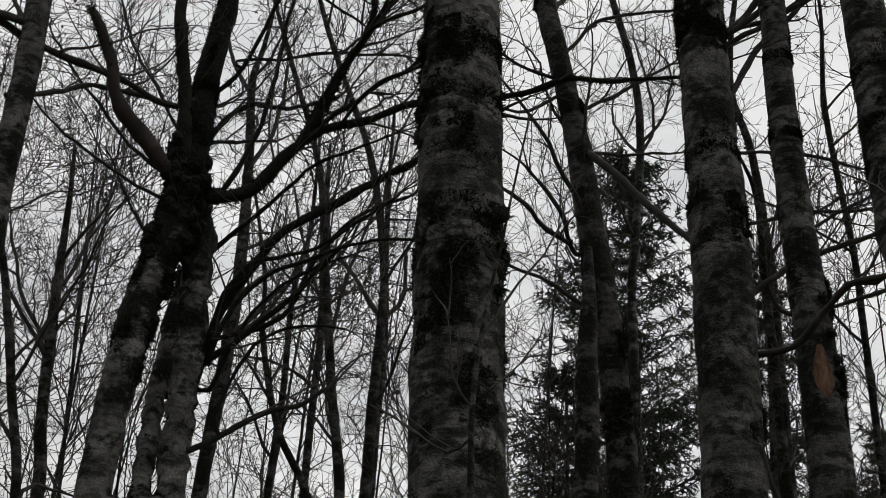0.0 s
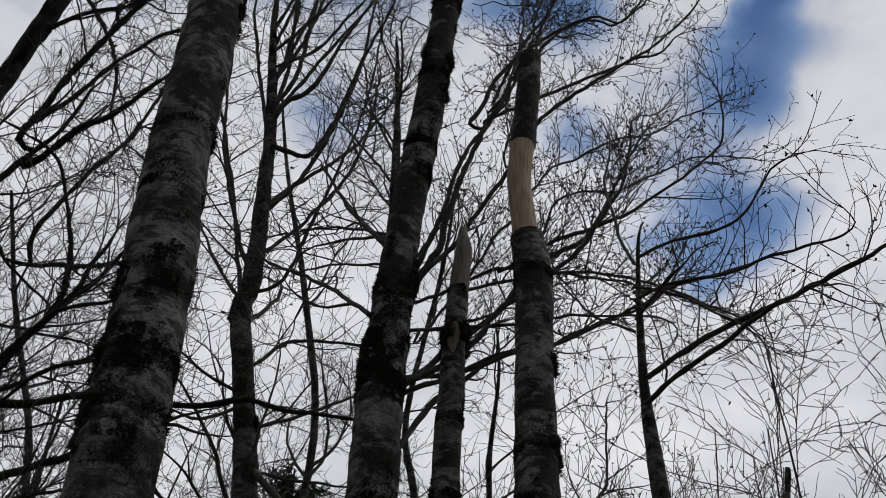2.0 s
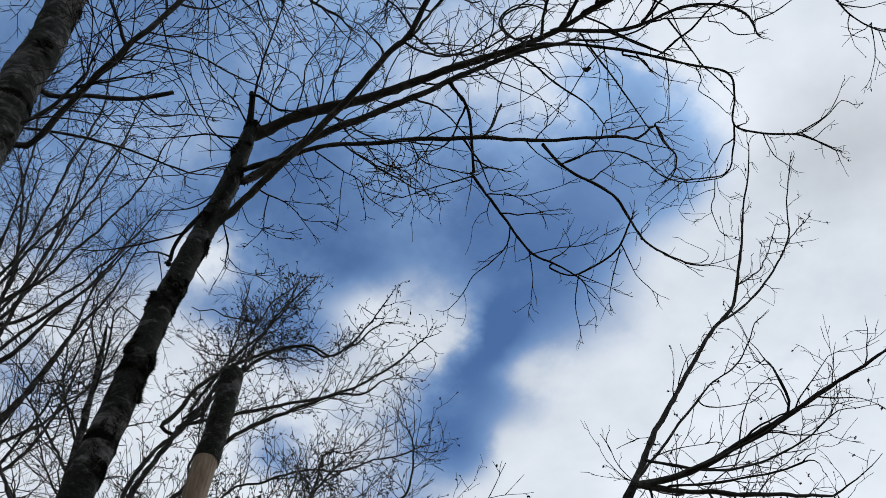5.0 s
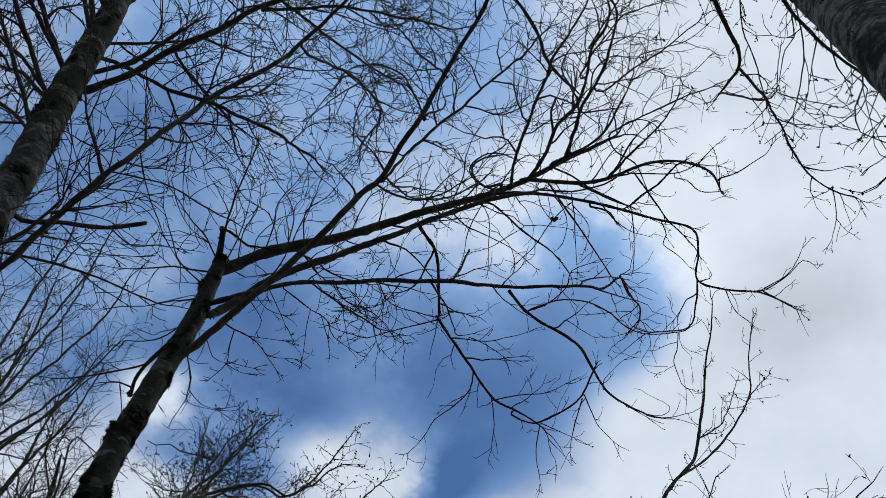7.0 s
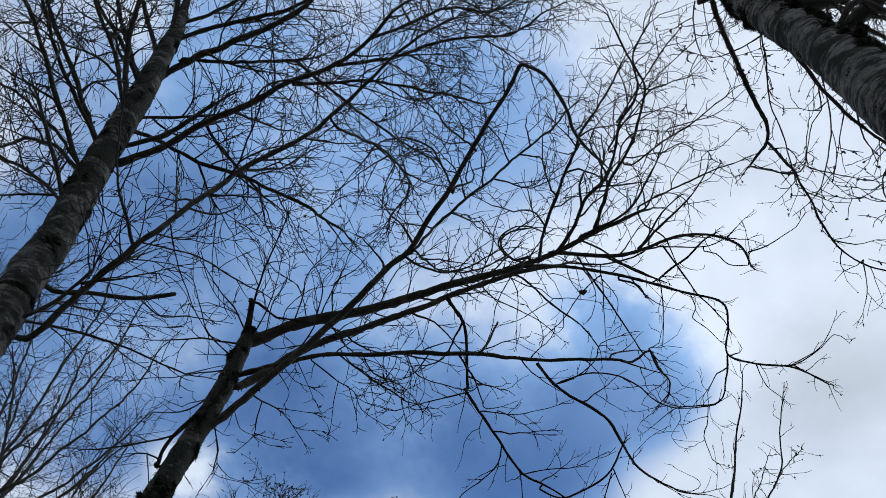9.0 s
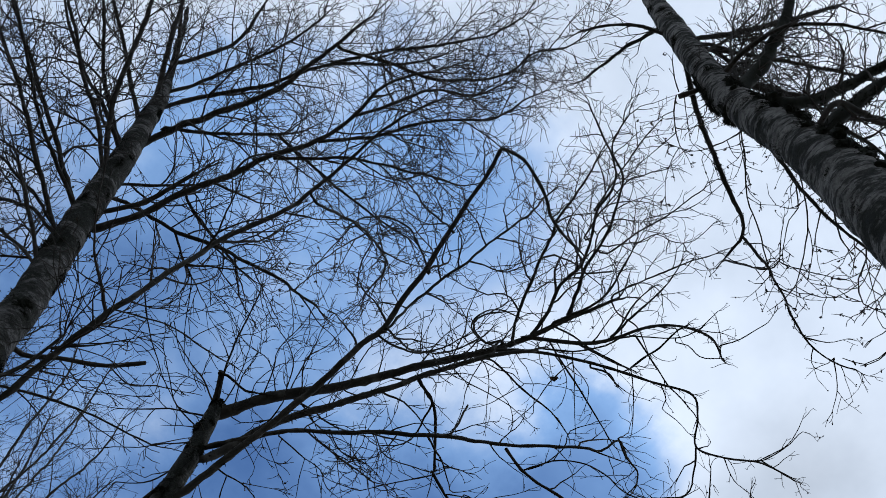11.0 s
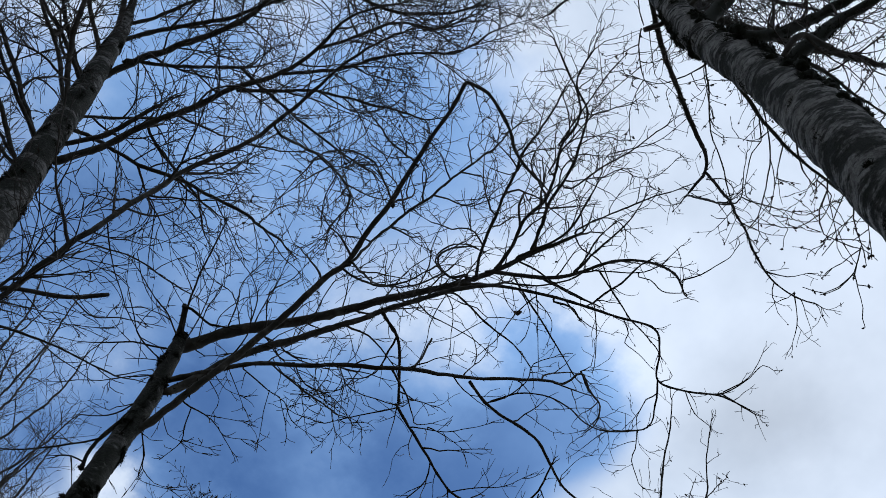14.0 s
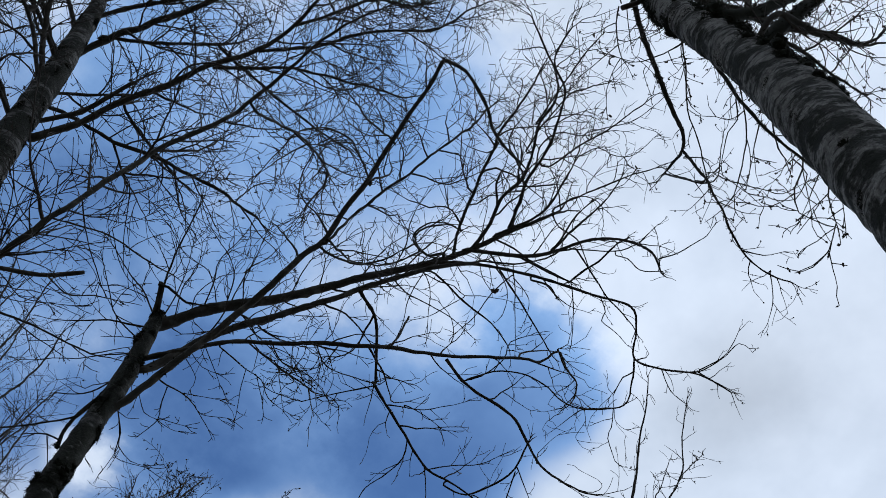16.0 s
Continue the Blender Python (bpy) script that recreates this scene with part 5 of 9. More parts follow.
alder_leaning.limb((1.52, 5.29, 10.70, 0.0054), (1.59, 5.34, 10.66, 0.0051), (1.64, 5.58, 10.72, 0.0037), (1.63, 5.76, 10.76, 0.0026), wiggle=0.015, twigs=6, reach=0.3, depth=2, cones=0.03)
alder_leaning.limb((4.02, 3.38, 14.07, 0.0045), (4.19, 3.52, 14.13, 0.0038), (4.29, 3.59, 14.17, 0.0034), wiggle=0.015, twigs=0, cones=0.03)
alder_leaning.limb((4.48, 1.90, 15.07, 0.0043), (4.55, 2.03, 15.03, 0.0041), (4.66, 1.91, 15.09, 0.0037), (4.80, 1.86, 15.14, 0.0033), wiggle=0.015, twigs=0, cones=0.03)
alder_leaning.limb((2.55, 4.59, 13.18, 0.0072), (2.54, 4.55, 13.20, 0.0068), (2.54, 4.31, 13.54, 0.0057), (2.71, 4.11, 13.85, 0.0047), (2.92, 3.88, 14.22, 0.0034), wiggle=0.015, twigs=6, reach=0.3, depth=2, cones=0.03)
alder_leaning.limb((2.15, 4.87, 12.88, 0.0076), (2.12, 4.88, 12.88, 0.0072), (2.10, 4.73, 13.18, 0.0060), (2.10, 4.54, 13.54, 0.0046), (2.06, 4.36, 13.87, 0.0033), wiggle=0.015, twigs=6, reach=0.3, depth=2, cones=0.03)
alder_leaning.limb((3.01, 4.18, 13.56, 0.0085), (3.02, 4.15, 13.57, 0.0081), (3.15, 3.98, 14.17, 0.0058), (3.34, 3.84, 14.62, 0.0038), wiggle=0.015, twigs=6, reach=0.3, depth=2, cones=0.03)
alder_leaning.limb((2.35, 4.68, 13.00, 0.0062), (2.63, 4.84, 13.38, 0.0052), (3.07, 4.92, 14.00, 0.0034), wiggle=0.015, twigs=6, reach=0.3, depth=2, cones=0.03)
alder_leaning.limb((3.28, 3.95, 13.77, 0.0086), (3.26, 3.93, 13.78, 0.0082), (3.27, 3.77, 14.12, 0.0069), (3.21, 3.61, 14.49, 0.0053), (3.27, 3.39, 14.85, 0.0038), wiggle=0.015, twigs=6, reach=0.3, depth=2, cones=0.03)
alder_leaning.limb((3.19, 3.88, 13.33, 0.0069), (3.40, 3.92, 13.35, 0.0063), (3.66, 3.88, 13.37, 0.0054), (3.90, 3.85, 13.40, 0.0046), (4.24, 3.89, 13.43, 0.0035), wiggle=0.012, cones=0.03, twigs=2, reach=0.2, depth=2)
alder_leaning.limb((3.42, 3.70, 13.50, 0.0054), (3.57, 3.78, 13.52, 0.0049), (3.79, 4.05, 13.57, 0.0040), (3.95, 4.25, 13.60, 0.0033), wiggle=0.012, cones=0.03, twigs=2, reach=0.2, depth=2)
alder_leaning.limb((3.41, 3.71, 13.50, 0.0067), (3.61, 3.68, 13.52, 0.0060), (3.76, 3.64, 13.54, 0.0055), (3.90, 3.65, 13.55, 0.0050), (4.02, 3.55, 13.57, 0.0044), (4.22, 3.44, 13.59, 0.0036), (4.30, 3.41, 13.60, 0.0033), wiggle=0.012, cones=0.03, twigs=2, reach=0.2, depth=2)
alder_leaning.limb((4.31, 3.33, 14.10, 0.0059), (4.29, 3.35, 14.10, 0.0074), (4.28, 3.63, 14.13, 0.0061), (4.33, 3.94, 14.17, 0.0048), (4.32, 4.19, 14.20, 0.0038), wiggle=0.012, cones=0.03, twigs=2, reach=0.2, depth=2)
alder_leaning.limb((3.43, 3.71, 13.50, 0.0059), (3.47, 3.90, 13.53, 0.0053), (3.54, 4.09, 13.55, 0.0046), (3.63, 4.23, 13.57, 0.0041), (3.71, 4.45, 13.60, 0.0033), wiggle=0.012, cones=0.03, twigs=2, reach=0.2, depth=2)
alder_leaning.limb((3.90, 3.65, 13.55, 0.0050), (3.90, 3.67, 13.54, 0.0049), (3.85, 3.85, 13.57, 0.0043), (3.80, 4.04, 13.61, 0.0038), (3.71, 4.19, 13.64, 0.0033), wiggle=0.012, cones=0.03, twigs=2, reach=0.2, depth=2)
alder_leaning.limb((3.95, 3.44, 14.05, 0.0053), (4.09, 3.55, 14.10, 0.0044), (4.26, 3.61, 14.16, 0.0035), wiggle=0.012, cones=0.03, twigs=2, reach=0.2, depth=2)
alder_leaning.limb((4.23, 3.23, 14.10, 0.0065), (4.24, 3.26, 14.09, 0.0062), (4.46, 3.48, 14.12, 0.0054), (4.69, 3.72, 14.17, 0.0045), (4.88, 3.91, 14.20, 0.0038), wiggle=0.012, cones=0.03, twigs=2, reach=0.2, depth=2)
alder_leaning.limb((4.33, 3.35, 14.10, 0.0059), (4.35, 3.35, 14.10, 0.0057), (4.63, 3.44, 14.16, 0.0043), (4.77, 3.64, 14.20, 0.0032), wiggle=0.012, cones=0.03, twigs=2, reach=0.2, depth=2)
alder_leaning.limb((3.65, 3.63, 14.04, 0.0112), (3.56, 3.68, 14.04, 0.0107), (3.45, 3.71, 14.04, 0.0102), (3.33, 3.70, 14.04, 0.0096), (3.26, 3.66, 14.04, 0.0092), (3.24, 3.58, 14.04, 0.0088), (3.26, 3.49, 14.04, 0.0084), (3.30, 3.41, 14.04, 0.0080), (3.41, 3.33, 14.04, 0.0073), (3.54, 3.30, 14.04, 0.0067), wiggle=0.005, cones=0.03, twigs=1.5, reach=0.2, depth=1)
alder_leaning.limb((4.26, 1.95, 15.20, 0.0075), (4.18, 1.93, 15.22, 0.0071), (4.31, 1.73, 15.22, 0.0062), (4.45, 1.53, 15.22, 0.0052), (4.50, 1.34, 15.22, 0.0045), (4.53, 1.10, 15.22, 0.0035), wiggle=0.012, cones=0.03, twigs=4, reach=0.25, depth=2)
alder_leaning.limb((4.45, 1.53, 15.22, 0.0045), (4.61, 1.49, 15.22, 0.0039), (4.72, 1.43, 15.22, 0.0035), (4.79, 1.43, 15.22, 0.0033), wiggle=0.012, cones=0.03, twigs=4, reach=0.25, depth=2)
alder_leaning.limb((4.23, 2.16, 15.08, 0.0073), (4.24, 2.17, 15.07, 0.0071), (4.34, 1.93, 15.07, 0.0061), (4.48, 1.90, 15.07, 0.0056), (4.62, 1.83, 15.07, 0.0049), (4.69, 1.73, 15.07, 0.0045), (4.71, 1.59, 15.07, 0.0040), (4.71, 1.48, 15.07, 0.0036), wiggle=0.012, cones=0.03, twigs=4, reach=0.25, depth=2)
alder_leaning.limb((4.62, 1.83, 15.07, 0.0047), (4.71, 1.87, 15.07, 0.0040), (4.80, 1.85, 15.07, 0.0033), wiggle=0.012, cones=0.03, twigs=4, reach=0.25, depth=2)
alder_leaning.limb((4.80, 1.85, 15.07, 0.0033), (4.81, 1.86, 15.07, 0.0044), (4.83, 2.01, 15.07, 0.0040), (4.82, 2.08, 15.07, 0.0038), (4.73, 2.26, 15.07, 0.0033), wiggle=0.012, cones=0.03, twigs=4, reach=0.25, depth=2)
alder_leaning.dead_leaf(4.80, 1.85, 15.07, 0.085, 40)
alder_leaning.dead_leaf(4.27, 3.57, 14.16, 0.100, 41)
for k, h in enumerate((8.0, 8.5, 8.9, 9.3, 9.7, 10.0, 10.4, 10.8, 11.2, 11.6, 12.0)):   # knots of moss up the bare stem
    alder_leaning.burl(h, 137 * k % 360, 0.05 + 0.02 * (k % 3), 110)
alder_leaning.limb((1.73, 4.97, 11.09, 0.0069), (1.75, 4.98, 11.09, 0.0066), (1.84, 4.99, 11.10, 0.0060), (1.97, 4.98, 11.12, 0.0051), (2.12, 5.01, 11.14, 0.0042), (2.34, 5.13, 11.18, 0.0027), wiggle=0.01, cones=0.03, twigs=5, reach=0.22, depth=2)
alder_leaning.limb((1.85, 5.00, 11.10, 0.0058), (1.92, 5.19, 11.14, 0.0046), (1.98, 5.31, 11.16, 0.0039), (1.96, 5.51, 11.19, 0.0027), wiggle=0.01, cones=0.03, twigs=5, reach=0.22, depth=2)
alder_leaning.limb((1.97, 5.32, 11.16, 0.0040), (2.13, 5.35, 11.22, 0.0030), (2.19, 5.34, 11.25, 0.0025), wiggle=0.01, cones=0.03, twigs=5, reach=0.22, depth=2)
alder_leaning.limb((1.97, 5.29, 11.15, 0.0040), (2.08, 5.28, 11.19, 0.0033), (2.20, 5.26, 11.24, 0.0025), wiggle=0.01, cones=0.03, twigs=5, reach=0.22, depth=2)
alder_leaning.limb((1.97, 4.98, 11.12, 0.0040), (2.13, 4.93, 11.18, 0.0032), (2.26, 4.89, 11.22, 0.0025), wiggle=0.01, cones=0.03, twigs=5, reach=0.22, depth=2)
alder_leaning.limb((2.12, 5.01, 11.14, 0.0040), (2.22, 5.06, 11.17, 0.0036), (2.42, 4.99, 11.24, 0.0025), wiggle=0.01, cones=0.03, twigs=5, reach=0.22, depth=2)
alder_leaning.limb((1.67, 5.10, 10.95, 0.0046), (1.69, 5.11, 10.95, 0.0044), (1.83, 5.24, 11.00, 0.0034), (1.94, 5.25, 11.04, 0.0027), wiggle=0.01, cones=0.03, twigs=5, reach=0.22, depth=2)
alder_leaning.limb((1.65, 5.32, 10.93, 0.0052), (1.79, 5.48, 10.95, 0.0044), (1.85, 5.60, 10.97, 0.0038), (2.00, 5.67, 11.00, 0.0031), (2.12, 5.64, 11.02, 0.0025), wiggle=0.01, cones=0.03, twigs=5, reach=0.22, depth=2)
alder_leaning.limb((1.85, 5.60, 10.97, 0.0033), (1.88, 5.75, 11.02, 0.0029), (1.90, 5.91, 11.07, 0.0025), wiggle=0.01, cones=0.03, twigs=5, reach=0.22, depth=2)
alder_leaning.limb((2.11, 4.83, 11.95, 0.0075), (2.12, 4.85, 11.94, 0.0072), (2.28, 4.87, 11.96, 0.0064), (2.42, 4.89, 11.97, 0.0057), (2.59, 4.89, 11.99, 0.0049), (2.75, 5.00, 12.01, 0.0041), (3.00, 5.02, 12.04, 0.0030), wiggle=0.01, cones=0.03, twigs=5, reach=0.22, depth=2)
alder_leaning.limb((2.42, 4.88, 11.97, 0.0048), (2.52, 5.10, 12.01, 0.0039), (2.66, 5.36, 12.07, 0.0027), wiggle=0.01, cones=0.03, twigs=5, reach=0.22, depth=2)
alder_leaning.limb((2.52, 4.89, 11.98, 0.0046), (2.53, 4.88, 11.98, 0.0044), (2.69, 5.04, 12.03, 0.0035), (2.83, 5.19, 12.08, 0.0027), wiggle=0.01, cones=0.03, twigs=5, reach=0.22, depth=2)
alder_leaning.limb((1.91, 5.01, 11.89, 0.0049), (1.96, 5.02, 11.88, 0.0047), (2.12, 5.09, 11.92, 0.0036), (2.26, 5.08, 11.97, 0.0026), wiggle=0.01, cones=0.03, twigs=5, reach=0.22, depth=2)
alder_leaning.limb((1.88, 5.05, 11.84, 0.0050), (1.93, 5.06, 11.83, 0.0048), (2.13, 5.20, 11.90, 0.0033), (2.17, 5.33, 11.93, 0.0026), wiggle=0.01, cones=0.03, twigs=5, reach=0.22, depth=2)
alder_leaning.limb((2.02, 4.90, 11.90, 0.0049), (2.02, 4.91, 11.90, 0.0047), (2.21, 5.04, 11.94, 0.0036), (2.35, 5.16, 11.99, 0.0026), wiggle=0.01, cones=0.03, twigs=5, reach=0.22, depth=2)
alder_leaning.limb((2.47, 4.63, 12.10, 0.0048), (2.60, 4.71, 12.14, 0.0039), (2.78, 4.72, 12.20, 0.0027), wiggle=0.01, cones=0.03, twigs=5, reach=0.22, depth=2)
alder_leaning.limb((2.63, 4.53, 12.17, 0.0048), (2.78, 4.74, 12.23, 0.0036), (2.93, 4.79, 12.27, 0.0027), wiggle=0.01, cones=0.03, twigs=5, reach=0.22, depth=2)
alder_leaning.limb((1.92, 5.04, 12.68, 0.0080), (1.93, 5.01, 12.69, 0.0076), (1.88, 4.82, 12.91, 0.0065), (1.81, 4.68, 13.07, 0.0056), (1.87, 4.47, 13.30, 0.0043), (1.88, 4.26, 13.51, 0.0032), wiggle=0.015, cones=0.03, twigs=6, reach=0.32, depth=2)
alder_leaning.limb((2.07, 4.93, 12.81, 0.0076), (2.08, 4.90, 12.82, 0.0072), (2.01, 4.72, 13.03, 0.0062), (1.86, 4.65, 13.21, 0.0052), (1.65, 4.63, 13.41, 0.0043), (1.43, 4.56, 13.64, 0.0032), wiggle=0.015, cones=0.03, twigs=6, reach=0.32, depth=2)
alder_leaning.limb((1.76, 5.15, 12.50, 0.0065), (1.69, 5.01, 12.80, 0.0053), (1.69, 4.86, 13.07, 0.0041), (1.62, 4.74, 13.30, 0.0031), wiggle=0.015, cones=0.03, twigs=6, reach=0.32, depth=2)
alder_leaning.limb((2.17, 4.85, 12.89, 0.0075), (2.20, 4.81, 12.91, 0.0072), (2.09, 4.66, 13.19, 0.0059), (2.20, 4.48, 13.44, 0.0047), (2.27, 4.26, 13.73, 0.0032), wiggle=0.015, cones=0.03, twigs=6, reach=0.32, depth=2)
alder_leaning.limb((2.00, 4.97, 12.75, 0.0065), (2.03, 4.94, 12.77, 0.0061), (1.80, 4.84, 13.07, 0.0050), (1.58, 4.95, 13.32, 0.0042), (1.33, 4.91, 13.58, 0.0032), wiggle=0.015, cones=0.03, twigs=6, reach=0.32, depth=2)
alder_leaning.limb((1.85, 5.11, 12.61, 0.0058), (1.86, 5.07, 12.63, 0.0056), (1.82, 4.98, 12.88, 0.0049), (1.93, 4.86, 13.17, 0.0039), (2.12, 4.80, 13.44, 0.0032), wiggle=0.015, cones=0.03, twigs=6, reach=0.32, depth=2)
alder_leaning.limb((4.30, 3.18, 14.35, 0.0121), (4.30, 3.20, 14.35, 0.0116), (4.51, 3.17, 14.38, 0.0106), (4.72, 3.14, 14.42, 0.0097), (4.92, 3.09, 14.45, 0.0088), wiggle=0.008, cones=0.03, twigs=3, reach=0.22, depth=2)
alder_leaning.limb((4.92, 3.09, 14.45, 0.0088), (4.92, 3.07, 14.45, 0.0116), (4.95, 2.93, 14.47, 0.0111), (5.01, 2.74, 14.50, 0.0102), (5.02, 2.57, 14.52, 0.0095), (5.04, 2.47, 14.54, 0.0091), (5.08, 2.38, 14.55, 0.0087), wiggle=0.008, cones=0.03, twigs=3, reach=0.22, depth=2)
alder_leaning.limb((4.78, 2.82, 14.61, 0.0103), (5.01, 2.89, 14.63, 0.0095), (5.25, 2.96, 14.65, 0.0087), (5.43, 3.02, 14.66, 0.0080), (5.61, 3.04, 14.68, 0.0074), (5.88, 3.09, 14.71, 0.0065), (6.01, 3.14, 14.72, 0.0061), wiggle=0.008, cones=0.03, twigs=3, reach=0.22, depth=2)
alder_leaning.limb((3.98, 3.20, 14.35, 0.0120), (4.00, 3.21, 14.34, 0.0115), (4.20, 3.17, 14.36, 0.0108), (4.43, 3.17, 14.39, 0.0101), (4.65, 3.14, 14.42, 0.0095), (4.86, 3.10, 14.44, 0.0088), wiggle=0.008, cones=0.03, twigs=3, reach=0.22, depth=2)
alder_leaning.limb((4.58, 2.91, 14.57, 0.0117), (4.56, 2.76, 14.59, 0.0105), (4.53, 2.62, 14.61, 0.0095), (4.54, 2.46, 14.64, 0.0083), (4.58, 2.29, 14.68, 0.0070), wiggle=0.008, cones=0.03, twigs=3, reach=0.22, depth=2)
alder_leaning.limb((4.35, 2.71, 14.68, 0.0092), (4.39, 2.73, 14.67, 0.0088), (4.50, 2.77, 14.69, 0.0083), (4.74, 2.75, 14.72, 0.0074), (4.88, 2.81, 14.74, 0.0068), (5.07, 2.91, 14.77, 0.0059), wiggle=0.008, cones=0.03, twigs=3, reach=0.22, depth=2)
alder_leaning.limb((4.71, 2.84, 14.61, 0.0093), (4.73, 2.85, 14.60, 0.0088), (4.89, 2.75, 14.63, 0.0080), (5.04, 2.65, 14.65, 0.0072), (5.18, 2.54, 14.68, 0.0065), (5.24, 2.43, 14.70, 0.0059), wiggle=0.008, cones=0.03, twigs=3, reach=0.22, depth=2)
alder_leaning.limb((5.13, 2.58, 14.67, 0.0067), (5.16, 2.61, 14.65, 0.0073), (5.28, 2.56, 14.67, 0.0067), (5.43, 2.58, 14.71, 0.0061), (5.54, 2.56, 14.73, 0.0057), (5.69, 2.45, 14.76, 0.0048), wiggle=0.008, cones=0.03, twigs=3, reach=0.22, depth=2)
alder_leaning.limb((5.40, 2.45, 15.00, 0.0064), (5.39, 2.41, 15.01, 0.0061), (5.42, 2.26, 15.08, 0.0047), (5.44, 2.15, 15.12, 0.0037), wiggle=0.008, cones=0.03, twigs=3, reach=0.22, depth=2)
alder_leaning.limb((5.60, 2.38, 14.78, 0.0052), (5.59, 2.36, 14.79, 0.0074), (5.71, 2.19, 14.82, 0.0065), (5.79, 1.97, 14.86, 0.0053), (5.82, 1.87, 14.87, 0.0047), (5.81, 1.76, 14.89, 0.0042), wiggle=0.008, cones=0.03, twigs=3, reach=0.22, depth=2)
alder_leaning.limb((4.92, 3.08, 14.45, 0.0073), (5.15, 3.28, 14.49, 0.0061), (5.47, 3.64, 14.55, 0.0042), wiggle=0.008, cones=0.03, twigs=3, reach=0.22, depth=2)
alder_leaning.limb((4.47, 3.23, 14.16, 0.0119), (4.49, 3.26, 14.14, 0.0114), (4.61, 3.22, 14.18, 0.0108), (4.73, 3.21, 14.21, 0.0103), (4.83, 3.25, 14.24, 0.0098), wiggle=0.008, cones=0.03, twigs=3, reach=0.22, depth=2)
alder_leaning.limb((5.22, 2.98, 14.30, 0.0063), (5.38, 3.07, 14.32, 0.0057), (5.43, 3.17, 14.34, 0.0053), (5.64, 3.18, 14.37, 0.0045), (5.85, 3.22, 14.40, 0.0036), wiggle=0.008, cones=0.03, twigs=3, reach=0.22, depth=2)
alder_leaning.limb((3.97, 3.45, 14.05, 0.0103), (3.93, 3.42, 14.06, 0.0098), (4.23, 3.23, 14.10, 0.0093), (4.44, 2.99, 14.13, 0.0089), (4.50, 2.85, 14.15, 0.0087), (4.57, 2.77, 14.16, 0.0085), wiggle=0.008, cones=0.03, twigs=3, reach=0.22, depth=2)
alder_leaning.limb((5.67, 2.47, 14.75, 0.0060), (5.57, 2.33, 14.80, 0.0048), (5.41, 2.20, 14.85, 0.0036), wiggle=0.008, cones=0.03, twigs=3, reach=0.22, depth=2)
alder_leaning.done()

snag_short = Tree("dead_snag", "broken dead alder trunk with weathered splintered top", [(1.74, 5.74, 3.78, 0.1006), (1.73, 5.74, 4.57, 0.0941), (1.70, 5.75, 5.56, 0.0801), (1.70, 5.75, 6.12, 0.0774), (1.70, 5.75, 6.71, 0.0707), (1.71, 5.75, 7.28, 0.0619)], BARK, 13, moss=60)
snag_short.segment("bare_wood", GREYWOOD, (1.71, 5.75, 7.21, 0.0615), (1.72, 5.75, 7.42, 0.0591), (1.73, 5.74, 7.62, 0.0529), (1.72, 5.75, 7.78, 0.0268), label="pale weathered wood with a splintered tip", ragged=0.12)
snag_short.burl(6.87, 287, 0.09)
snag_short.burl(6.87, 107, 0.09)
snag_short.burl(4.78, 107, 0.12)
snag_short.burl(4.31, 106, 0.1)
snag_short.collar(6.28, 0.07)
snag_short.collar(5.74, 0.08)
snag_short.collar(6.87, 0.09)
snag_short.scar(4.20, 4.56, 186, 30, ROT, "orange rotten wood where bark fell away")
snag_short.scar(6.68, 6.98, 200, 38, BROWNWOOD, "brown bare wood")
snag_short.done()

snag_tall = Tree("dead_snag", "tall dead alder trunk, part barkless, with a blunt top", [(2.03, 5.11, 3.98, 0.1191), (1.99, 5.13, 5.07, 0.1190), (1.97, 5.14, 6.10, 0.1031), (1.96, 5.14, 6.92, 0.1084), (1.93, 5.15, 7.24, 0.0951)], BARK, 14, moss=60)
snag_tall.segment("bare_wood", DEADWOOD, (1.93, 5.15, 7.14, 0.0812), (1.91, 5.16, 7.37, 0.0747), (1.88, 5.17, 7.71, 0.0719), (1.89, 5.16, 7.97, 0.0736), (1.91, 5.16, 8.18, 0.0750), label="smooth tan wood without bark")
snag_tall.segment("broken_top", BARK_DARK, (1.90, 5.16, 8.05, 0.0777), (1.92, 5.15, 8.42, 0.0765), (1.93, 5.15, 8.65, 0.0781), (1.93, 5.15, 8.93, 0.0798), label="dark bark on the broken top", ragged=0.08, lump=0.1)
snag_tall.burl(6.26, 112, 0.07)
snag_tall.burl(5.65, 112, 0.09)
snag_tall.collar(6.97, 0.05)
snag_tall.collar(5.66, 0.1)
snag_tall.collar(5.39, 0.08)
snag_tall.collar(5.13, 0.08)
snag_tall.done()

alder_dark = Tree("alder_tree", "thin dark mossy alder with an upswept bare crown", [(1.29, 8.91, 4.96, 0.1092), (1.23, 8.92, 5.96, 0.1072), (1.12, 8.93, 6.93, 0.1126), (1.02, 8.94, 7.72, 0.1038), (0.89, 8.96, 8.58, 0.0941), (0.72, 8.97, 9.52, 0.0887), (0.76, 8.97, 9.90, 0.0901), (0.70, 8.97, 11.07, 0.0698), (0.61, 8.98, 12.24, 0.0572), (0.45, 8.99, 13.53, 0.0367), (0.37, 8.99, 14.60, 0.0161)], BARK_DARK, 15, moss=80, twig=1.0, curl=0.6)
alder_dark.limb((0.75, 8.97, 9.96, 0.0211), (0.57, 8.90, 10.26, 0.0214), (0.38, 8.83, 10.78, 0.0203), (0.21, 8.76, 11.43, 0.0161), (0.09, 8.68, 12.54, 0.0119), (0.00, 8.60, 13.39, 0.0071), twigs=6)
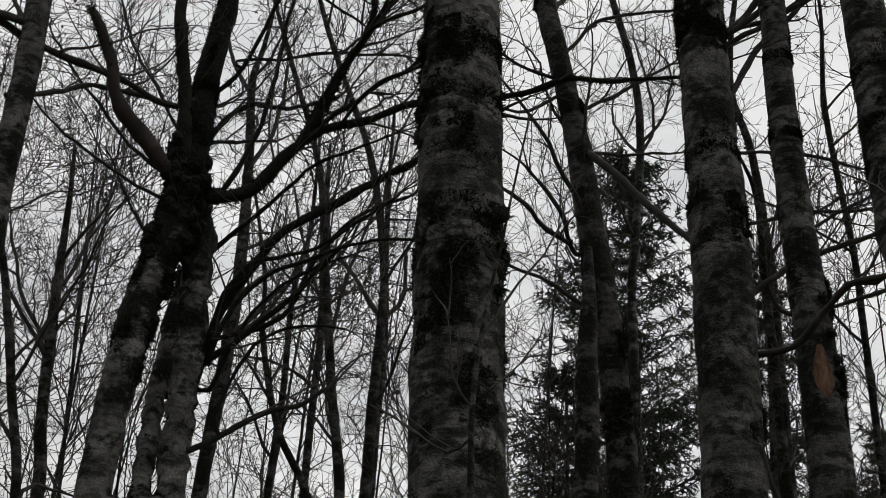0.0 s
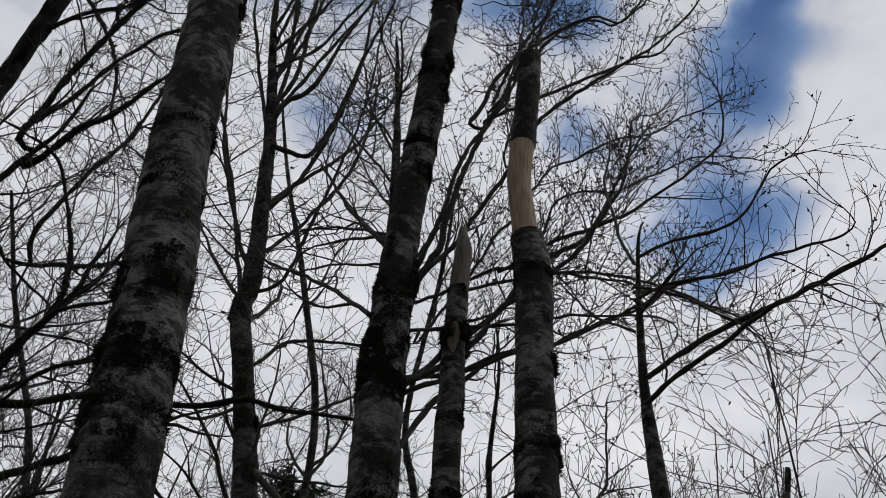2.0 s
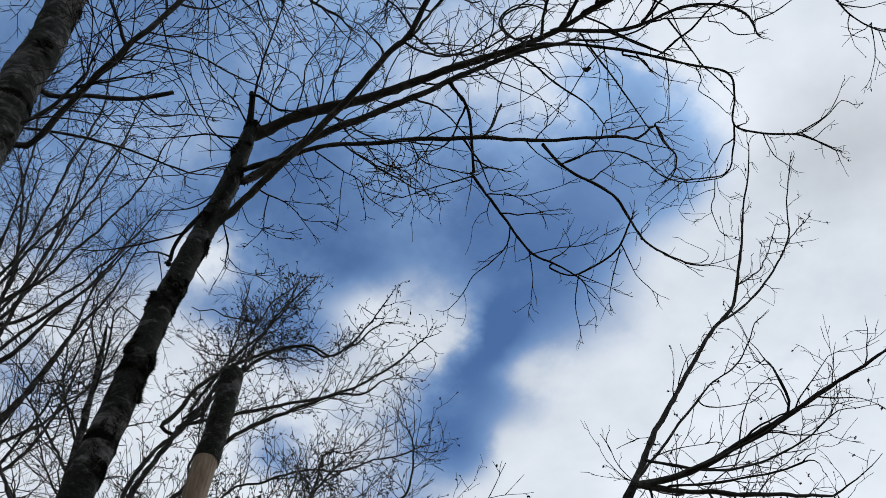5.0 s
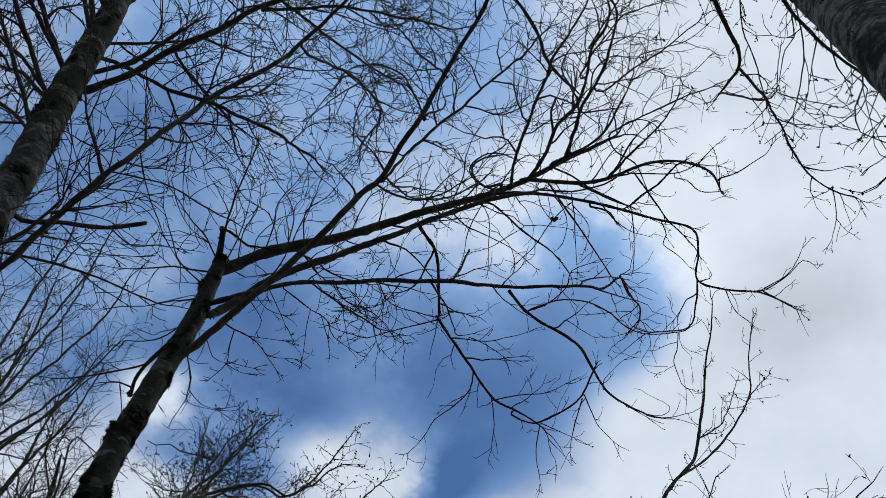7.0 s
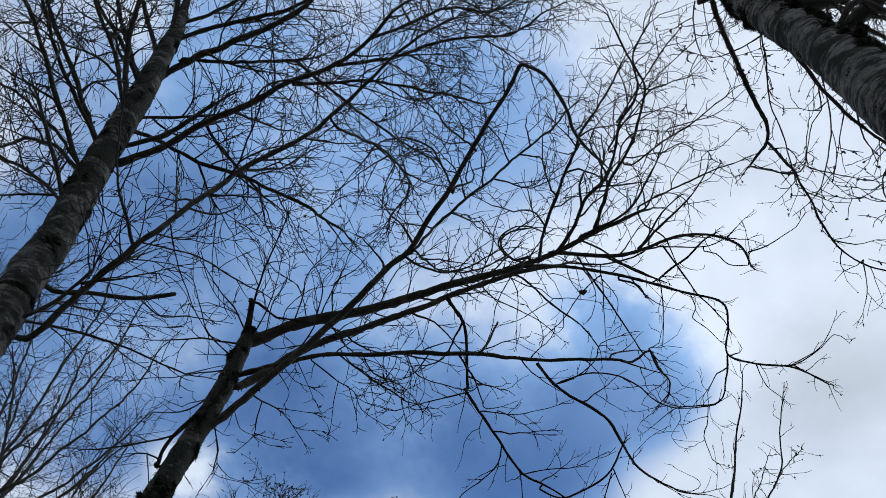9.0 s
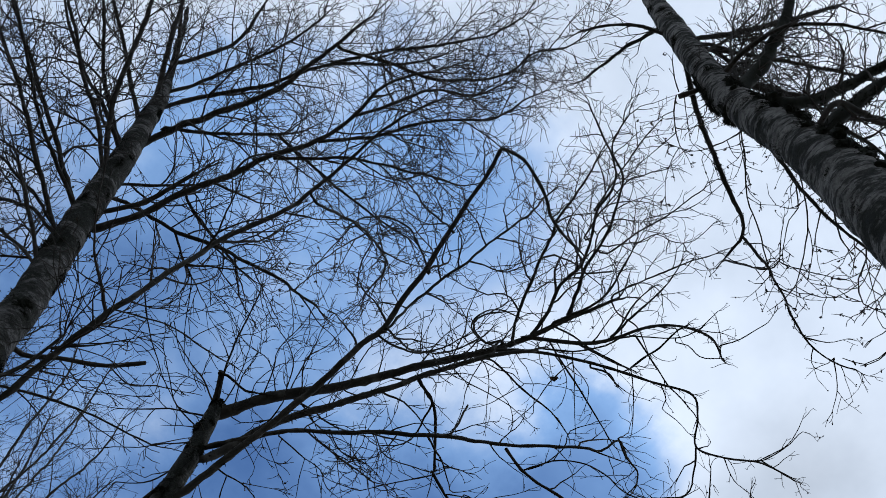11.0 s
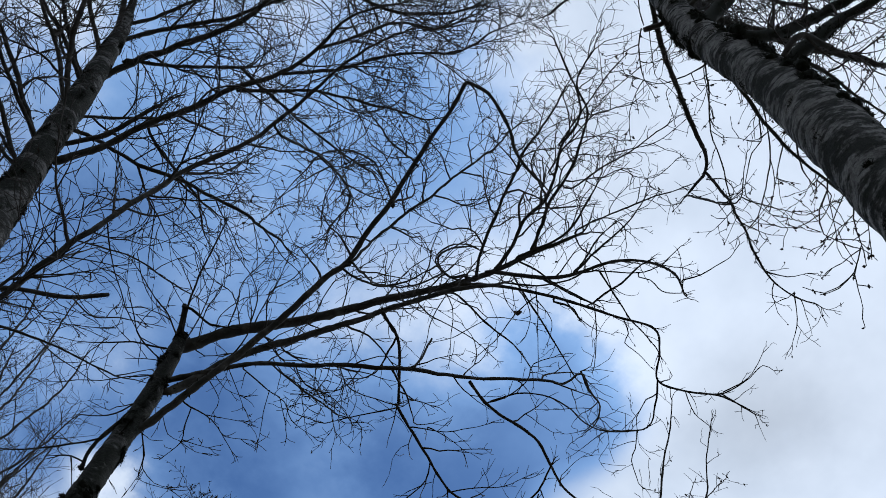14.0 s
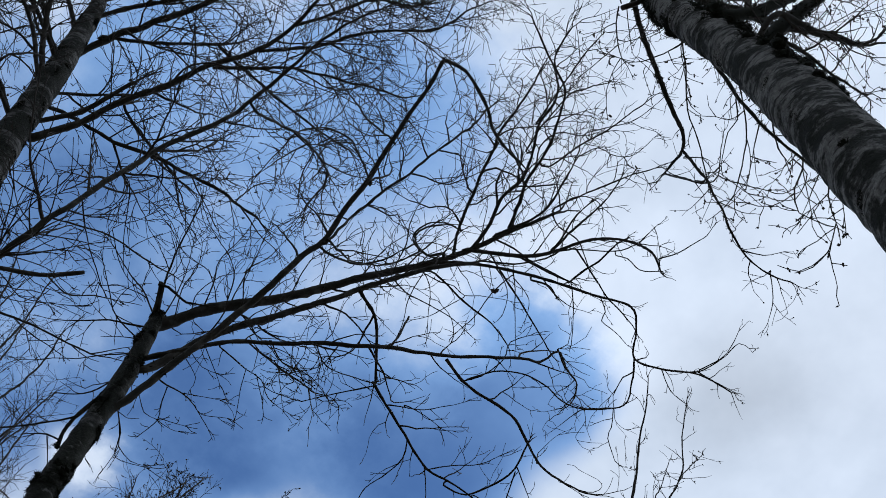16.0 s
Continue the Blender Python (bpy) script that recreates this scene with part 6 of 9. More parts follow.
alder_dark.limb((0.63, 8.98, 11.97, 0.0310), (0.72, 8.81, 12.23, 0.0284), (0.94, 8.63, 12.37, 0.0256), (1.15, 8.44, 13.02, 0.0185), (1.43, 8.24, 13.85, 0.0110), (1.54, 8.05, 14.68, 0.0071), twigs=6, reach=0.75)
alder_dark.limb((0.63, 8.98, 12.16, 0.0256), (0.70, 9.05, 13.13, 0.0217), (0.64, 9.13, 14.25, 0.0168), (0.47, 9.21, 15.71, 0.0128), (0.38, 9.29, 16.85, 0.0081), twigs=6, reach=0.75)
alder_dark.limb((0.57, 8.98, 12.69, 0.0211), (0.81, 9.06, 14.05, 0.0166), (0.89, 9.16, 15.14, 0.0151), (0.87, 9.26, 16.30, 0.0106), twigs=6, reach=0.75)
alder_dark.limb((0.60, 8.98, 11.96, 0.0225), (0.25, 9.00, 13.53, 0.0165), (0.17, 9.00, 14.60, 0.0096), twigs=6, reach=0.75)
alder_dark.limb((0.72, 8.97, 10.84, 0.0212), (1.09, 9.10, 11.55, 0.0195), (1.55, 9.20, 12.31, 0.0177), (1.96, 9.30, 13.48, 0.0126), twigs=6)
alder_dark.limb((0.73, 8.97, 10.17, 0.0204), (1.13, 9.10, 10.91, 0.0189), (1.58, 9.20, 12.05, 0.0174), (1.75, 9.34, 13.73, 0.0128), twigs=6)
alder_dark.limb((0.76, 8.97, 9.76, 0.0199), (1.01, 8.82, 9.87, 0.0174), (1.20, 8.67, 10.68, 0.0156), (1.47, 8.50, 12.12, 0.0113), (1.52, 8.36, 13.33, 0.0090), twigs=6)
alder_dark.limb((0.77, 8.97, 9.56, 0.0196), (0.56, 9.25, 10.07, 0.0179), (0.33, 9.53, 10.74, 0.0134), (0.05, 9.80, 11.53, 0.0085), twigs=6)
alder_dark.limb((1.02, 8.94, 7.94, 0.0319), (1.29, 8.64, 7.43, 0.0304), (1.48, 8.34, 6.98, 0.0269), (1.69, 8.02, 6.51, 0.0216), twigs=1)
alder_dark.limb((0.92, 8.87, 7.00, 0.0188), (0.90, 8.88, 6.99, 0.0196), (0.67, 8.64, 6.98, 0.0191), (0.54, 8.39, 7.01, 0.0167), (0.36, 8.13, 6.97, 0.0142), twigs=4)
alder_dark.limb((1.12, 8.93, 6.96, 0.0205), (0.97, 8.96, 6.94, 0.0195), (0.81, 8.67, 7.16, 0.0172), (0.55, 8.39, 7.32, 0.0127), twigs=4)
alder_dark.limb((1.00, 8.94, 7.89, 0.0136), (1.37, 9.10, 8.00, 0.0139), (1.86, 9.22, 8.13, 0.0094), twigs=4)
alder_dark.limb((0.84, 8.96, 8.83, 0.0190), (1.20, 9.12, 9.43, 0.0173), (1.92, 9.20, 9.68, 0.0126), twigs=6)
alder_dark.limb((0.93, 8.95, 8.23, 0.0185), (1.33, 9.10, 8.61, 0.0167), (1.85, 9.22, 9.10, 0.0123), twigs=6)
alder_dark.limb((0.82, 8.96, 8.64, 0.0165), (0.54, 8.78, 8.60, 0.0139), (0.30, 8.59, 8.61, 0.0092), twigs=6)
alder_dark.limb((0.84, 8.96, 8.47, 0.0164), (0.55, 8.78, 8.14, 0.0136), (0.27, 8.60, 8.03, 0.0089), twigs=6)
alder_dark.limb((0.45, 8.99, 13.54, 0.0210), (0.58, 8.86, 14.10, 0.0181), (0.65, 8.74, 14.99, 0.0167), (0.64, 8.62, 16.05, 0.0152), (0.66, 8.49, 17.48, 0.0136), (0.49, 8.39, 18.54, 0.0086), twigs=6, reach=0.75, bend=0.35)
alder_dark.limb((0.50, 8.99, 13.30, 0.0207), (0.65, 8.75, 14.14, 0.0158), (0.90, 8.50, 15.18, 0.0145), (1.04, 8.26, 16.41, 0.0128), (1.05, 8.03, 17.52, 0.0082), twigs=6, reach=0.75, bend=0.35)
alder_dark.limb((0.50, 8.99, 13.20, 0.0205), (0.89, 8.75, 13.80, 0.0187), (1.18, 8.52, 14.72, 0.0142), (1.45, 8.27, 15.72, 0.0124), (1.51, 8.06, 16.64, 0.0079), twigs=6, reach=0.75, bend=0.35)
alder_dark.limb((0.54, 8.98, 12.92, 0.0202), (0.96, 8.85, 13.33, 0.0183), (1.31, 8.70, 14.13, 0.0137), (1.61, 8.55, 15.08, 0.0121), (1.77, 8.42, 15.71, 0.0076), twigs=6, reach=0.75, bend=0.35)
alder_dark.limb((0.47, 8.99, 13.38, 0.0208), (0.37, 8.89, 14.41, 0.0161), (0.29, 8.80, 15.35, 0.0146), (0.14, 8.70, 16.35, 0.0128), (-0.09, 8.60, 17.20, 0.0080), twigs=6, reach=0.75, bend=0.35)
alder_dark.limb((0.55, 8.98, 12.61, 0.0207), (0.85, 9.04, 13.87, 0.0196), (1.01, 9.09, 15.35, 0.0152), (1.16, 9.15, 16.90, 0.0137), (1.20, 9.22, 18.44, 0.0088), twigs=6, reach=0.75)
alder_dark.limb((0.61, 8.98, 12.09, 0.0224), (0.99, 8.84, 13.10, 0.0187), (1.41, 8.69, 14.12, 0.0118), (1.59, 8.55, 14.87, 0.0073), twigs=6, reach=0.75)
alder_dark.limb((0.54, 8.98, 12.51, 0.0257), (0.66, 9.03, 13.32, 0.0244), (0.64, 9.08, 14.35, 0.0191), (0.38, 9.14, 15.60, 0.0152), (0.10, 9.20, 16.57, 0.0106), twigs=6, reach=0.75, bend=0.35)
alder_dark.limb((0.57, 8.98, 12.25, 0.0282), (0.77, 8.92, 12.76, 0.0236), (0.83, 8.86, 13.97, 0.0224), (0.89, 8.81, 15.48, 0.0151), (0.81, 8.76, 16.73, 0.0106), twigs=6, reach=0.75, bend=0.35)
alder_dark.limb((0.61, 8.98, 11.74, 0.0274), (1.04, 8.82, 11.55, 0.0244), (1.23, 8.67, 12.10, 0.0224), (1.40, 8.53, 12.96, 0.0185), (1.60, 8.37, 13.82, 0.0138), (1.68, 8.23, 14.84, 0.0073), twigs=6, reach=0.75, bend=0.35)
alder_dark.limb((0.71, 8.97, 10.74, 0.0258), (0.97, 8.89, 11.17, 0.0239), (1.20, 8.80, 11.87, 0.0222), (1.40, 8.71, 12.99, 0.0186), (1.46, 8.64, 14.09, 0.0118), (1.69, 8.53, 15.16, 0.0074), twigs=6, reach=0.75, bend=0.35)
alder_dark.limb((0.72, 8.97, 9.43, 0.0212), (0.57, 8.91, 10.11, 0.0206), (0.33, 8.84, 11.11, 0.0187), (0.08, 8.77, 11.91, 0.0130), (-0.05, 8.70, 12.67, 0.0068), twigs=7, reach=0.9, bend=0.35)
alder_dark.burl(5.52, 188, 0.16)
alder_dark.burl(6.78, 277, 0.12)
alder_dark.burl(6.10, 98, 0.14)
alder_dark.burl(8.25, 96, 0.12)
alder_dark.burl(9.47, 275, 0.1)
alder_dark.wild(6, 6, 11, 2.2, 1.3)
alder_dark.done()

alder_behind = Tree("alder_tree", "dark alder with a wide fan of rising limbs", [(1.83, 7.79, 6.28, 0.0760), (1.84, 7.79, 7.41, 0.0780), (1.83, 7.79, 8.27, 0.0738), (1.73, 7.81, 9.96, 0.0500), (1.66, 7.83, 11.38, 0.0280), (1.57, 7.84, 12.50, 0.0080)], BARK_DARK, 21, moss=40, spread=0.8, twig=1.15, fuzz=3)
alder_behind.limb((1.80, 7.80, 8.67, 0.0282), (2.00, 7.79, 9.23, 0.0295), (2.20, 7.78, 10.11, 0.0293), (2.38, 7.77, 10.93, 0.0248), (2.63, 7.74, 11.93, 0.0219), (2.89, 7.69, 12.56, 0.0159), (3.16, 7.63, 13.62, 0.0120), (3.34, 7.60, 14.45, 0.0075), twigs=9, reach=0.5, cones=0.6, bend=0.28, up=0.45, wiggle=0.05)
alder_behind.limb((1.77, 7.80, 8.90, 0.0251), (1.94, 7.72, 9.34, 0.0258), (2.10, 7.63, 10.00, 0.0231), (2.19, 7.56, 10.47, 0.0198), (2.39, 7.46, 11.07, 0.0164), (2.58, 7.35, 11.45, 0.0125), (2.66, 7.27, 12.38, 0.0088), (2.67, 7.22, 13.20, 0.0069), twigs=9, reach=0.5, cones=0.6, bend=0.28, up=0.45, wiggle=0.05)
alder_behind.limb((1.79, 7.80, 8.73, 0.0230), (1.99, 7.68, 9.20, 0.0237), (2.25, 7.55, 9.57, 0.0205), (2.51, 7.40, 10.23, 0.0194), (2.75, 7.25, 10.86, 0.0181), (3.23, 6.97, 11.44, 0.0166), (3.54, 6.75, 11.70, 0.0125), (3.69, 6.60, 11.62, 0.0104), (3.85, 6.44, 11.81, 0.0062), twigs=8, cones=0.6, bend=0.28, up=0.45, wiggle=0.05)
alder_behind.limb((2.55, 7.75, 11.61, 0.0158), (2.52, 7.74, 11.62, 0.0151), (2.89, 7.70, 12.47, 0.0159), (3.18, 7.67, 13.08, 0.0140), (3.54, 7.61, 13.45, 0.0120), (3.79, 7.58, 13.46, 0.0120), (4.11, 7.51, 13.91, 0.0099), (4.43, 7.43, 14.43, 0.0076), twigs=9, reach=0.5, cones=0.7, bend=0.28, up=0.45, wiggle=0.05)
alder_behind.limb((1.75, 7.81, 7.94, 0.0251), (1.92, 7.70, 8.08, 0.0253), (2.18, 7.57, 8.24, 0.0238), (2.39, 7.45, 8.49, 0.0224), (2.56, 7.33, 8.75, 0.0210), (2.86, 7.15, 9.02, 0.0195), (3.08, 6.99, 9.22, 0.0179), (3.22, 6.86, 9.54, 0.0164), (3.37, 6.73, 9.94, 0.0131), (3.42, 6.63, 10.59, 0.0097), (3.54, 6.50, 10.58, 0.0058), twigs=8, cones=0.6, bend=0.28, up=0.45, wiggle=0.05)
alder_behind.limb((2.65, 7.71, 9.54, 0.0151), (2.67, 7.70, 9.55, 0.0170), (3.02, 7.51, 9.79, 0.0173), (3.38, 7.31, 9.97, 0.0155), (3.80, 7.06, 10.25, 0.0136), (4.04, 6.87, 10.46, 0.0118), (4.30, 6.66, 10.82, 0.0100), (4.33, 6.59, 11.23, 0.0081), (4.25, 6.59, 11.51, 0.0062), twigs=8, cones=0.7, bend=0.28, up=0.45, wiggle=0.05)
alder_behind.limb((1.81, 7.79, 8.16, 0.0204), (2.31, 7.70, 8.35, 0.0208), (2.72, 7.59, 8.53, 0.0193), (3.02, 7.52, 8.72, 0.0179), (3.40, 7.39, 8.94, 0.0145), (3.79, 7.23, 9.15, 0.0110), (4.02, 7.15, 9.54, 0.0075), twigs=8, cones=0.6, bend=0.28, up=0.45, wiggle=0.05)
alder_behind.limb((1.84, 7.79, 8.68, 0.0141), (2.56, 7.45, 8.68, 0.0141), (2.91, 7.19, 8.66, 0.0122), (3.08, 6.99, 8.58, 0.0103), (3.59, 6.61, 8.38, 0.0083), (3.56, 6.49, 8.06, 0.0048), twigs=8, cones=0.5)
alder_behind.limb((1.94, 7.79, 9.05, 0.0153), (2.00, 7.79, 9.04, 0.0146), (2.62, 7.71, 9.54, 0.0152), (3.15, 7.62, 9.60, 0.0134), (3.50, 7.58, 9.61, 0.0116), (3.97, 7.46, 9.59, 0.0116), (4.34, 7.36, 9.46, 0.0096), (4.61, 7.31, 9.27, 0.0056), twigs=8, cones=0.6, bend=0.28, up=0.45, wiggle=0.05)
alder_behind.limb((2.04, 7.70, 8.68, 0.0123), (2.67, 7.64, 9.11, 0.0128), (3.17, 7.57, 10.47, 0.0120), (3.68, 7.47, 10.68, 0.0103), (4.29, 7.27, 11.15, 0.0085), (4.88, 7.04, 11.18, 0.0063), twigs=8, cones=0.7, bend=0.28, up=0.45, wiggle=0.05)
alder_behind.limb((2.01, 7.71, 8.68, 0.0130), (2.03, 7.77, 8.61, 0.0123), (2.71, 7.73, 10.14, 0.0118), (3.22, 7.71, 11.09, 0.0105), (3.77, 7.63, 11.60, 0.0109), (4.34, 7.51, 11.99, 0.0089), (4.92, 7.33, 12.46, 0.0069), twigs=8, cones=0.7, bend=0.28, up=0.45, wiggle=0.05)
alder_behind.limb((2.61, 7.33, 10.50, 0.0124), (2.53, 7.32, 10.54, 0.0118), (2.87, 7.51, 12.61, 0.0113), (3.07, 7.74, 13.83, 0.0098), (3.47, 7.90, 14.96, 0.0078), twigs=9, reach=0.5, cones=0.7, bend=0.28, up=0.45, wiggle=0.05)
alder_behind.limb((1.94, 7.76, 7.56, 0.0243), (2.18, 7.77, 8.05, 0.0250), (2.41, 7.77, 8.34, 0.0220), (2.61, 7.77, 8.58, 0.0206), twigs=4)
alder_behind.limb((1.69, 7.82, 10.36, 0.0138), (1.48, 8.12, 11.03, 0.0125), (1.26, 8.41, 11.65, 0.0087), twigs=7)
alder_behind.limb((1.65, 7.83, 10.80, 0.0122), (1.44, 8.12, 11.77, 0.0108), (1.36, 8.39, 12.68, 0.0069), twigs=7)
alder_behind.limb((1.75, 7.81, 7.97, 0.0239), (2.10, 7.78, 8.37, 0.0263), (2.37, 7.77, 8.76, 0.0270), (2.70, 7.73, 9.16, 0.0258), (3.08, 7.65, 9.80, 0.0229), (3.39, 7.59, 10.09, 0.0213), (3.62, 7.55, 10.61, 0.0179), (3.77, 7.55, 11.10, 0.0143), (4.03, 7.49, 11.74, 0.0084), twigs=8, cones=0.7, bend=0.3, up=0.4)
alder_behind.limb((1.75, 7.81, 7.92, 0.0204), (2.26, 7.70, 8.28, 0.0208), (2.68, 7.60, 8.55, 0.0194), (3.03, 7.50, 8.69, 0.0177), (3.41, 7.36, 8.91, 0.0160), (3.59, 7.31, 9.05, 0.0144), (3.85, 7.21, 9.24, 0.0127), (4.02, 7.15, 9.61, 0.0074), twigs=8, cones=0.7, bend=0.3, up=0.4)
alder_behind.limb((1.84, 7.79, 5.83, 0.0208), (2.14, 7.65, 6.06, 0.0210), (2.38, 7.52, 6.16, 0.0194), (2.68, 7.36, 6.22, 0.0179), (2.92, 7.20, 6.30, 0.0163), (3.46, 6.90, 6.45, 0.0147), (3.63, 6.74, 6.52, 0.0132), (4.01, 6.46, 6.63, 0.0101), twigs=8, cones=0.7, bend=0.3, up=0.4)
alder_behind.limb((1.82, 7.79, 6.46, 0.0124), (2.38, 7.74, 6.62, 0.0126), (2.72, 7.73, 6.64, 0.0127), (3.13, 7.69, 6.72, 0.0111), (3.48, 7.65, 6.83, 0.0080), twigs=8, cones=0.7, bend=0.3, up=0.4)
alder_behind.limb((1.81, 7.79, 7.12, 0.0129), (2.39, 7.77, 7.13, 0.0130), (2.74, 7.80, 7.08, 0.0114), (2.97, 7.86, 7.06, 0.0082), twigs=8, bend=0.3, up=0.4)
alder_behind.limb((2.07, 7.68, 6.01, 0.0141), (2.24, 7.73, 5.83, 0.0134), (2.90, 7.58, 5.98, 0.0135), (3.35, 7.46, 6.24, 0.0122), (3.73, 7.34, 6.50, 0.0108), (4.04, 7.25, 6.68, 0.0094), (4.38, 7.12, 6.89, 0.0062), twigs=8, cones=0.7, bend=0.3, up=0.4)
alder_behind.limb((2.27, 7.58, 6.12, 0.0126), (2.19, 7.54, 6.23, 0.0120), (2.94, 7.44, 6.75, 0.0125), (3.31, 7.45, 7.21, 0.0130), (3.47, 7.54, 7.60, 0.0100), (3.55, 7.66, 8.37, 0.0071), twigs=8, cones=0.7, bend=0.3, up=0.4)
alder_behind.limb((2.26, 7.76, 9.25, 0.0148), (2.29, 7.77, 9.23, 0.0148), (3.03, 7.52, 9.46, 0.0149), (3.58, 7.30, 9.44, 0.0128), (3.96, 7.12, 9.25, 0.0108), (4.38, 6.90, 8.90, 0.0087), (4.53, 6.83, 8.70, 0.0052), twigs=8, cones=0.7, bend=0.3, up=0.4)
alder_behind.limb((2.37, 7.47, 11.01, 0.0167), (2.25, 7.47, 11.04, 0.0215), (2.35, 7.42, 11.31, 0.0200), (2.55, 7.35, 11.89, 0.0188), (2.93, 7.19, 12.34, 0.0173), (3.30, 7.02, 12.59, 0.0133), (3.55, 6.87, 12.44, 0.0109), (3.76, 6.74, 12.87, 0.0090), (3.92, 6.63, 13.39, 0.0070), twigs=9, reach=0.5, cones=0.8)
alder_behind.limb((2.53, 7.75, 11.52, 0.0195), (2.51, 7.75, 11.52, 0.0185), (3.29, 7.51, 12.12, 0.0173), (3.88, 7.29, 12.56, 0.0134), (4.28, 7.11, 13.03, 0.0116), (4.65, 6.95, 13.75, 0.0073), twigs=9, reach=0.5, cones=0.8)
alder_behind.limb((2.59, 7.74, 11.78, 0.0176), (2.56, 7.74, 11.79, 0.0168), (2.77, 7.72, 12.57, 0.0156), (3.07, 7.66, 13.34, 0.0141), (3.30, 7.62, 14.03, 0.0123), (3.54, 7.56, 14.78, 0.0077), twigs=9, reach=0.5, cones=0.8)
alder_behind.broom(2.37, 7.95, 13.60, 0.22, 9)
alder_behind.broom(2.50, 7.92, 12.91, 0.35, 16)
alder_behind.broom(2.38, 7.95, 12.09, 0.31, 14)
alder_behind.broom(2.65, 7.87, 11.91, 0.33, 16)
alder_behind.broom(4.04, 7.25, 13.74, 0.33, 8)
alder_behind.broom(2.76, 7.83, 12.56, 0.29, 10)
alder_behind.broom(3.20, 7.66, 13.48, 0.54, 26)
alder_behind.broom(3.00, 7.74, 13.75, 0.22, 8)
alder_behind.broom(3.50, 7.53, 13.07, 0.35, 14)
alder_behind.broom(3.68, 7.44, 11.12, 0.42, 22)
alder_behind.broom(1.65, 8.13, 11.71, 0.33, 16)
alder_behind.broom(4.30, 7.10, 10.82, 0.36, 16)
alder_behind.broom(2.85, 7.80, 13.25, 0.36, 12)
alder_behind.broom(3.92, 7.32, 11.34, 0.32, 12)
alder_behind.broom(4.48, 6.99, 9.72, 0.24, 10)
alder_behind.broom(3.46, 7.55, 14.05, 0.26, 12)
alder_behind.broom(3.26, 7.63, 13.38, 0.41, 18)
alder_behind.broom(3.05, 7.72, 12.90, 0.34, 14)
alder_behind.wild(5, 8, 12, 1.6, 1.4)
alder_behind.wild(12, 9.6, 12.3, 0.9, 1.3, twigs=9, reach=0.4)
alder_behind.done()

alder_thin = Tree("alder_tree", "thin young alder with a snapped tip and one long limb", [(3.02, 5.75, 5.38, 0.0631), (2.97, 5.78, 6.36, 0.0492), (2.94, 5.80, 6.96, 0.0310), (2.95, 5.79, 7.82, 0.0170), (2.98, 5.78, 8.27, 0.0100), (3.01, 5.76, 8.37, 0.0060)], BARK_DARK, 16, moss=14, moss_size=0.4, sides=16, spread=0.75)
alder_thin.limb((2.94, 5.80, 6.99, 0.0191), (3.23, 5.47, 7.16, 0.0190), (3.52, 5.12, 7.24, 0.0171), (3.61, 4.89, 7.21, 0.0168), (3.76, 4.58, 7.19, 0.0148), (3.80, 4.36, 7.15, 0.0112), (3.93, 4.05, 7.03, 0.0078), (3.99, 3.78, 6.96, 0.0045), twigs=5, cones=0.5)
alder_thin.limb((2.93, 5.80, 6.78, 0.0187), (3.01, 5.38, 6.77, 0.0165), (3.24, 4.85, 6.82, 0.0144), (3.26, 4.43, 6.67, 0.0091), twigs=4, cones=0.5)
alder_thin.limb((2.95, 5.79, 8.03, 0.0133), (3.09, 5.63, 8.07, 0.0113), (3.31, 5.41, 8.04, 0.0112), (3.46, 5.22, 8.09, 0.0092), (3.59, 5.03, 8.37, 0.0075), (3.67, 4.87, 8.39, 0.0046), twigs=5, cones=0.6, bend=0.35)
alder_thin.limb((2.92, 5.81, 7.48, 0.0145), (3.01, 5.59, 7.63, 0.0126), (3.03, 5.41, 7.62, 0.0089), twigs=3)
alder_thin.limb((2.92, 5.81, 7.65, 0.0128), (3.07, 5.63, 7.68, 0.0109), (3.40, 5.34, 7.66, 0.0108), (3.51, 5.16, 7.65, 0.0107), (3.71, 4.91, 7.61, 0.0087), (3.80, 4.74, 7.56, 0.0069), (3.81, 4.61, 7.57, 0.0051), (3.72, 4.58, 7.62, 0.0034), twigs=6, cones=0.5)
alder_thin.limb((2.92, 5.81, 7.72, 0.0111), (3.24, 5.79, 7.88, 0.0113), (3.61, 5.73, 8.08, 0.0096), (3.88, 5.71, 8.28, 0.0059), twigs=6)
alder_thin.limb((2.92, 5.81, 7.77, 0.0111), (3.09, 5.60, 7.59, 0.0108), (3.30, 5.37, 7.26, 0.0087), (3.40, 5.18, 6.97, 0.0067), (3.38, 5.08, 6.63, 0.0048), twigs=6)
alder_thin.limb((2.91, 5.81, 7.38, 0.0108), (2.77, 6.10, 7.71, 0.0094), (2.67, 6.36, 8.15, 0.0059), twigs=6, cones=0.5)
alder_thin.limb((2.93, 5.80, 7.98, 0.0113), (2.88, 6.05, 8.86, 0.0103), (3.02, 6.21, 9.73, 0.0066), twigs=5, cones=0.6, bend=0.35)
alder_thin.done()

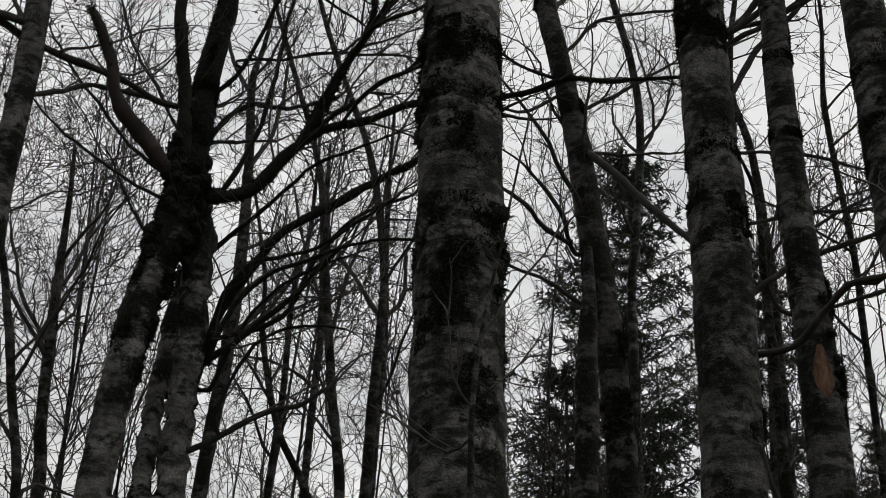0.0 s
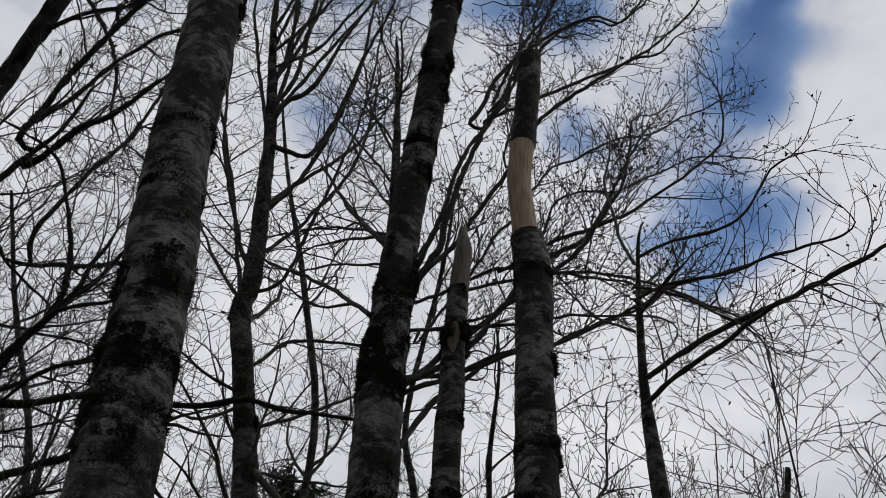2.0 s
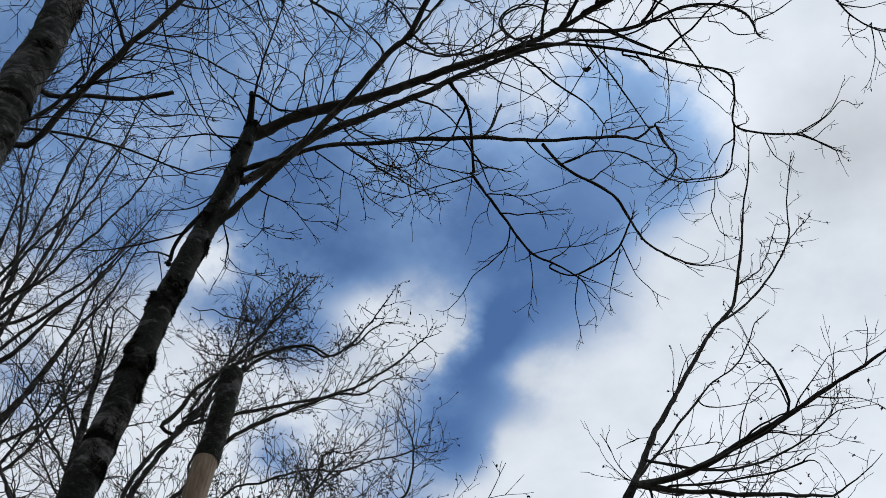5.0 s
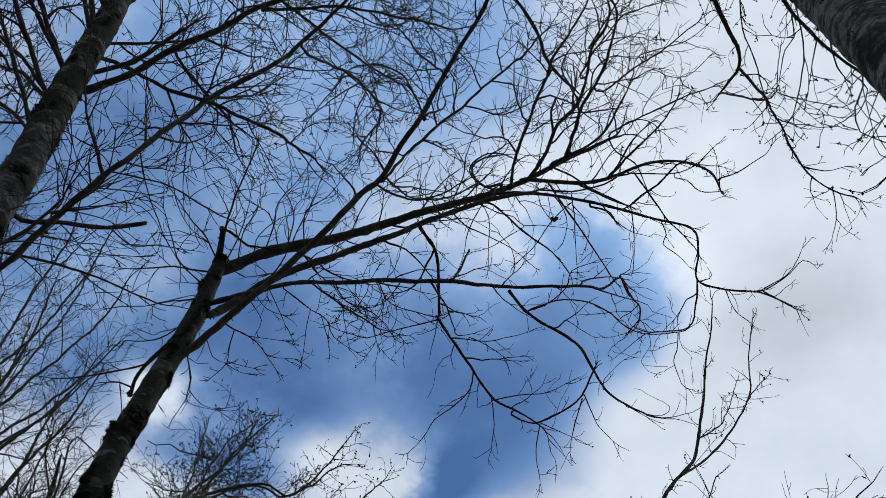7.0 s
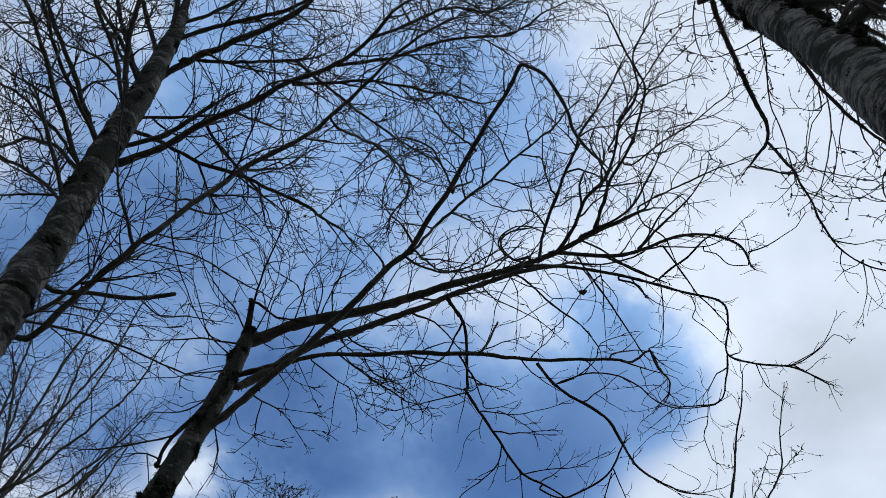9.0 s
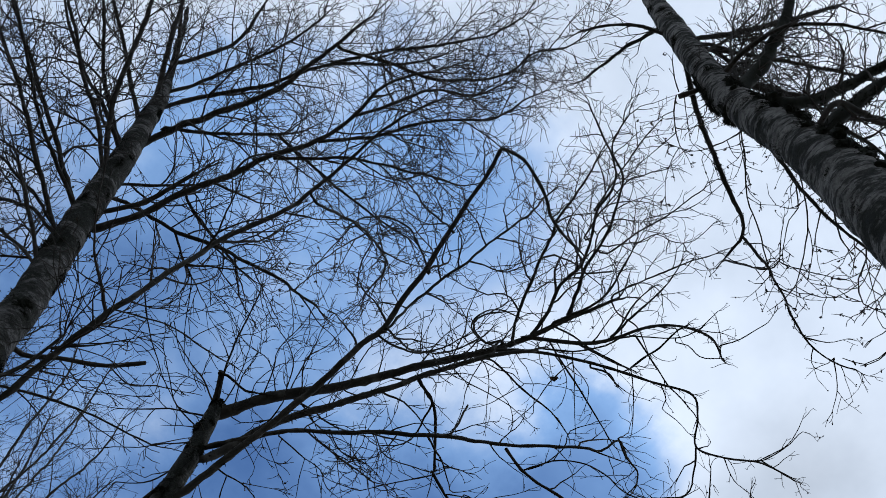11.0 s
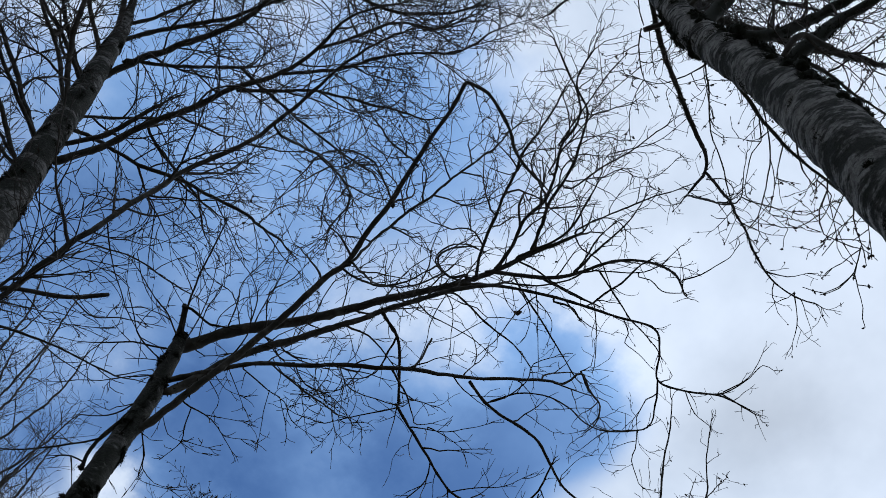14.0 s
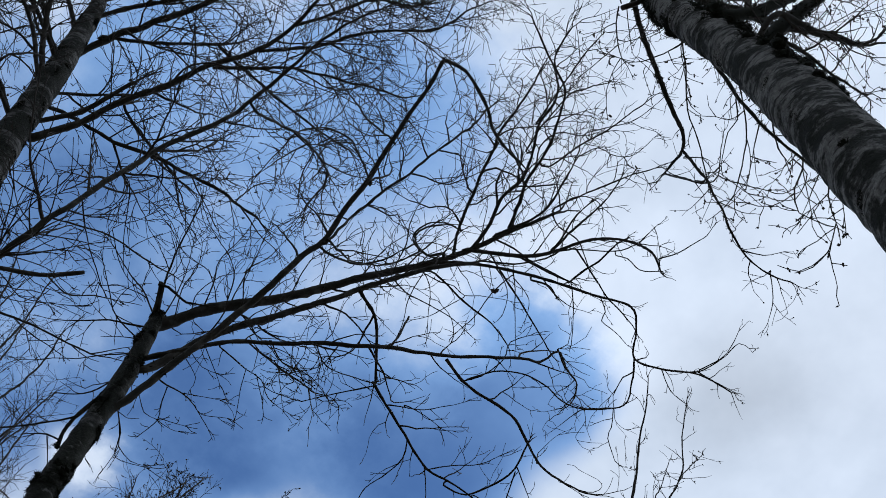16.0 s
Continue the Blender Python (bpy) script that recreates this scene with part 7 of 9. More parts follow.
alder_right = Tree("alder_tree", "thin dark alder with wide mossy side limbs", [(4.12, 4.36, 6.49, 0.0427), (4.18, 4.31, 7.30, 0.0446), (4.25, 4.24, 7.76, 0.0430), (4.33, 4.16, 8.19, 0.0380), (4.41, 4.07, 8.47, 0.0270), (4.43, 4.05, 8.54, 0.0200)], BARK_DARK, 17, moss=25, moss_to=0.7, sides=16, spread=0.8)
alder_right.limb((4.40, 4.08, 8.46, 0.0259), (4.68, 3.95, 8.62, 0.0244), (4.94, 3.69, 8.78, 0.0227), (5.18, 3.29, 8.94, 0.0190), (5.37, 3.00, 9.10, 0.0153), (5.57, 2.65, 9.26, 0.0096), twigs=6, cones=0.4)
alder_right.limb((4.42, 4.06, 8.47, 0.0203), (4.79, 4.04, 8.62, 0.0189), (5.30, 3.89, 8.77, 0.0174), (5.65, 3.78, 8.92, 0.0138), (6.05, 3.70, 9.07, 0.0101), twigs=6, cones=0.4)
alder_right.limb((4.34, 4.14, 8.15, 0.0198), (4.45, 4.08, 8.12, 0.0197), (4.78, 4.00, 8.10, 0.0180), (5.07, 3.96, 8.07, 0.0163), (5.33, 3.95, 8.05, 0.0127), twigs=6, cones=0.4)
alder_right.limb((4.29, 4.20, 8.00, 0.0142), (5.08, 3.98, 8.06, 0.0145), (5.25, 3.71, 8.13, 0.0126), (5.55, 3.49, 8.20, 0.0090), twigs=6, cones=0.4)
alder_right.limb((4.71, 3.92, 8.63, 0.0112), (5.11, 3.31, 8.84, 0.0112), (4.96, 3.12, 9.04, 0.0094), (4.96, 3.16, 9.25, 0.0057), twigs=5)
alder_right.limb((4.48, 3.99, 8.68, 0.0113), (5.16, 3.82, 8.88, 0.0097), (5.51, 3.44, 9.08, 0.0078), (5.68, 3.28, 9.28, 0.0060), twigs=7)
alder_right.limb((4.43, 4.10, 8.50, 0.0222), (4.55, 4.04, 8.83, 0.0213), (4.64, 3.99, 9.10, 0.0204), (4.74, 3.93, 9.36, 0.0195), (4.87, 3.84, 9.68, 0.0183), (4.99, 3.73, 10.01, 0.0169), (5.14, 3.61, 10.34, 0.0154), (5.27, 3.52, 10.59, 0.0143), (5.31, 3.40, 10.88, 0.0128), (5.32, 3.25, 11.29, 0.0107), (5.31, 3.09, 11.69, 0.0084), (5.31, 2.96, 11.98, 0.0068), (5.27, 2.82, 12.30, 0.0048), wiggle=0.015, twigs=5, reach=0.35, depth=2, cones=0.3, start=0.2)
alder_right.limb((4.42, 4.05, 8.50, 0.0111), (4.55, 3.97, 8.75, 0.0102), (4.70, 3.87, 9.04, 0.0092), (4.83, 3.77, 9.28, 0.0082), (4.95, 3.67, 9.51, 0.0073), (5.16, 3.55, 9.80, 0.0061), (5.24, 3.44, 10.01, 0.0051), (5.27, 3.34, 10.20, 0.0042), wiggle=0.015, twigs=5, reach=0.35, depth=2, cones=0.3)
alder_right.limb((5.17, 3.58, 10.40, 0.0108), (5.35, 3.50, 10.63, 0.0102), (5.55, 3.35, 10.96, 0.0092), (5.68, 3.17, 11.30, 0.0082), (5.73, 3.05, 11.53, 0.0074), (5.69, 2.94, 11.81, 0.0064), (5.65, 2.72, 12.24, 0.0048), wiggle=0.015, twigs=5, reach=0.35, depth=2, cones=0.3)
alder_right.limb((5.31, 3.41, 10.85, 0.0079), (5.70, 3.44, 11.44, 0.0068), (6.05, 3.44, 12.20, 0.0053), (6.27, 3.42, 12.79, 0.0040), wiggle=0.015, twigs=5, reach=0.35, depth=2, cones=0.3)
alder_right.limb((5.68, 3.17, 11.30, 0.0069), (6.42, 3.31, 12.70, 0.0051), (6.80, 3.35, 13.33, 0.0041), wiggle=0.015, twigs=5, reach=0.35, depth=2, cones=0.3)
alder_right.limb((4.86, 3.85, 9.65, 0.0052), (4.84, 3.86, 9.66, 0.0049), (4.83, 3.71, 9.82, 0.0029), (4.86, 3.68, 9.86, 0.0025), wiggle=0.015, twigs=6, reach=0.3, depth=2)
alder_right.limb((4.74, 3.93, 9.36, 0.0047), (4.73, 3.92, 9.37, 0.0044), (4.89, 4.23, 9.49, 0.0032), (4.86, 4.37, 9.57, 0.0025), wiggle=0.015, twigs=6, reach=0.3, depth=2)
alder_right.limb((4.87, 3.74, 9.36, 0.0054), (4.91, 3.74, 9.33, 0.0051), (5.09, 3.71, 9.41, 0.0041), (5.30, 3.63, 9.53, 0.0024), wiggle=0.015, twigs=6, reach=0.3, depth=2)
alder_right.limb((4.55, 3.97, 8.75, 0.0049), (4.69, 3.88, 8.84, 0.0037), (4.89, 3.80, 8.94, 0.0023), wiggle=0.015, twigs=6, reach=0.3, depth=2)
alder_right.limb((4.45, 4.09, 8.56, 0.0044), (4.46, 4.10, 8.55, 0.0041), (4.36, 4.12, 8.65, 0.0031), (4.28, 4.10, 8.73, 0.0023), wiggle=0.015, twigs=6, reach=0.3, depth=2)
alder_right.limb((4.70, 4.04, 8.59, 0.0098), (4.70, 4.02, 8.60, 0.0094), (4.87, 3.84, 8.57, 0.0088), (5.02, 3.67, 8.55, 0.0082), (5.14, 3.49, 8.52, 0.0077), (5.21, 3.31, 8.50, 0.0073), wiggle=0.015, twigs=6, reach=0.4, depth=2)
alder_right.limb((4.50, 4.03, 8.52, 0.0097), (4.51, 4.04, 8.51, 0.0092), (4.61, 4.11, 8.47, 0.0080), (4.66, 4.22, 8.43, 0.0068), (4.77, 4.24, 8.40, 0.0056), wiggle=0.015, twigs=6, reach=0.4, depth=2)
alder_right.limb((5.01, 3.97, 8.69, 0.0076), (5.21, 4.05, 8.65, 0.0069), (5.31, 4.25, 8.61, 0.0062), (5.26, 4.33, 8.59, 0.0058), wiggle=0.015, twigs=6, reach=0.4, depth=2)
alder_right.limb((5.19, 3.92, 8.74, 0.0081), (5.17, 3.92, 8.75, 0.0077), (5.41, 4.00, 8.72, 0.0066), (5.64, 4.20, 8.69, 0.0054), (5.94, 4.29, 8.64, 0.0040), wiggle=0.015, twigs=6, reach=0.4, depth=2)
alder_right.limb((5.13, 3.90, 8.08, 0.0067), (5.07, 3.89, 8.14, 0.0063), (4.85, 3.68, 8.09, 0.0047), (4.75, 3.48, 8.04, 0.0035), wiggle=0.015, twigs=6, reach=0.4, depth=2)
alder_right.limb((4.82, 4.05, 8.04, 0.0066), (4.84, 4.15, 7.96, 0.0063), (4.64, 3.95, 7.92, 0.0047), (4.45, 3.86, 7.87, 0.0035), wiggle=0.015, twigs=6, reach=0.4, depth=2)
alder_right.done()

alder_overhead = Tree("alder_tree", "stout grey alder rising beside the viewer with heavy mossy limbs", [(3.00, 0.13, 8.73, 0.1840), (3.00, 0.17, 9.87, 0.1584), (2.99, 0.25, 10.93, 0.1402), (2.98, 0.32, 11.97, 0.1309), (2.98, 0.31, 13.05, 0.1198), (2.99, 0.26, 15.03, 0.1224), (2.99, 0.21, 16.73, 0.1059), (3.00, 0.12, 18.73, 0.0771)], BARK_RIDGED, 18, moss=160, twig=1.32, moss_size=1.3, fuzz=26)
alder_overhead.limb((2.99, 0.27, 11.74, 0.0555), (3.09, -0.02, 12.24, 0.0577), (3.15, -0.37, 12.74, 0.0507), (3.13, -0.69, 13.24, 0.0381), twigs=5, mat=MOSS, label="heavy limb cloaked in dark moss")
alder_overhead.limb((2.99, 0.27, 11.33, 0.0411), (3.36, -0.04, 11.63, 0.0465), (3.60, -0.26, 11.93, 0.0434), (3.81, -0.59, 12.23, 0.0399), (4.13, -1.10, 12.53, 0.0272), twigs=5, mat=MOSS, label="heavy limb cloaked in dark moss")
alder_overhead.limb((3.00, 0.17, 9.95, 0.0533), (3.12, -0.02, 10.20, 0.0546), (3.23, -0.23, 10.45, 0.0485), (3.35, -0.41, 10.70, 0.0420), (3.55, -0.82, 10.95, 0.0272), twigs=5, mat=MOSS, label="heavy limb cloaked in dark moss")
alder_overhead.limb((3.00, 0.06, 9.99, 0.0213), (3.05, -0.16, 10.19, 0.0235), (3.40, -0.24, 10.39, 0.0223), (3.77, -0.39, 10.59, 0.0152), twigs=5)
alder_overhead.limb((2.99, 0.28, 12.90, 0.0331), (3.37, 0.15, 13.10, 0.0338), (3.72, 0.03, 13.30, 0.0295), (4.16, -0.15, 13.50, 0.0201), twigs=5)
alder_overhead.limb((2.99, 0.26, 14.35, 0.0265), (3.45, -0.15, 14.68, 0.0271), (3.76, -0.48, 15.01, 0.0249), (4.17, -0.97, 15.35, 0.0170), twigs=7, cones=0.6)
alder_overhead.limb((2.99, 0.22, 13.73, 0.0177), (3.73, -0.19, 14.00, 0.0181), (4.29, -0.45, 14.27, 0.0159), (4.87, -0.73, 14.53, 0.0108), twigs=8, cones=0.6)
alder_overhead.limb((2.97, 0.39, 12.56, 0.0230), (2.93, 0.50, 12.61, 0.0232), (2.88, 0.60, 12.66, 0.0210), twigs=0, mat=RED_LIMB, label="short reddish cut stub")
alder_overhead.limb((2.98, 0.31, 14.42, 0.0266), (3.21, 0.43, 14.52, 0.0270), (3.57, 0.66, 14.62, 0.0275), (4.04, 0.89, 14.72, 0.0252), (4.54, 1.11, 14.82, 0.0228), (4.83, 1.22, 14.92, 0.0202), (5.02, 1.38, 15.02, 0.0176), (5.07, 1.55, 15.12, 0.0148), (5.12, 1.71, 15.22, 0.0119), twigs=3, wiggle=0.01, cones=0.8, reach=0.35, depth=2)
alder_overhead.limb((5.02, 1.38, 15.02, 0.0146), (5.13, 1.38, 14.77, 0.0144), (5.27, 1.40, 14.51, 0.0142), (5.41, 1.46, 14.26, 0.0112), (5.68, 1.58, 14.00, 0.0111), (5.93, 1.62, 13.75, 0.0082), (6.22, 1.47, 13.49, 0.0067), twigs=7, wiggle=0.02, reach=0.5, cones=0.7, depth=2)
alder_overhead.limb((5.12, 1.71, 15.22, 0.0119), (5.01, 1.54, 14.50, 0.0113), (4.93, 1.35, 13.79, 0.0080), twigs=4, reach=0.4, depth=2)
alder_overhead.limb((2.98, 0.34, 10.60, 0.0153), (3.19, 0.37, 10.68, 0.0155), (3.53, 0.44, 10.76, 0.0138), (3.86, 0.46, 10.84, 0.0120), (4.30, 0.43, 10.92, 0.0102), (4.61, 0.41, 11.00, 0.0062), twigs=5, cones=0.6, reach=0.6)
alder_overhead.limb((2.98, 0.32, 11.42, 0.0188), (3.33, 0.02, 11.69, 0.0171), (3.78, -0.18, 11.96, 0.0132), (4.29, -0.41, 12.22, 0.0091), twigs=8, reach=0.6, cones=0.8)
alder_overhead.limb((2.99, 0.27, 10.38, 0.0169), (3.28, -0.05, 10.58, 0.0153), (3.74, -0.11, 10.78, 0.0118), (4.22, -0.18, 10.98, 0.0081), twigs=8, reach=0.6, cones=0.8)
alder_overhead.limb((2.98, 0.30, 11.77, 0.0086), (3.27, 0.50, 11.72, 0.0065), (3.59, 0.78, 11.67, 0.0066), (3.86, 0.95, 11.62, 0.0055), (4.13, 1.13, 11.57, 0.0044), twigs=9, reach=0.35, depth=2, cones=0.9)
alder_overhead.limb((2.99, 0.20, 9.20, 0.0049), (3.16, 0.36, 9.13, 0.0049), (3.22, 0.42, 9.07, 0.0049), (3.26, 0.43, 9.00, 0.0033), twigs=3, reach=0.2, depth=1, cones=0.9)
alder_overhead.limb((3.00, 0.16, 8.64, 0.0061), (3.20, 0.37, 8.59, 0.0046), (3.23, 0.49, 8.54, 0.0046), (3.33, 0.56, 8.49, 0.0039), (3.43, 0.53, 8.44, 0.0031), twigs=9, reach=0.35, depth=2, cones=0.9)
alder_overhead.limb((2.99, 0.17, 8.10, 0.0057), (3.16, 0.36, 8.04, 0.0043), (3.26, 0.44, 7.97, 0.0036), (3.32, 0.56, 7.90, 0.0029), twigs=9, reach=0.35, depth=2, cones=0.9)
alder_overhead.limb((2.99, 0.24, 10.07, 0.0073), (3.18, 0.36, 10.04, 0.0055), (3.39, 0.52, 10.02, 0.0055), (3.53, 0.70, 9.99, 0.0046), (3.62, 0.87, 9.97, 0.0037), twigs=9, reach=0.35, depth=2, cones=0.9)
alder_overhead.limb((2.98, 0.34, 14.84, 0.0192), (2.67, 0.51, 15.14, 0.0168), (2.37, 0.89, 15.44, 0.0115), twigs=6, cones=0.6, reach=0.4, depth=2)
alder_overhead.limb((2.98, 0.30, 15.39, 0.0200), (2.91, 0.83, 15.79, 0.0178), (2.91, 1.32, 16.19, 0.0123), twigs=6, cones=0.6, reach=0.4, depth=2)
alder_overhead.burl(12.03, 352, 0.16)
alder_overhead.burl(12.64, 353, 0.12)
alder_overhead.burl(11.42, 353, 0.12)
alder_overhead.burl(10.29, 177, 0.19)
alder_overhead.burl(9.25, 177, 0.19)
alder_overhead.burl(8.70, 170, 0.20)
alder_overhead.burl(9.75, 184, 0.15)
alder_overhead.burl(10.75, 180, 0.15)
alder_overhead.burl(11.80, 186, 0.15)
alder_overhead.field(8.10, 12.20, 178, 42, 5200, 1.3)
alder_overhead.field(10.90, 12.90, 350, 50, 2200, 1.3)
alder_overhead.burl(11.14, 175, 0.16)
alder_overhead.wild(10, 12, 15.5, 1.8, 0.5, facing=-0.9, spread=0.7, twigs=7, reach=0.7, depth=3)
alder_overhead.limb((5.10, 1.69, 15.13, 0.0096), (5.26, 1.60, 15.07, 0.0085), (5.45, 1.46, 15.00, 0.0074), (5.47, 1.32, 14.96, 0.0066), (5.30, 1.13, 14.90, 0.0055), (5.12, 0.94, 14.83, 0.0044), wiggle=0.015, twigs=6, reach=0.3, depth=2, cones=0.9)
alder_overhead.limb((5.77, 1.59, 13.91, 0.0076), (5.78, 1.61, 13.90, 0.0072), (5.91, 1.49, 13.76, 0.0051), (5.97, 1.33, 13.63, 0.0032), wiggle=0.015, twigs=6, reach=0.3, depth=2, cones=0.9)
alder_overhead.limb((6.04, 1.56, 13.65, 0.0074), (6.03, 1.56, 13.66, 0.0071), (6.18, 1.71, 13.52, 0.0052), (6.27, 1.91, 13.38, 0.0033), wiggle=0.015, twigs=6, reach=0.3, depth=2, cones=0.9)
alder_overhead.limb((5.47, 1.32, 14.96, 0.0066), (5.60, 1.28, 14.91, 0.0076), (5.85, 1.11, 14.79, 0.0060), (6.02, 0.99, 14.70, 0.0048), (6.07, 0.74, 14.61, 0.0035), wiggle=0.015, twigs=6, reach=0.3, depth=2, cones=0.9)
alder_overhead.limb((5.06, 1.38, 14.94, 0.0080), (5.05, 1.42, 14.93, 0.0076), (5.14, 1.27, 14.76, 0.0055), (5.25, 1.29, 14.63, 0.0040), wiggle=0.015, twigs=6, reach=0.3, depth=2, cones=0.9)
alder_overhead.limb((4.14, 0.44, 10.89, 0.0064), (4.14, 0.49, 10.89, 0.0061), (4.26, 0.50, 10.80, 0.0051), (4.29, 0.68, 10.69, 0.0037), (4.12, 0.77, 10.59, 0.0026), wiggle=0.015, twigs=6, reach=0.35, depth=2, cones=0.9)
alder_overhead.limb((3.47, 0.43, 10.75, 0.0062), (3.45, 0.44, 10.75, 0.0059), (3.53, 0.53, 10.66, 0.0049), (3.52, 0.63, 10.60, 0.0042), (3.60, 0.82, 10.45, 0.0026), wiggle=0.015, twigs=6, reach=0.35, depth=2, cones=0.9)
alder_overhead.limb((4.39, 0.42, 10.94, 0.0052), (4.40, 0.46, 10.94, 0.0049), (4.41, 0.65, 10.75, 0.0033), (4.42, 0.76, 10.64, 0.0024), wiggle=0.015, twigs=6, reach=0.35, depth=2, cones=0.9)
alder_overhead.limb((2.99, 0.26, 11.02, 0.0063), (2.96, 0.45, 11.03, 0.0060), (2.85, 0.59, 10.91, 0.0047), (2.74, 0.71, 10.81, 0.0035), (2.59, 0.77, 10.72, 0.0025), wiggle=0.015, twigs=6, reach=0.35, depth=2, cones=0.9)
alder_overhead.limb((2.86, 0.60, 12.66, 0.0070), (2.94, 0.72, 12.65, 0.0060), (3.06, 0.83, 12.63, 0.0049), (3.16, 0.89, 12.62, 0.0040), (3.24, 0.91, 12.61, 0.0034), (3.32, 0.94, 12.60, 0.0028), wiggle=0.012, twigs=5, reach=0.14, depth=1, cones=0.7)
alder_overhead.limb((2.86, 0.57, 12.66, 0.0061), (2.75, 0.51, 12.63, 0.0054), (2.63, 0.42, 12.60, 0.0046), wiggle=0.012, twigs=5, reach=0.14, depth=1, cones=0.7)
alder_overhead.limb((2.94, 0.71, 12.66, 0.0047), (2.90, 0.78, 12.64, 0.0039), (2.87, 0.86, 12.61, 0.0032), (2.85, 0.89, 12.60, 0.0028), wiggle=0.012, twigs=5, reach=0.14, depth=1, cones=0.7)
alder_overhead.limb((3.06, 0.83, 12.63, 0.0049), (3.07, 0.84, 12.63, 0.0052), (3.05, 0.99, 12.61, 0.0043), (3.02, 1.13, 12.58, 0.0034), (3.00, 1.22, 12.57, 0.0028), wiggle=0.012, twigs=5, reach=0.14, depth=1, cones=0.7)
alder_overhead.limb((3.04, 0.81, 12.66, 0.0047), (3.11, 0.77, 12.65, 0.0042), (3.17, 0.66, 12.62, 0.0035), (3.22, 0.55, 12.60, 0.0028), wiggle=0.012, twigs=5, reach=0.14, depth=1, cones=0.7)
alder_overhead.limb((2.91, 0.56, 12.66, 0.0047), (3.01, 0.65, 12.65, 0.0042), (3.09, 0.71, 12.64, 0.0039), (3.20, 0.80, 12.63, 0.0035), (3.26, 0.81, 12.62, 0.0033), (3.37, 0.81, 12.61, 0.0029), (3.48, 0.82, 12.60, 0.0026), wiggle=0.012, twigs=5, reach=0.14, depth=1, cones=0.7)
alder_overhead.limb((3.37, 0.81, 12.61, 0.0036), (3.38, 0.86, 12.59, 0.0033), (3.50, 0.93, 12.55, 0.0026), wiggle=0.012, twigs=5, reach=0.14, depth=1, cones=0.7)
alder_overhead.limb((3.26, 0.81, 12.62, 0.0033), (3.27, 0.80, 12.62, 0.0038), (3.39, 0.76, 12.60, 0.0033), (3.46, 0.67, 12.58, 0.0029), (3.51, 0.58, 12.56, 0.0026), wiggle=0.012, twigs=5, reach=0.14, depth=1, cones=0.7)
alder_overhead.limb((2.63, 0.76, 10.74, 0.0035), (2.64, 0.85, 10.71, 0.0031), (2.69, 0.98, 10.67, 0.0026), (2.76, 1.06, 10.64, 0.0021), wiggle=0.012, twigs=5, reach=0.14, depth=1, cones=0.7)
alder_overhead.dead_leaf(2.85, 0.89, 12.60, 0.060, 42)
alder_overhead.dead_leaf(3.17, 0.66, 12.62, 0.060, 43)
alder_overhead.dead_leaf(3.17, 0.66, 12.62, 0.050, 44)
alder_overhead.dead_leaf(3.46, 0.67, 12.58, 0.050, 45)
alder_overhead.dead_leaf(3.41, 0.88, 12.58, 0.045, 46)
alder_overhead.done()

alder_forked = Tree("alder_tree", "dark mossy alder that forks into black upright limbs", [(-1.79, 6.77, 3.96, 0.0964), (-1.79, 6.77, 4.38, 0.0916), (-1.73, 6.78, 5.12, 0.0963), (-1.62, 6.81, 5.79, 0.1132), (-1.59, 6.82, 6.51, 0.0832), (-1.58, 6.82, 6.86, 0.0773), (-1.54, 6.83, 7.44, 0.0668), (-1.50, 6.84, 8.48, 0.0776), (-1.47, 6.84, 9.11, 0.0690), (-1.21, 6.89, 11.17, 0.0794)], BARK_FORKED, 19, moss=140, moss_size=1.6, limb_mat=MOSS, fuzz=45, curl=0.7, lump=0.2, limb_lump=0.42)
alder_forked.limb((-1.58, 6.83, 3.97, 0.0585), (-1.42, 6.86, 3.96, 0.0858), (-1.45, 6.90, 4.30, 0.0852), (-1.45, 6.94, 4.83, 0.0792), (-1.49, 6.97, 5.39, 0.0826), (-1.52, 7.01, 5.72, 0.0915), (-1.60, 7.03, 6.10, 0.0940), twigs=1, under=alder_forked.trunk, mat=BARK_FORKED)
alder_forked.limb((-1.79, 6.77, 3.93, 0.0616), (-1.58, 6.82, 3.94, 0.0587), (-1.61, 6.98, 4.46, 0.0559), (-1.62, 7.15, 4.96, 0.0557), (-1.63, 7.32, 5.66, 0.0593), twigs=1, under=alder_forked.trunk, mat=BARK_FORKED)
alder_forked.limb((-1.59, 6.82, 5.96, 0.0438), (-1.65, 6.73, 6.22, 0.0425), (-1.69, 6.64, 6.58, 0.0396), (-1.76, 6.54, 7.17, 0.0371), (-1.89, 6.43, 8.03, 0.0295), twigs=3)
alder_forked.limb((-1.69, 6.79, 6.02, 0.0574), (-1.73, 6.68, 6.02, 0.0534), (-1.86, 6.54, 6.15, 0.0497), (-2.00, 6.39, 6.28, 0.0428), (-2.06, 6.27, 6.51, 0.0363), (-2.17, 6.13, 6.73, 0.0214), twigs=2, label='reddish bare limb', mat=RED_LIMB)
alder_forked.limb((-1.62, 6.81, 5.91, 0.0465), (-1.43, 6.85, 5.91, 0.0443), (-1.23, 6.80, 5.93, 0.0385), (-1.04, 6.74, 6.14, 0.0333), (-0.82, 6.68, 6.32, 0.0265), (-0.55, 6.62, 6.36, 0.0222), (-0.27, 6.54, 6.45, 0.0208), (0.22, 6.46, 6.48, 0.0179), (0.48, 6.35, 6.48, 0.0177), (0.63, 6.25, 6.47, 0.0162), (0.85, 6.13, 6.37, 0.0132), (1.20, 5.98, 6.31, 0.0103), twigs=5, wiggle=0.02)
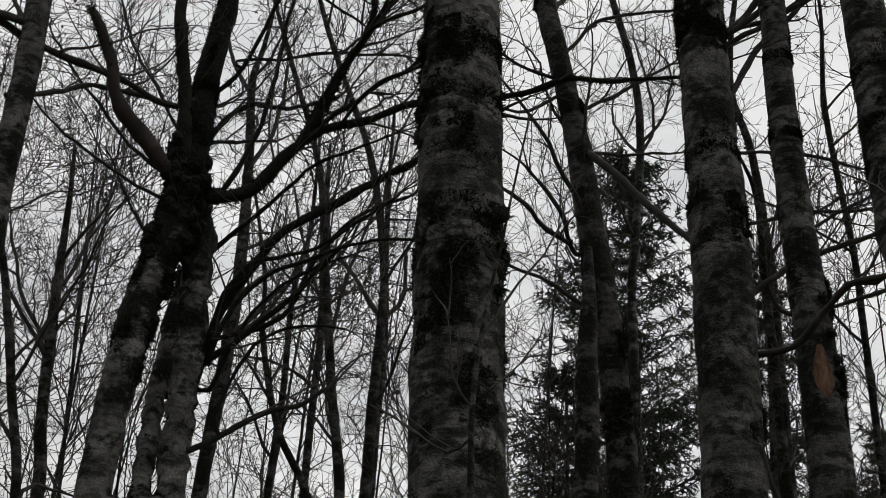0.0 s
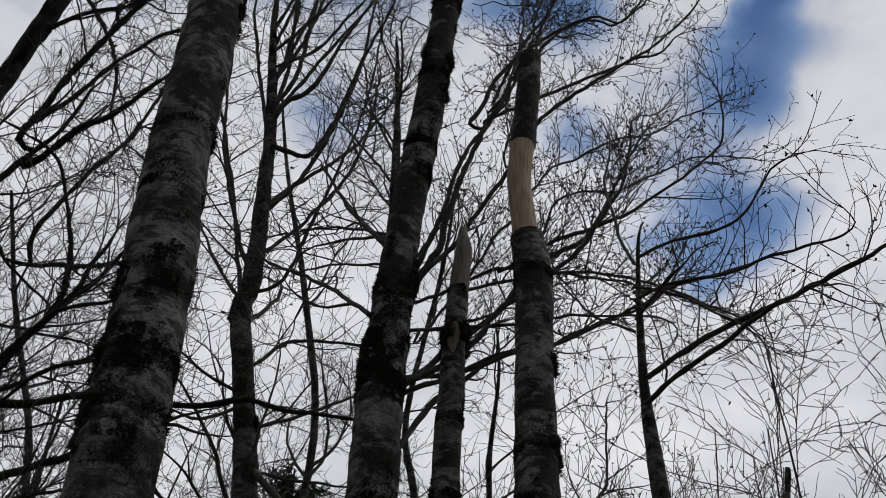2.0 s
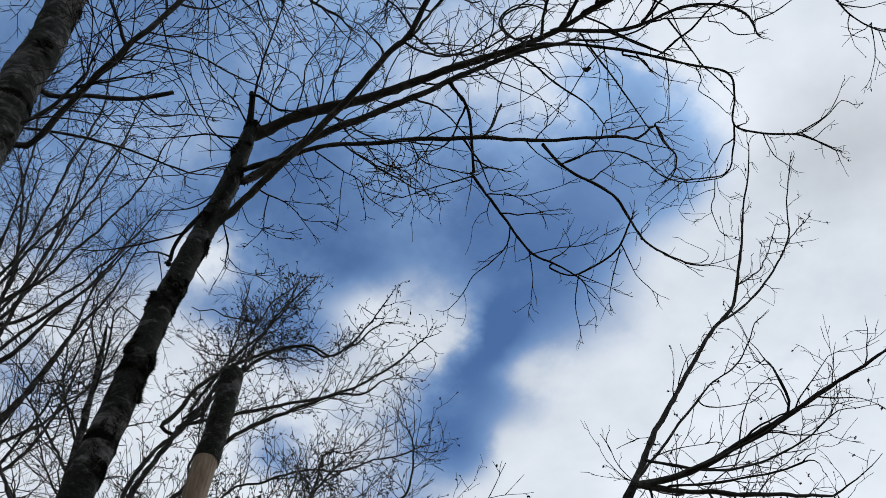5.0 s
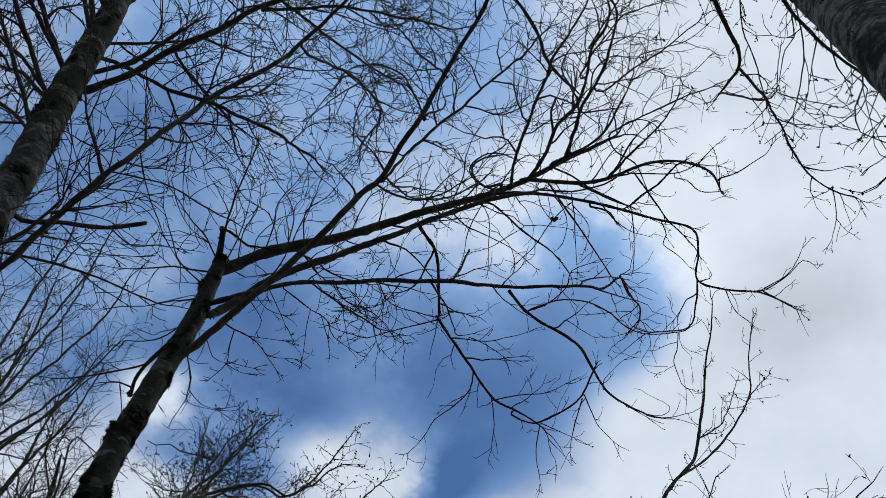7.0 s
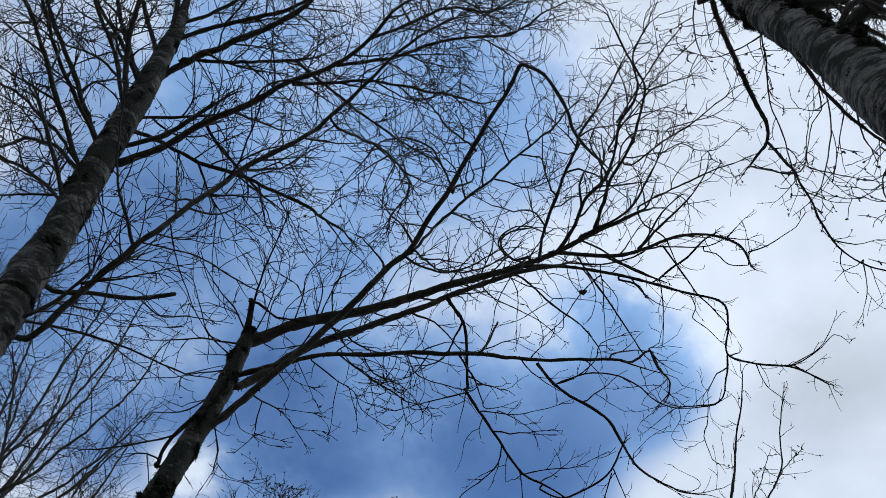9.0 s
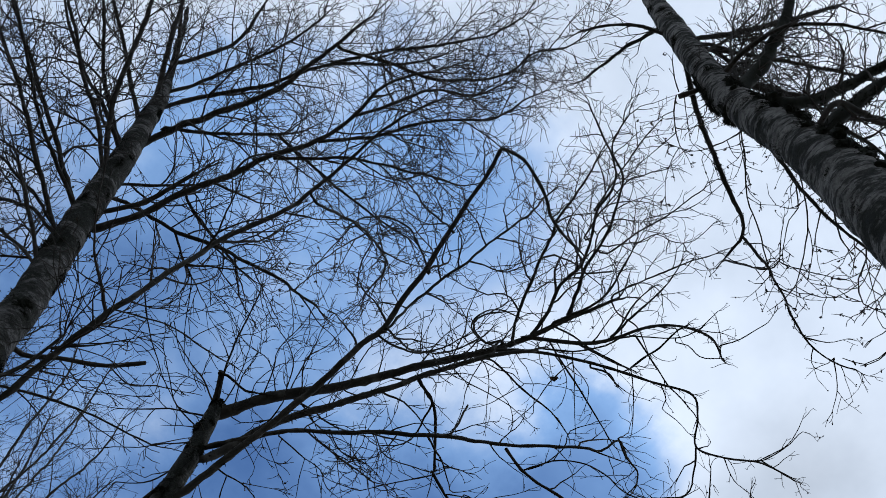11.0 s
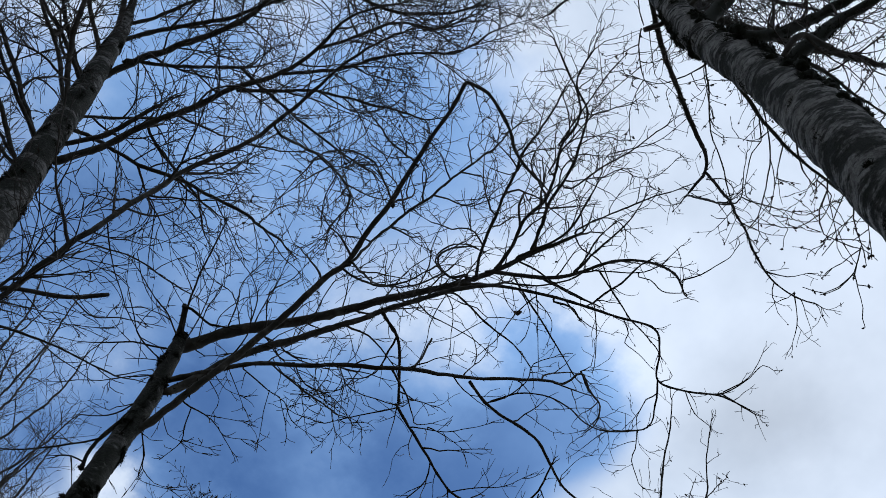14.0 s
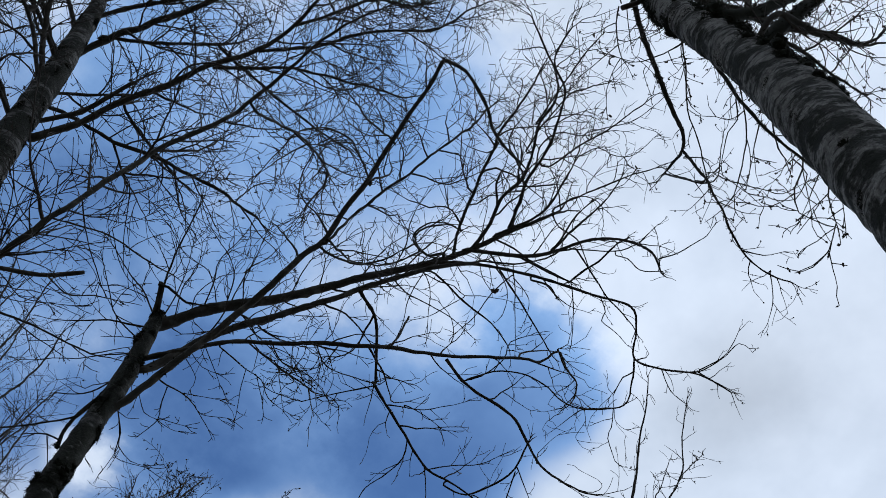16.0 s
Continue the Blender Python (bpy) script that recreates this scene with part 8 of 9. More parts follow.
alder_forked.limb((-1.30, 6.82, 5.92, 0.0283), (-1.26, 6.82, 5.93, 0.0270), (-0.98, 6.77, 6.23, 0.0274), (-0.84, 6.69, 6.55, 0.0242), (-0.68, 6.60, 6.84, 0.0227), (-0.55, 6.52, 7.03, 0.0192), (-0.47, 6.42, 7.16, 0.0158), (-0.38, 6.33, 7.50, 0.0106), twigs=5)
alder_forked.limb((-0.72, 6.66, 6.34, 0.0119), (-0.59, 6.48, 6.40, 0.0118), (-0.45, 6.30, 6.43, 0.0099), (-0.23, 6.12, 6.41, 0.0080), twigs=5)
alder_forked.limb((-0.69, 6.63, 6.84, 0.0140), (-0.53, 6.37, 6.87, 0.0136), (-0.27, 6.09, 6.79, 0.0099), twigs=5)
alder_forked.limb((-1.61, 7.07, 4.72, 0.0230), (-1.45, 7.10, 4.72, 0.0219), (-1.39, 7.02, 4.98, 0.0275), (-1.29, 6.95, 5.27, 0.0292), (-1.15, 6.89, 5.48, 0.0280), (-0.99, 6.81, 5.67, 0.0267), (-0.68, 6.76, 5.86, 0.0255), (-0.39, 6.69, 6.03, 0.0241), (-0.23, 6.61, 6.09, 0.0212), (0.16, 6.52, 6.36, 0.0171), twigs=3, wiggle=0.02)
alder_forked.limb((-1.42, 7.07, 4.84, 0.0202), (-1.44, 7.06, 4.85, 0.0192), (-1.16, 6.94, 5.05, 0.0177), (-0.88, 6.80, 5.26, 0.0145), (-0.65, 6.66, 5.48, 0.0097), twigs=5)
alder_forked.limb((-1.32, 6.97, 5.01, 0.0168), (-1.33, 6.96, 5.02, 0.0161), (-0.95, 6.94, 5.18, 0.0146), (-0.79, 6.89, 5.54, 0.0133), (-0.55, 6.83, 5.83, 0.0117), (-0.23, 6.78, 5.97, 0.0084), twigs=5)
alder_forked.limb((-1.37, 6.87, 4.29, 0.0166), (-1.19, 6.97, 4.44, 0.0170), (-1.00, 7.08, 4.62, 0.0159), (-0.83, 7.18, 4.73, 0.0145), (-0.70, 7.27, 4.88, 0.0115), twigs=5)
alder_forked.limb((-1.58, 6.82, 6.17, 0.0171), (-1.40, 7.13, 6.80, 0.0165), (-1.12, 7.45, 7.06, 0.0134), (-0.85, 7.75, 7.41, 0.0101), twigs=5)
alder_forked.limb((-1.61, 6.81, 6.24, 0.0137), (-1.50, 7.25, 6.61, 0.0128), (-1.24, 7.70, 6.95, 0.0098), twigs=5)
alder_forked.limb((-1.57, 6.82, 6.60, 0.0158), (-1.35, 6.70, 6.78, 0.0140), (-1.20, 6.56, 7.04, 0.0105), (-1.07, 6.41, 7.29, 0.0070), twigs=5)
alder_forked.limb((-1.63, 6.81, 5.95, 0.0135), (-2.01, 6.88, 6.31, 0.0121), (-2.38, 6.94, 6.77, 0.0108), (-2.70, 7.00, 7.22, 0.0074), twigs=9)
alder_forked.limb((-1.68, 6.80, 5.82, 0.0117), (-2.09, 6.93, 6.12, 0.0103), (-2.49, 7.04, 6.48, 0.0089), (-2.86, 7.15, 6.90, 0.0055), twigs=9)
alder_forked.limb((-1.66, 6.80, 6.27, 0.0120), (-1.95, 6.93, 6.79, 0.0108), (-2.21, 7.06, 7.31, 0.0094), (-2.40, 7.21, 7.88, 0.0059), twigs=9)
alder_forked.limb((-1.04, 6.63, 8.38, 0.0198), (-1.16, 6.58, 8.41, 0.0224), (-1.05, 6.45, 8.73, 0.0229), (-0.90, 6.31, 9.11, 0.0235), (-0.74, 6.18, 9.43, 0.0220), (-0.54, 6.05, 9.84, 0.0184), (-0.39, 5.91, 10.22, 0.0126), twigs=7)
alder_forked.limb((-1.09, 6.66, 8.29, 0.0208), (-1.06, 6.68, 8.28, 0.0242), (-0.92, 6.50, 8.31, 0.0241), (-0.75, 6.33, 8.42, 0.0223), (-0.59, 6.15, 8.39, 0.0202), (-0.36, 5.98, 8.67, 0.0130), twigs=7)
alder_forked.limb((-1.13, 6.55, 8.49, 0.0177), (-1.15, 6.54, 8.49, 0.0169), (-1.01, 6.49, 8.63, 0.0171), (-0.77, 6.45, 9.14, 0.0158), (-0.50, 6.40, 9.64, 0.0145), (-0.17, 6.34, 9.90, 0.0105), (-0.09, 6.27, 10.46, 0.0065), twigs=7)
alder_forked.limb((-1.31, 6.88, 10.74, 0.0181), (-0.93, 6.74, 9.99, 0.0150), (-0.74, 6.56, 9.44, 0.0143), (-0.61, 6.37, 8.64, 0.0095), twigs=5)
alder_forked.limb((-1.23, 6.89, 11.07, 0.0209), (-0.89, 7.15, 11.22, 0.0191), (-0.63, 7.37, 12.07, 0.0154), (-0.45, 7.59, 13.00, 0.0110), twigs=7)
alder_forked.limb((-0.82, 6.73, 7.49, 0.0152), (-0.85, 6.59, 7.63, 0.0159), (-0.67, 6.68, 8.35, 0.0152), (-0.46, 6.77, 8.97, 0.0141), (-0.35, 6.85, 9.65, 0.0106), (-0.14, 6.93, 10.69, 0.0069), twigs=7)
alder_forked.limb((-0.97, 6.72, 7.47, 0.0121), (-0.79, 6.73, 7.49, 0.0159), (-0.41, 6.96, 7.85, 0.0149), (-0.13, 7.16, 8.27, 0.0138), (0.07, 7.36, 8.89, 0.0105), twigs=7)
alder_forked.limb((-1.38, 6.86, 9.82, 0.0191), (-1.12, 6.77, 10.08, 0.0172), (-0.69, 6.70, 10.39, 0.0155), (-0.35, 6.59, 10.85, 0.0114), twigs=7)
alder_forked.limb((-1.48, 6.84, 7.66, 0.0184), (-1.30, 6.80, 7.67, 0.0166), (-1.11, 6.76, 7.64, 0.0165), (-0.93, 6.71, 7.42, 0.0108), (-0.63, 6.67, 7.16, 0.0071))
alder_forked.limb((-1.49, 6.84, 7.76, 0.0241), (-1.33, 6.77, 7.99, 0.0244), (-1.18, 6.70, 8.13, 0.0227), (-1.01, 6.62, 8.43, 0.0192), (-0.92, 6.54, 8.53, 0.0154), (-0.80, 6.45, 8.94, 0.0098))
alder_forked.limb((-1.79, 6.51, 7.38, 0.0220), (-1.73, 6.52, 7.39, 0.0210), (-1.55, 6.43, 7.54, 0.0194), (-1.42, 6.33, 7.73, 0.0160), (-1.30, 6.23, 7.96, 0.0107))
alder_forked.limb((-1.46, 6.85, 8.23, 0.0173), (-1.60, 6.95, 8.36, 0.0175), (-1.82, 7.03, 8.65, 0.0179), (-2.00, 7.12, 9.06, 0.0123))
alder_forked.limb((-0.94, 6.75, 6.31, 0.0265), (-0.92, 6.75, 6.32, 0.0284), (-0.85, 6.68, 6.45, 0.0268), (-0.68, 6.64, 6.84, 0.0242), (-0.58, 6.58, 7.04, 0.0228), (-0.56, 6.51, 7.28, 0.0177), (-0.64, 6.43, 7.63, 0.0144), (-0.85, 6.33, 8.06, 0.0110), (-1.04, 6.24, 8.10, 0.0090))
alder_forked.limb((-0.65, 6.62, 6.90, 0.0182), (-0.66, 6.63, 6.88, 0.0173), (-0.58, 6.54, 7.02, 0.0174), (-0.41, 6.46, 7.22, 0.0158), (-0.31, 6.37, 7.38, 0.0142), (-0.12, 6.28, 7.77, 0.0090))
alder_forked.limb((-0.89, 6.73, 6.37, 0.0176), (-0.86, 6.74, 6.36, 0.0168), (-0.75, 6.66, 6.44, 0.0151), (-0.45, 6.58, 6.63, 0.0136), (-0.29, 6.49, 6.68, 0.0136), (-0.16, 6.41, 6.87, 0.0085))
alder_forked.limb((-1.35, 6.70, 6.78, 0.0107), (-1.39, 6.67, 6.81, 0.0102), (-0.96, 6.85, 7.03, 0.0107), (-0.61, 6.98, 7.17, 0.0092), (-0.37, 7.10, 7.27, 0.0075))
alder_forked.limb((-1.07, 7.01, 11.14, 0.0201), (-1.06, 6.98, 11.16, 0.0210), (-0.84, 6.84, 11.96, 0.0197), (-0.54, 6.70, 12.70, 0.0154), (-0.16, 6.56, 13.22, 0.0107), twigs=8, reach=0.8)
alder_forked.limb((-1.21, 6.89, 11.17, 0.0219), (-1.21, 6.64, 11.34, 0.0208), (-0.88, 6.59, 12.22, 0.0173), (-0.44, 6.54, 12.94, 0.0130), (0.01, 6.46, 13.91, 0.0112), twigs=8, reach=0.8)
alder_forked.limb((-0.87, 6.73, 10.26, 0.0162), (-0.82, 6.82, 10.20, 0.0194), (-0.65, 6.65, 10.87, 0.0158), (-0.45, 6.46, 11.37, 0.0140), (-0.21, 6.28, 11.76, 0.0095), twigs=8, reach=0.8)
alder_forked.limb((-0.78, 6.72, 10.31, 0.0282), (-0.63, 6.61, 10.58, 0.0287), (-0.50, 6.48, 10.66, 0.0288), (-0.42, 6.36, 10.87, 0.0247), (-0.40, 6.22, 11.40, 0.0186), (-0.40, 6.09, 11.66, 0.0117))
alder_forked.limb((-1.35, 7.02, 4.91, 0.0185), (-1.36, 7.02, 4.90, 0.0176), (-1.28, 6.93, 5.10, 0.0162), (-1.18, 6.86, 5.26, 0.0149), (-1.02, 6.77, 5.38, 0.0135), (-0.83, 6.70, 5.42, 0.0122), (-0.64, 6.62, 5.47, 0.0108), (-0.45, 6.55, 5.47, 0.0094), (-0.21, 6.46, 5.45, 0.0078), twigs=5, wiggle=0.02, reach=0.6)
alder_forked.limb((-1.36, 7.00, 5.08, 0.0162), (-1.29, 6.89, 5.28, 0.0148), (-1.16, 6.81, 5.43, 0.0136), (-1.00, 6.74, 5.45, 0.0126), (-0.77, 6.65, 5.47, 0.0111), (-0.58, 6.56, 5.58, 0.0097), (-0.34, 6.43, 5.70, 0.0080), twigs=5, wiggle=0.02, reach=0.6)
alder_forked.limb((-1.43, 7.09, 4.78, 0.0152), (-1.34, 7.11, 4.77, 0.0144), (-1.26, 7.04, 4.98, 0.0130), (-1.15, 6.96, 5.16, 0.0113), (-1.03, 6.90, 5.29, 0.0101), (-0.87, 6.84, 5.39, 0.0087), (-0.72, 6.80, 5.46, 0.0076), (-0.58, 6.75, 5.49, 0.0064), twigs=5, wiggle=0.02, reach=0.6)
alder_forked.limb((-1.21, 6.96, 4.42, 0.0129), (-1.25, 6.91, 4.52, 0.0123), (-1.15, 6.83, 4.79, 0.0106), (-1.01, 6.77, 4.96, 0.0091), (-0.80, 6.72, 5.02, 0.0077), (-0.56, 6.66, 4.98, 0.0062), twigs=5, wiggle=0.02, reach=0.6)
alder_forked.limb((-1.62, 7.23, 5.31, 0.0142), (-1.56, 7.24, 5.31, 0.0135), (-1.77, 7.36, 5.68, 0.0117), (-1.99, 7.48, 6.07, 0.0097), (-2.20, 7.57, 6.43, 0.0077), (-2.38, 7.66, 6.80, 0.0058), twigs=5, wiggle=0.02, reach=0.6)
alder_forked.limb((-1.63, 7.32, 5.66, 0.0184), (-1.60, 7.30, 5.69, 0.0175), (-1.41, 7.21, 5.81, 0.0158), (-1.22, 7.10, 5.94, 0.0140), (-1.02, 6.99, 6.11, 0.0121), (-0.86, 6.89, 6.22, 0.0105), (-0.64, 6.80, 6.28, 0.0089), (-0.38, 6.67, 6.32, 0.0068), twigs=5, wiggle=0.02, reach=0.6)
alder_forked.limb((-1.41, 6.85, 5.91, 0.0185), (-1.32, 6.83, 6.10, 0.0174), (-1.22, 6.80, 6.34, 0.0160), (-1.17, 6.77, 6.63, 0.0145), (-1.13, 6.74, 6.96, 0.0128), (-1.10, 6.70, 7.36, 0.0109), twigs=5, wiggle=0.02, reach=0.6)
alder_forked.burl(5.89, 167, 0.2)
alder_forked.burl(6.08, 257, 0.2)
alder_forked.burl(5.98, 78, 0.2)
alder_forked.burl(5.54, 256, 0.18)
alder_forked.burl(5.66, 76, 0.18)
alder_forked.burl(5.34, 76, 0.14)
alder_forked.burl(5.04, 75, 0.12)
alder_forked.burl(4.75, 75, 0.12)
alder_forked.collar(5.94, 0.22)
alder_forked.collar(5.77, 0.2)
alder_forked.collar(5.51, 0.16)
alder_forked.collar(5.27, 0.16)
alder_forked.collar(6.33, 0.14)
alder_forked.collar(6.68, 0.12)
alder_forked.collar(4.90, 0.12)
alder_forked.done()

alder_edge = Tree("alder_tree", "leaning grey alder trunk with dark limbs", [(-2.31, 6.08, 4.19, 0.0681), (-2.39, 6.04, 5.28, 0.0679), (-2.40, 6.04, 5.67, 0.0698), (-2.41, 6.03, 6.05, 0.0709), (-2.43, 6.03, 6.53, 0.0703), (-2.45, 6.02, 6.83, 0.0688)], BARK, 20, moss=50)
alder_edge.limb((-2.43, 6.03, 6.47, 0.0250), (-2.67, 5.93, 6.47, 0.0238), (-2.54, 6.09, 6.45, 0.0242), (-2.39, 6.26, 6.48, 0.0230), (-2.11, 6.47, 6.50, 0.0219), (-1.93, 6.62, 6.51, 0.0205), (-1.75, 6.78, 6.51, 0.0174), (-1.54, 6.93, 6.64, 0.0107), twigs=5, start=0.3)
alder_edge.limb((-2.48, 6.01, 5.95, 0.0170), (-2.35, 6.22, 6.14, 0.0160), (-2.21, 6.43, 6.38, 0.0150), (-2.10, 6.63, 6.50, 0.0154), (-1.77, 6.87, 6.60, 0.0124), twigs=5, start=0.2)
alder_edge.limb((-2.43, 6.03, 6.41, 0.0160), (-2.60, 6.12, 6.69, 0.0148), (-2.75, 6.22, 6.99, 0.0118), twigs=5)
alder_edge.done()

stem_one = Tree("alder_tree", "thin bare alder stem in the understorey", [(-0.67, 8.97, 4.80, 0.0389), (-0.79, 8.97, 5.64, 0.0366), (-0.92, 8.95, 6.57, 0.0319), (-0.98, 8.95, 7.33, 0.0217), (-1.00, 8.94, 7.82, 0.0113)], BARK_DARK, 41, moss=12, sides=12)
stem_one.limb((-0.85, 8.96, 6.10, 0.0167), (-0.76, 9.12, 6.77, 0.0153), (-0.63, 9.28, 7.41, 0.0091), twigs=6)
stem_one.limb((-0.88, 8.96, 6.28, 0.0147), (-1.12, 9.08, 6.93, 0.0132), (-1.29, 9.21, 7.59, 0.0092), twigs=6)
stem_one.wild(5, 4.0, 7.0, 1.3, 1.2, twigs=6, reach=0.7, depth=3)
stem_one.done()

stem_two = Tree("alder_tree", "thin bare alder stem in the understorey", [(-0.55, 9.98, 5.18, 0.0477), (-0.55, 9.99, 6.04, 0.0451), (-0.53, 9.99, 6.81, 0.0395), (-0.54, 9.99, 7.47, 0.0290), (-0.56, 9.98, 8.34, 0.0176), (-0.56, 9.98, 9.10, 0.0104)], BARK_DARK, 42, moss=12, sides=12)
stem_two.limb((-0.53, 9.99, 6.84, 0.0235), (-0.67, 10.08, 7.07, 0.0215), (-0.84, 10.17, 7.38, 0.0195), (-0.99, 10.25, 7.66, 0.0124), twigs=6)
stem_two.limb((-0.52, 9.99, 6.85, 0.0235), (-0.39, 10.14, 7.12, 0.0216), (-0.37, 10.29, 7.66, 0.0149), twigs=5)
stem_two.wild(5, 5.0, 9.0, 1.5, 1.2, twigs=6, reach=0.7, depth=3)
stem_two.done()

stem_three = Tree("alder_tree", "thin bare alder stem in the understorey", [(-0.93, 9.45, 4.96, 0.0287), (-1.21, 9.42, 5.55, 0.0273), (-1.40, 9.40, 6.29, 0.0237), (-1.46, 9.39, 6.89, 0.0180), (-1.63, 9.36, 7.67, 0.0116)], BARK_DARK, 43, moss=12, sides=12)
stem_three.wild(4, 4.0, 7.0, 1.2, 1.2, twigs=6, reach=0.7, depth=3)
stem_three.done()

stem_four = Tree("alder_tree", "thin bare alder stem in the understorey", [(-1.88, 10.33, 5.24, 0.0625), (-1.86, 10.33, 5.92, 0.0603), (-1.83, 10.34, 6.54, 0.0616), (-1.82, 10.34, 7.43, 0.0544), (-1.87, 10.33, 8.50, 0.0466), (-1.95, 10.32, 9.47, 0.0374), (-1.89, 10.33, 9.97, 0.0233), (-1.84, 10.34, 10.56, 0.0141)], BARK_DARK, 44, moss=12, sides=12)
stem_four.limb((-1.87, 10.33, 8.50, 0.0233), (-1.70, 10.51, 9.16, 0.0215), (-1.69, 10.67, 9.98, 0.0140), twigs=6)
stem_four.limb((-1.94, 10.32, 9.33, 0.0241), (-2.21, 10.42, 9.88, 0.0193), (-2.37, 10.54, 10.55, 0.0142), twigs=6)
stem_four.wild(6, 6.0, 11.0, 1.8, 1.2, twigs=6, reach=0.7, depth=3)
stem_four.done()

stem_five = Tree("alder_tree", "thin bare alder stem in the understorey", [(-2.63, 8.61, 4.55, 0.0444), (-2.70, 8.59, 5.10, 0.0419), (-2.75, 8.57, 5.60, 0.0390), (-2.80, 8.55, 6.31, 0.0321), (-2.84, 8.54, 6.94, 0.0209), (-2.89, 8.52, 7.44, 0.0108)], BARK_DARK, 45, moss=12, sides=12)
stem_five.limb((-2.74, 8.57, 5.69, 0.0177), (-3.05, 8.63, 6.15, 0.0162), (-3.28, 8.70, 6.76, 0.0105), twigs=6)
stem_five.limb((-2.79, 8.56, 6.13, 0.0161), (-2.69, 8.75, 6.73, 0.0148), (-2.72, 8.89, 7.45, 0.0089), twigs=6)
stem_five.wild(6, 4.0, 8.0, 1.5, 1.2, twigs=6, reach=0.7, depth=3)
stem_five.done()

stem_six = Tree("alder_tree", "thin bare alder stem in the understorey", [(-2.60, 8.09, 4.36, 0.0313), (-2.76, 8.04, 5.09, 0.0306), (-2.95, 7.97, 5.88, 0.0258), (-3.10, 7.91, 6.37, 0.0173)], BARK_DARK, 46, moss=12, sides=12)
stem_six.wild(5, 4.0, 7.0, 1.5, 1.2, twigs=6, reach=0.7, depth=3)
stem_six.done()

stem_seven = Tree("alder_tree", "thin bare alder stem in the understorey", [(-1.42, 10.91, 5.48, 0.0331), (-1.39, 10.91, 6.52, 0.0297), (-1.40, 10.91, 7.55, 0.0259), (-1.31, 10.92, 8.30, 0.0214), (-1.33, 10.92, 9.63, 0.0113)], BARK_DARK, 47, moss=12, sides=12)
stem_seven.wild(6, 5.0, 9.0, 1.6, 1.2, twigs=6, reach=0.7, depth=3)
stem_seven.done()

stem_eight = Tree("alder_tree", "mossy grey alder stem beside the dark alder", [(0.96, 8.45, 4.69, 0.0846), (0.98, 8.44, 5.25, 0.0828), (0.98, 8.44, 5.76, 0.0755), (1.00, 8.44, 6.21, 0.0577), (1.00, 8.44, 6.68, 0.0287)], BARK_DARK, 48, moss=12, sides=12)
stem_eight.done()

stem_nine = Tree("alder_tree", "thin bare alder stem in the understorey", [(1.87, 11.85, 8.44, 0.0452), (2.00, 11.83, 10.58, 0.0436), (1.65, 11.89, 12.66, 0.0374), (1.20, 11.94, 14.59, 0.0256), (0.90, 11.97, 16.23, 0.0155)], BARK_DARK, 49, moss=12, sides=12)
stem_nine.wild(7, 8.0, 13.0, 1.8, 1.2, twigs=6, reach=0.7, depth=3)
stem_nine.done()

stem_ten = Tree("alder_tree", "thin bare alder stem in the understorey", [(-0.56, 10.99, 7.50, 0.0397), (-0.78, 10.97, 9.03, 0.0348), (-1.32, 10.92, 10.57, 0.0286), (-1.76, 10.86, 12.03, 0.0182)], BARK_DARK, 50, moss=12, sides=12)
stem_ten.wild(8, 7.0, 12.0, 2.0, 1.2, twigs=6, reach=0.7, depth=3)
stem_ten.done()

stem_eleven = Tree("alder_tree", "thin bare alder stem in the understorey", [(-1.22, 11.94, 7.90, 0.0372), (-1.39, 11.92, 9.55, 0.0345), (-1.86, 11.85, 11.06, 0.0275), (-2.31, 11.78, 12.42, 0.0161)], BARK_DARK, 51, moss=12, sides=12)
stem_eleven.wild(7, 7.0, 12.0, 1.8, 1.2, twigs=6, reach=0.7, depth=3)
stem_eleven.done()

stem_twelve = Tree("alder_tree", "thin bare alder stem in the understorey", [(2.66, 9.64, 7.37, 0.0378), (2.59, 9.66, 8.52, 0.0353), (2.47, 9.69, 9.41, 0.0290), (2.70, 9.63, 11.33, 0.0203), (2.79, 9.60, 12.62, 0.0123)], BARK_DARK, 52, moss=12, sides=12)
stem_twelve.wild(6, 6.0, 11.0, 1.6, 1.2, twigs=6, reach=0.7, depth=3)
stem_twelve.done()

stem_thirteen = Tree("alder_tree", "thin bare alder stem in the understorey", [(2.36, 8.69, 4.86, 0.0418), (2.35, 8.69, 5.96, 0.0363), (2.34, 8.69, 6.62, 0.0312), (2.33, 8.69, 7.37, 0.0209), (2.24, 8.72, 7.76, 0.0111)], BARK_DARK, 53, moss=12, sides=12)
stem_thirteen.wild(4, 4.0, 7.0, 1.2, 1.2, twigs=6, reach=0.7, depth=3)
stem_thirteen.done()

stem_fourteen = Tree("alder_tree", "thin bare alder stem in the understorey", [(2.96, 8.50, 6.80, 0.0254), (2.89, 8.52, 8.11, 0.0230), (2.95, 8.50, 9.13, 0.0146), (2.91, 8.52, 9.79, 0.0076)], BARK_DARK, 54, moss=12, sides=12)
stem_fourteen.wild(5, 6.0, 9.0, 1.4, 1.2, twigs=6, reach=0.7, depth=3)
stem_fourteen.done()

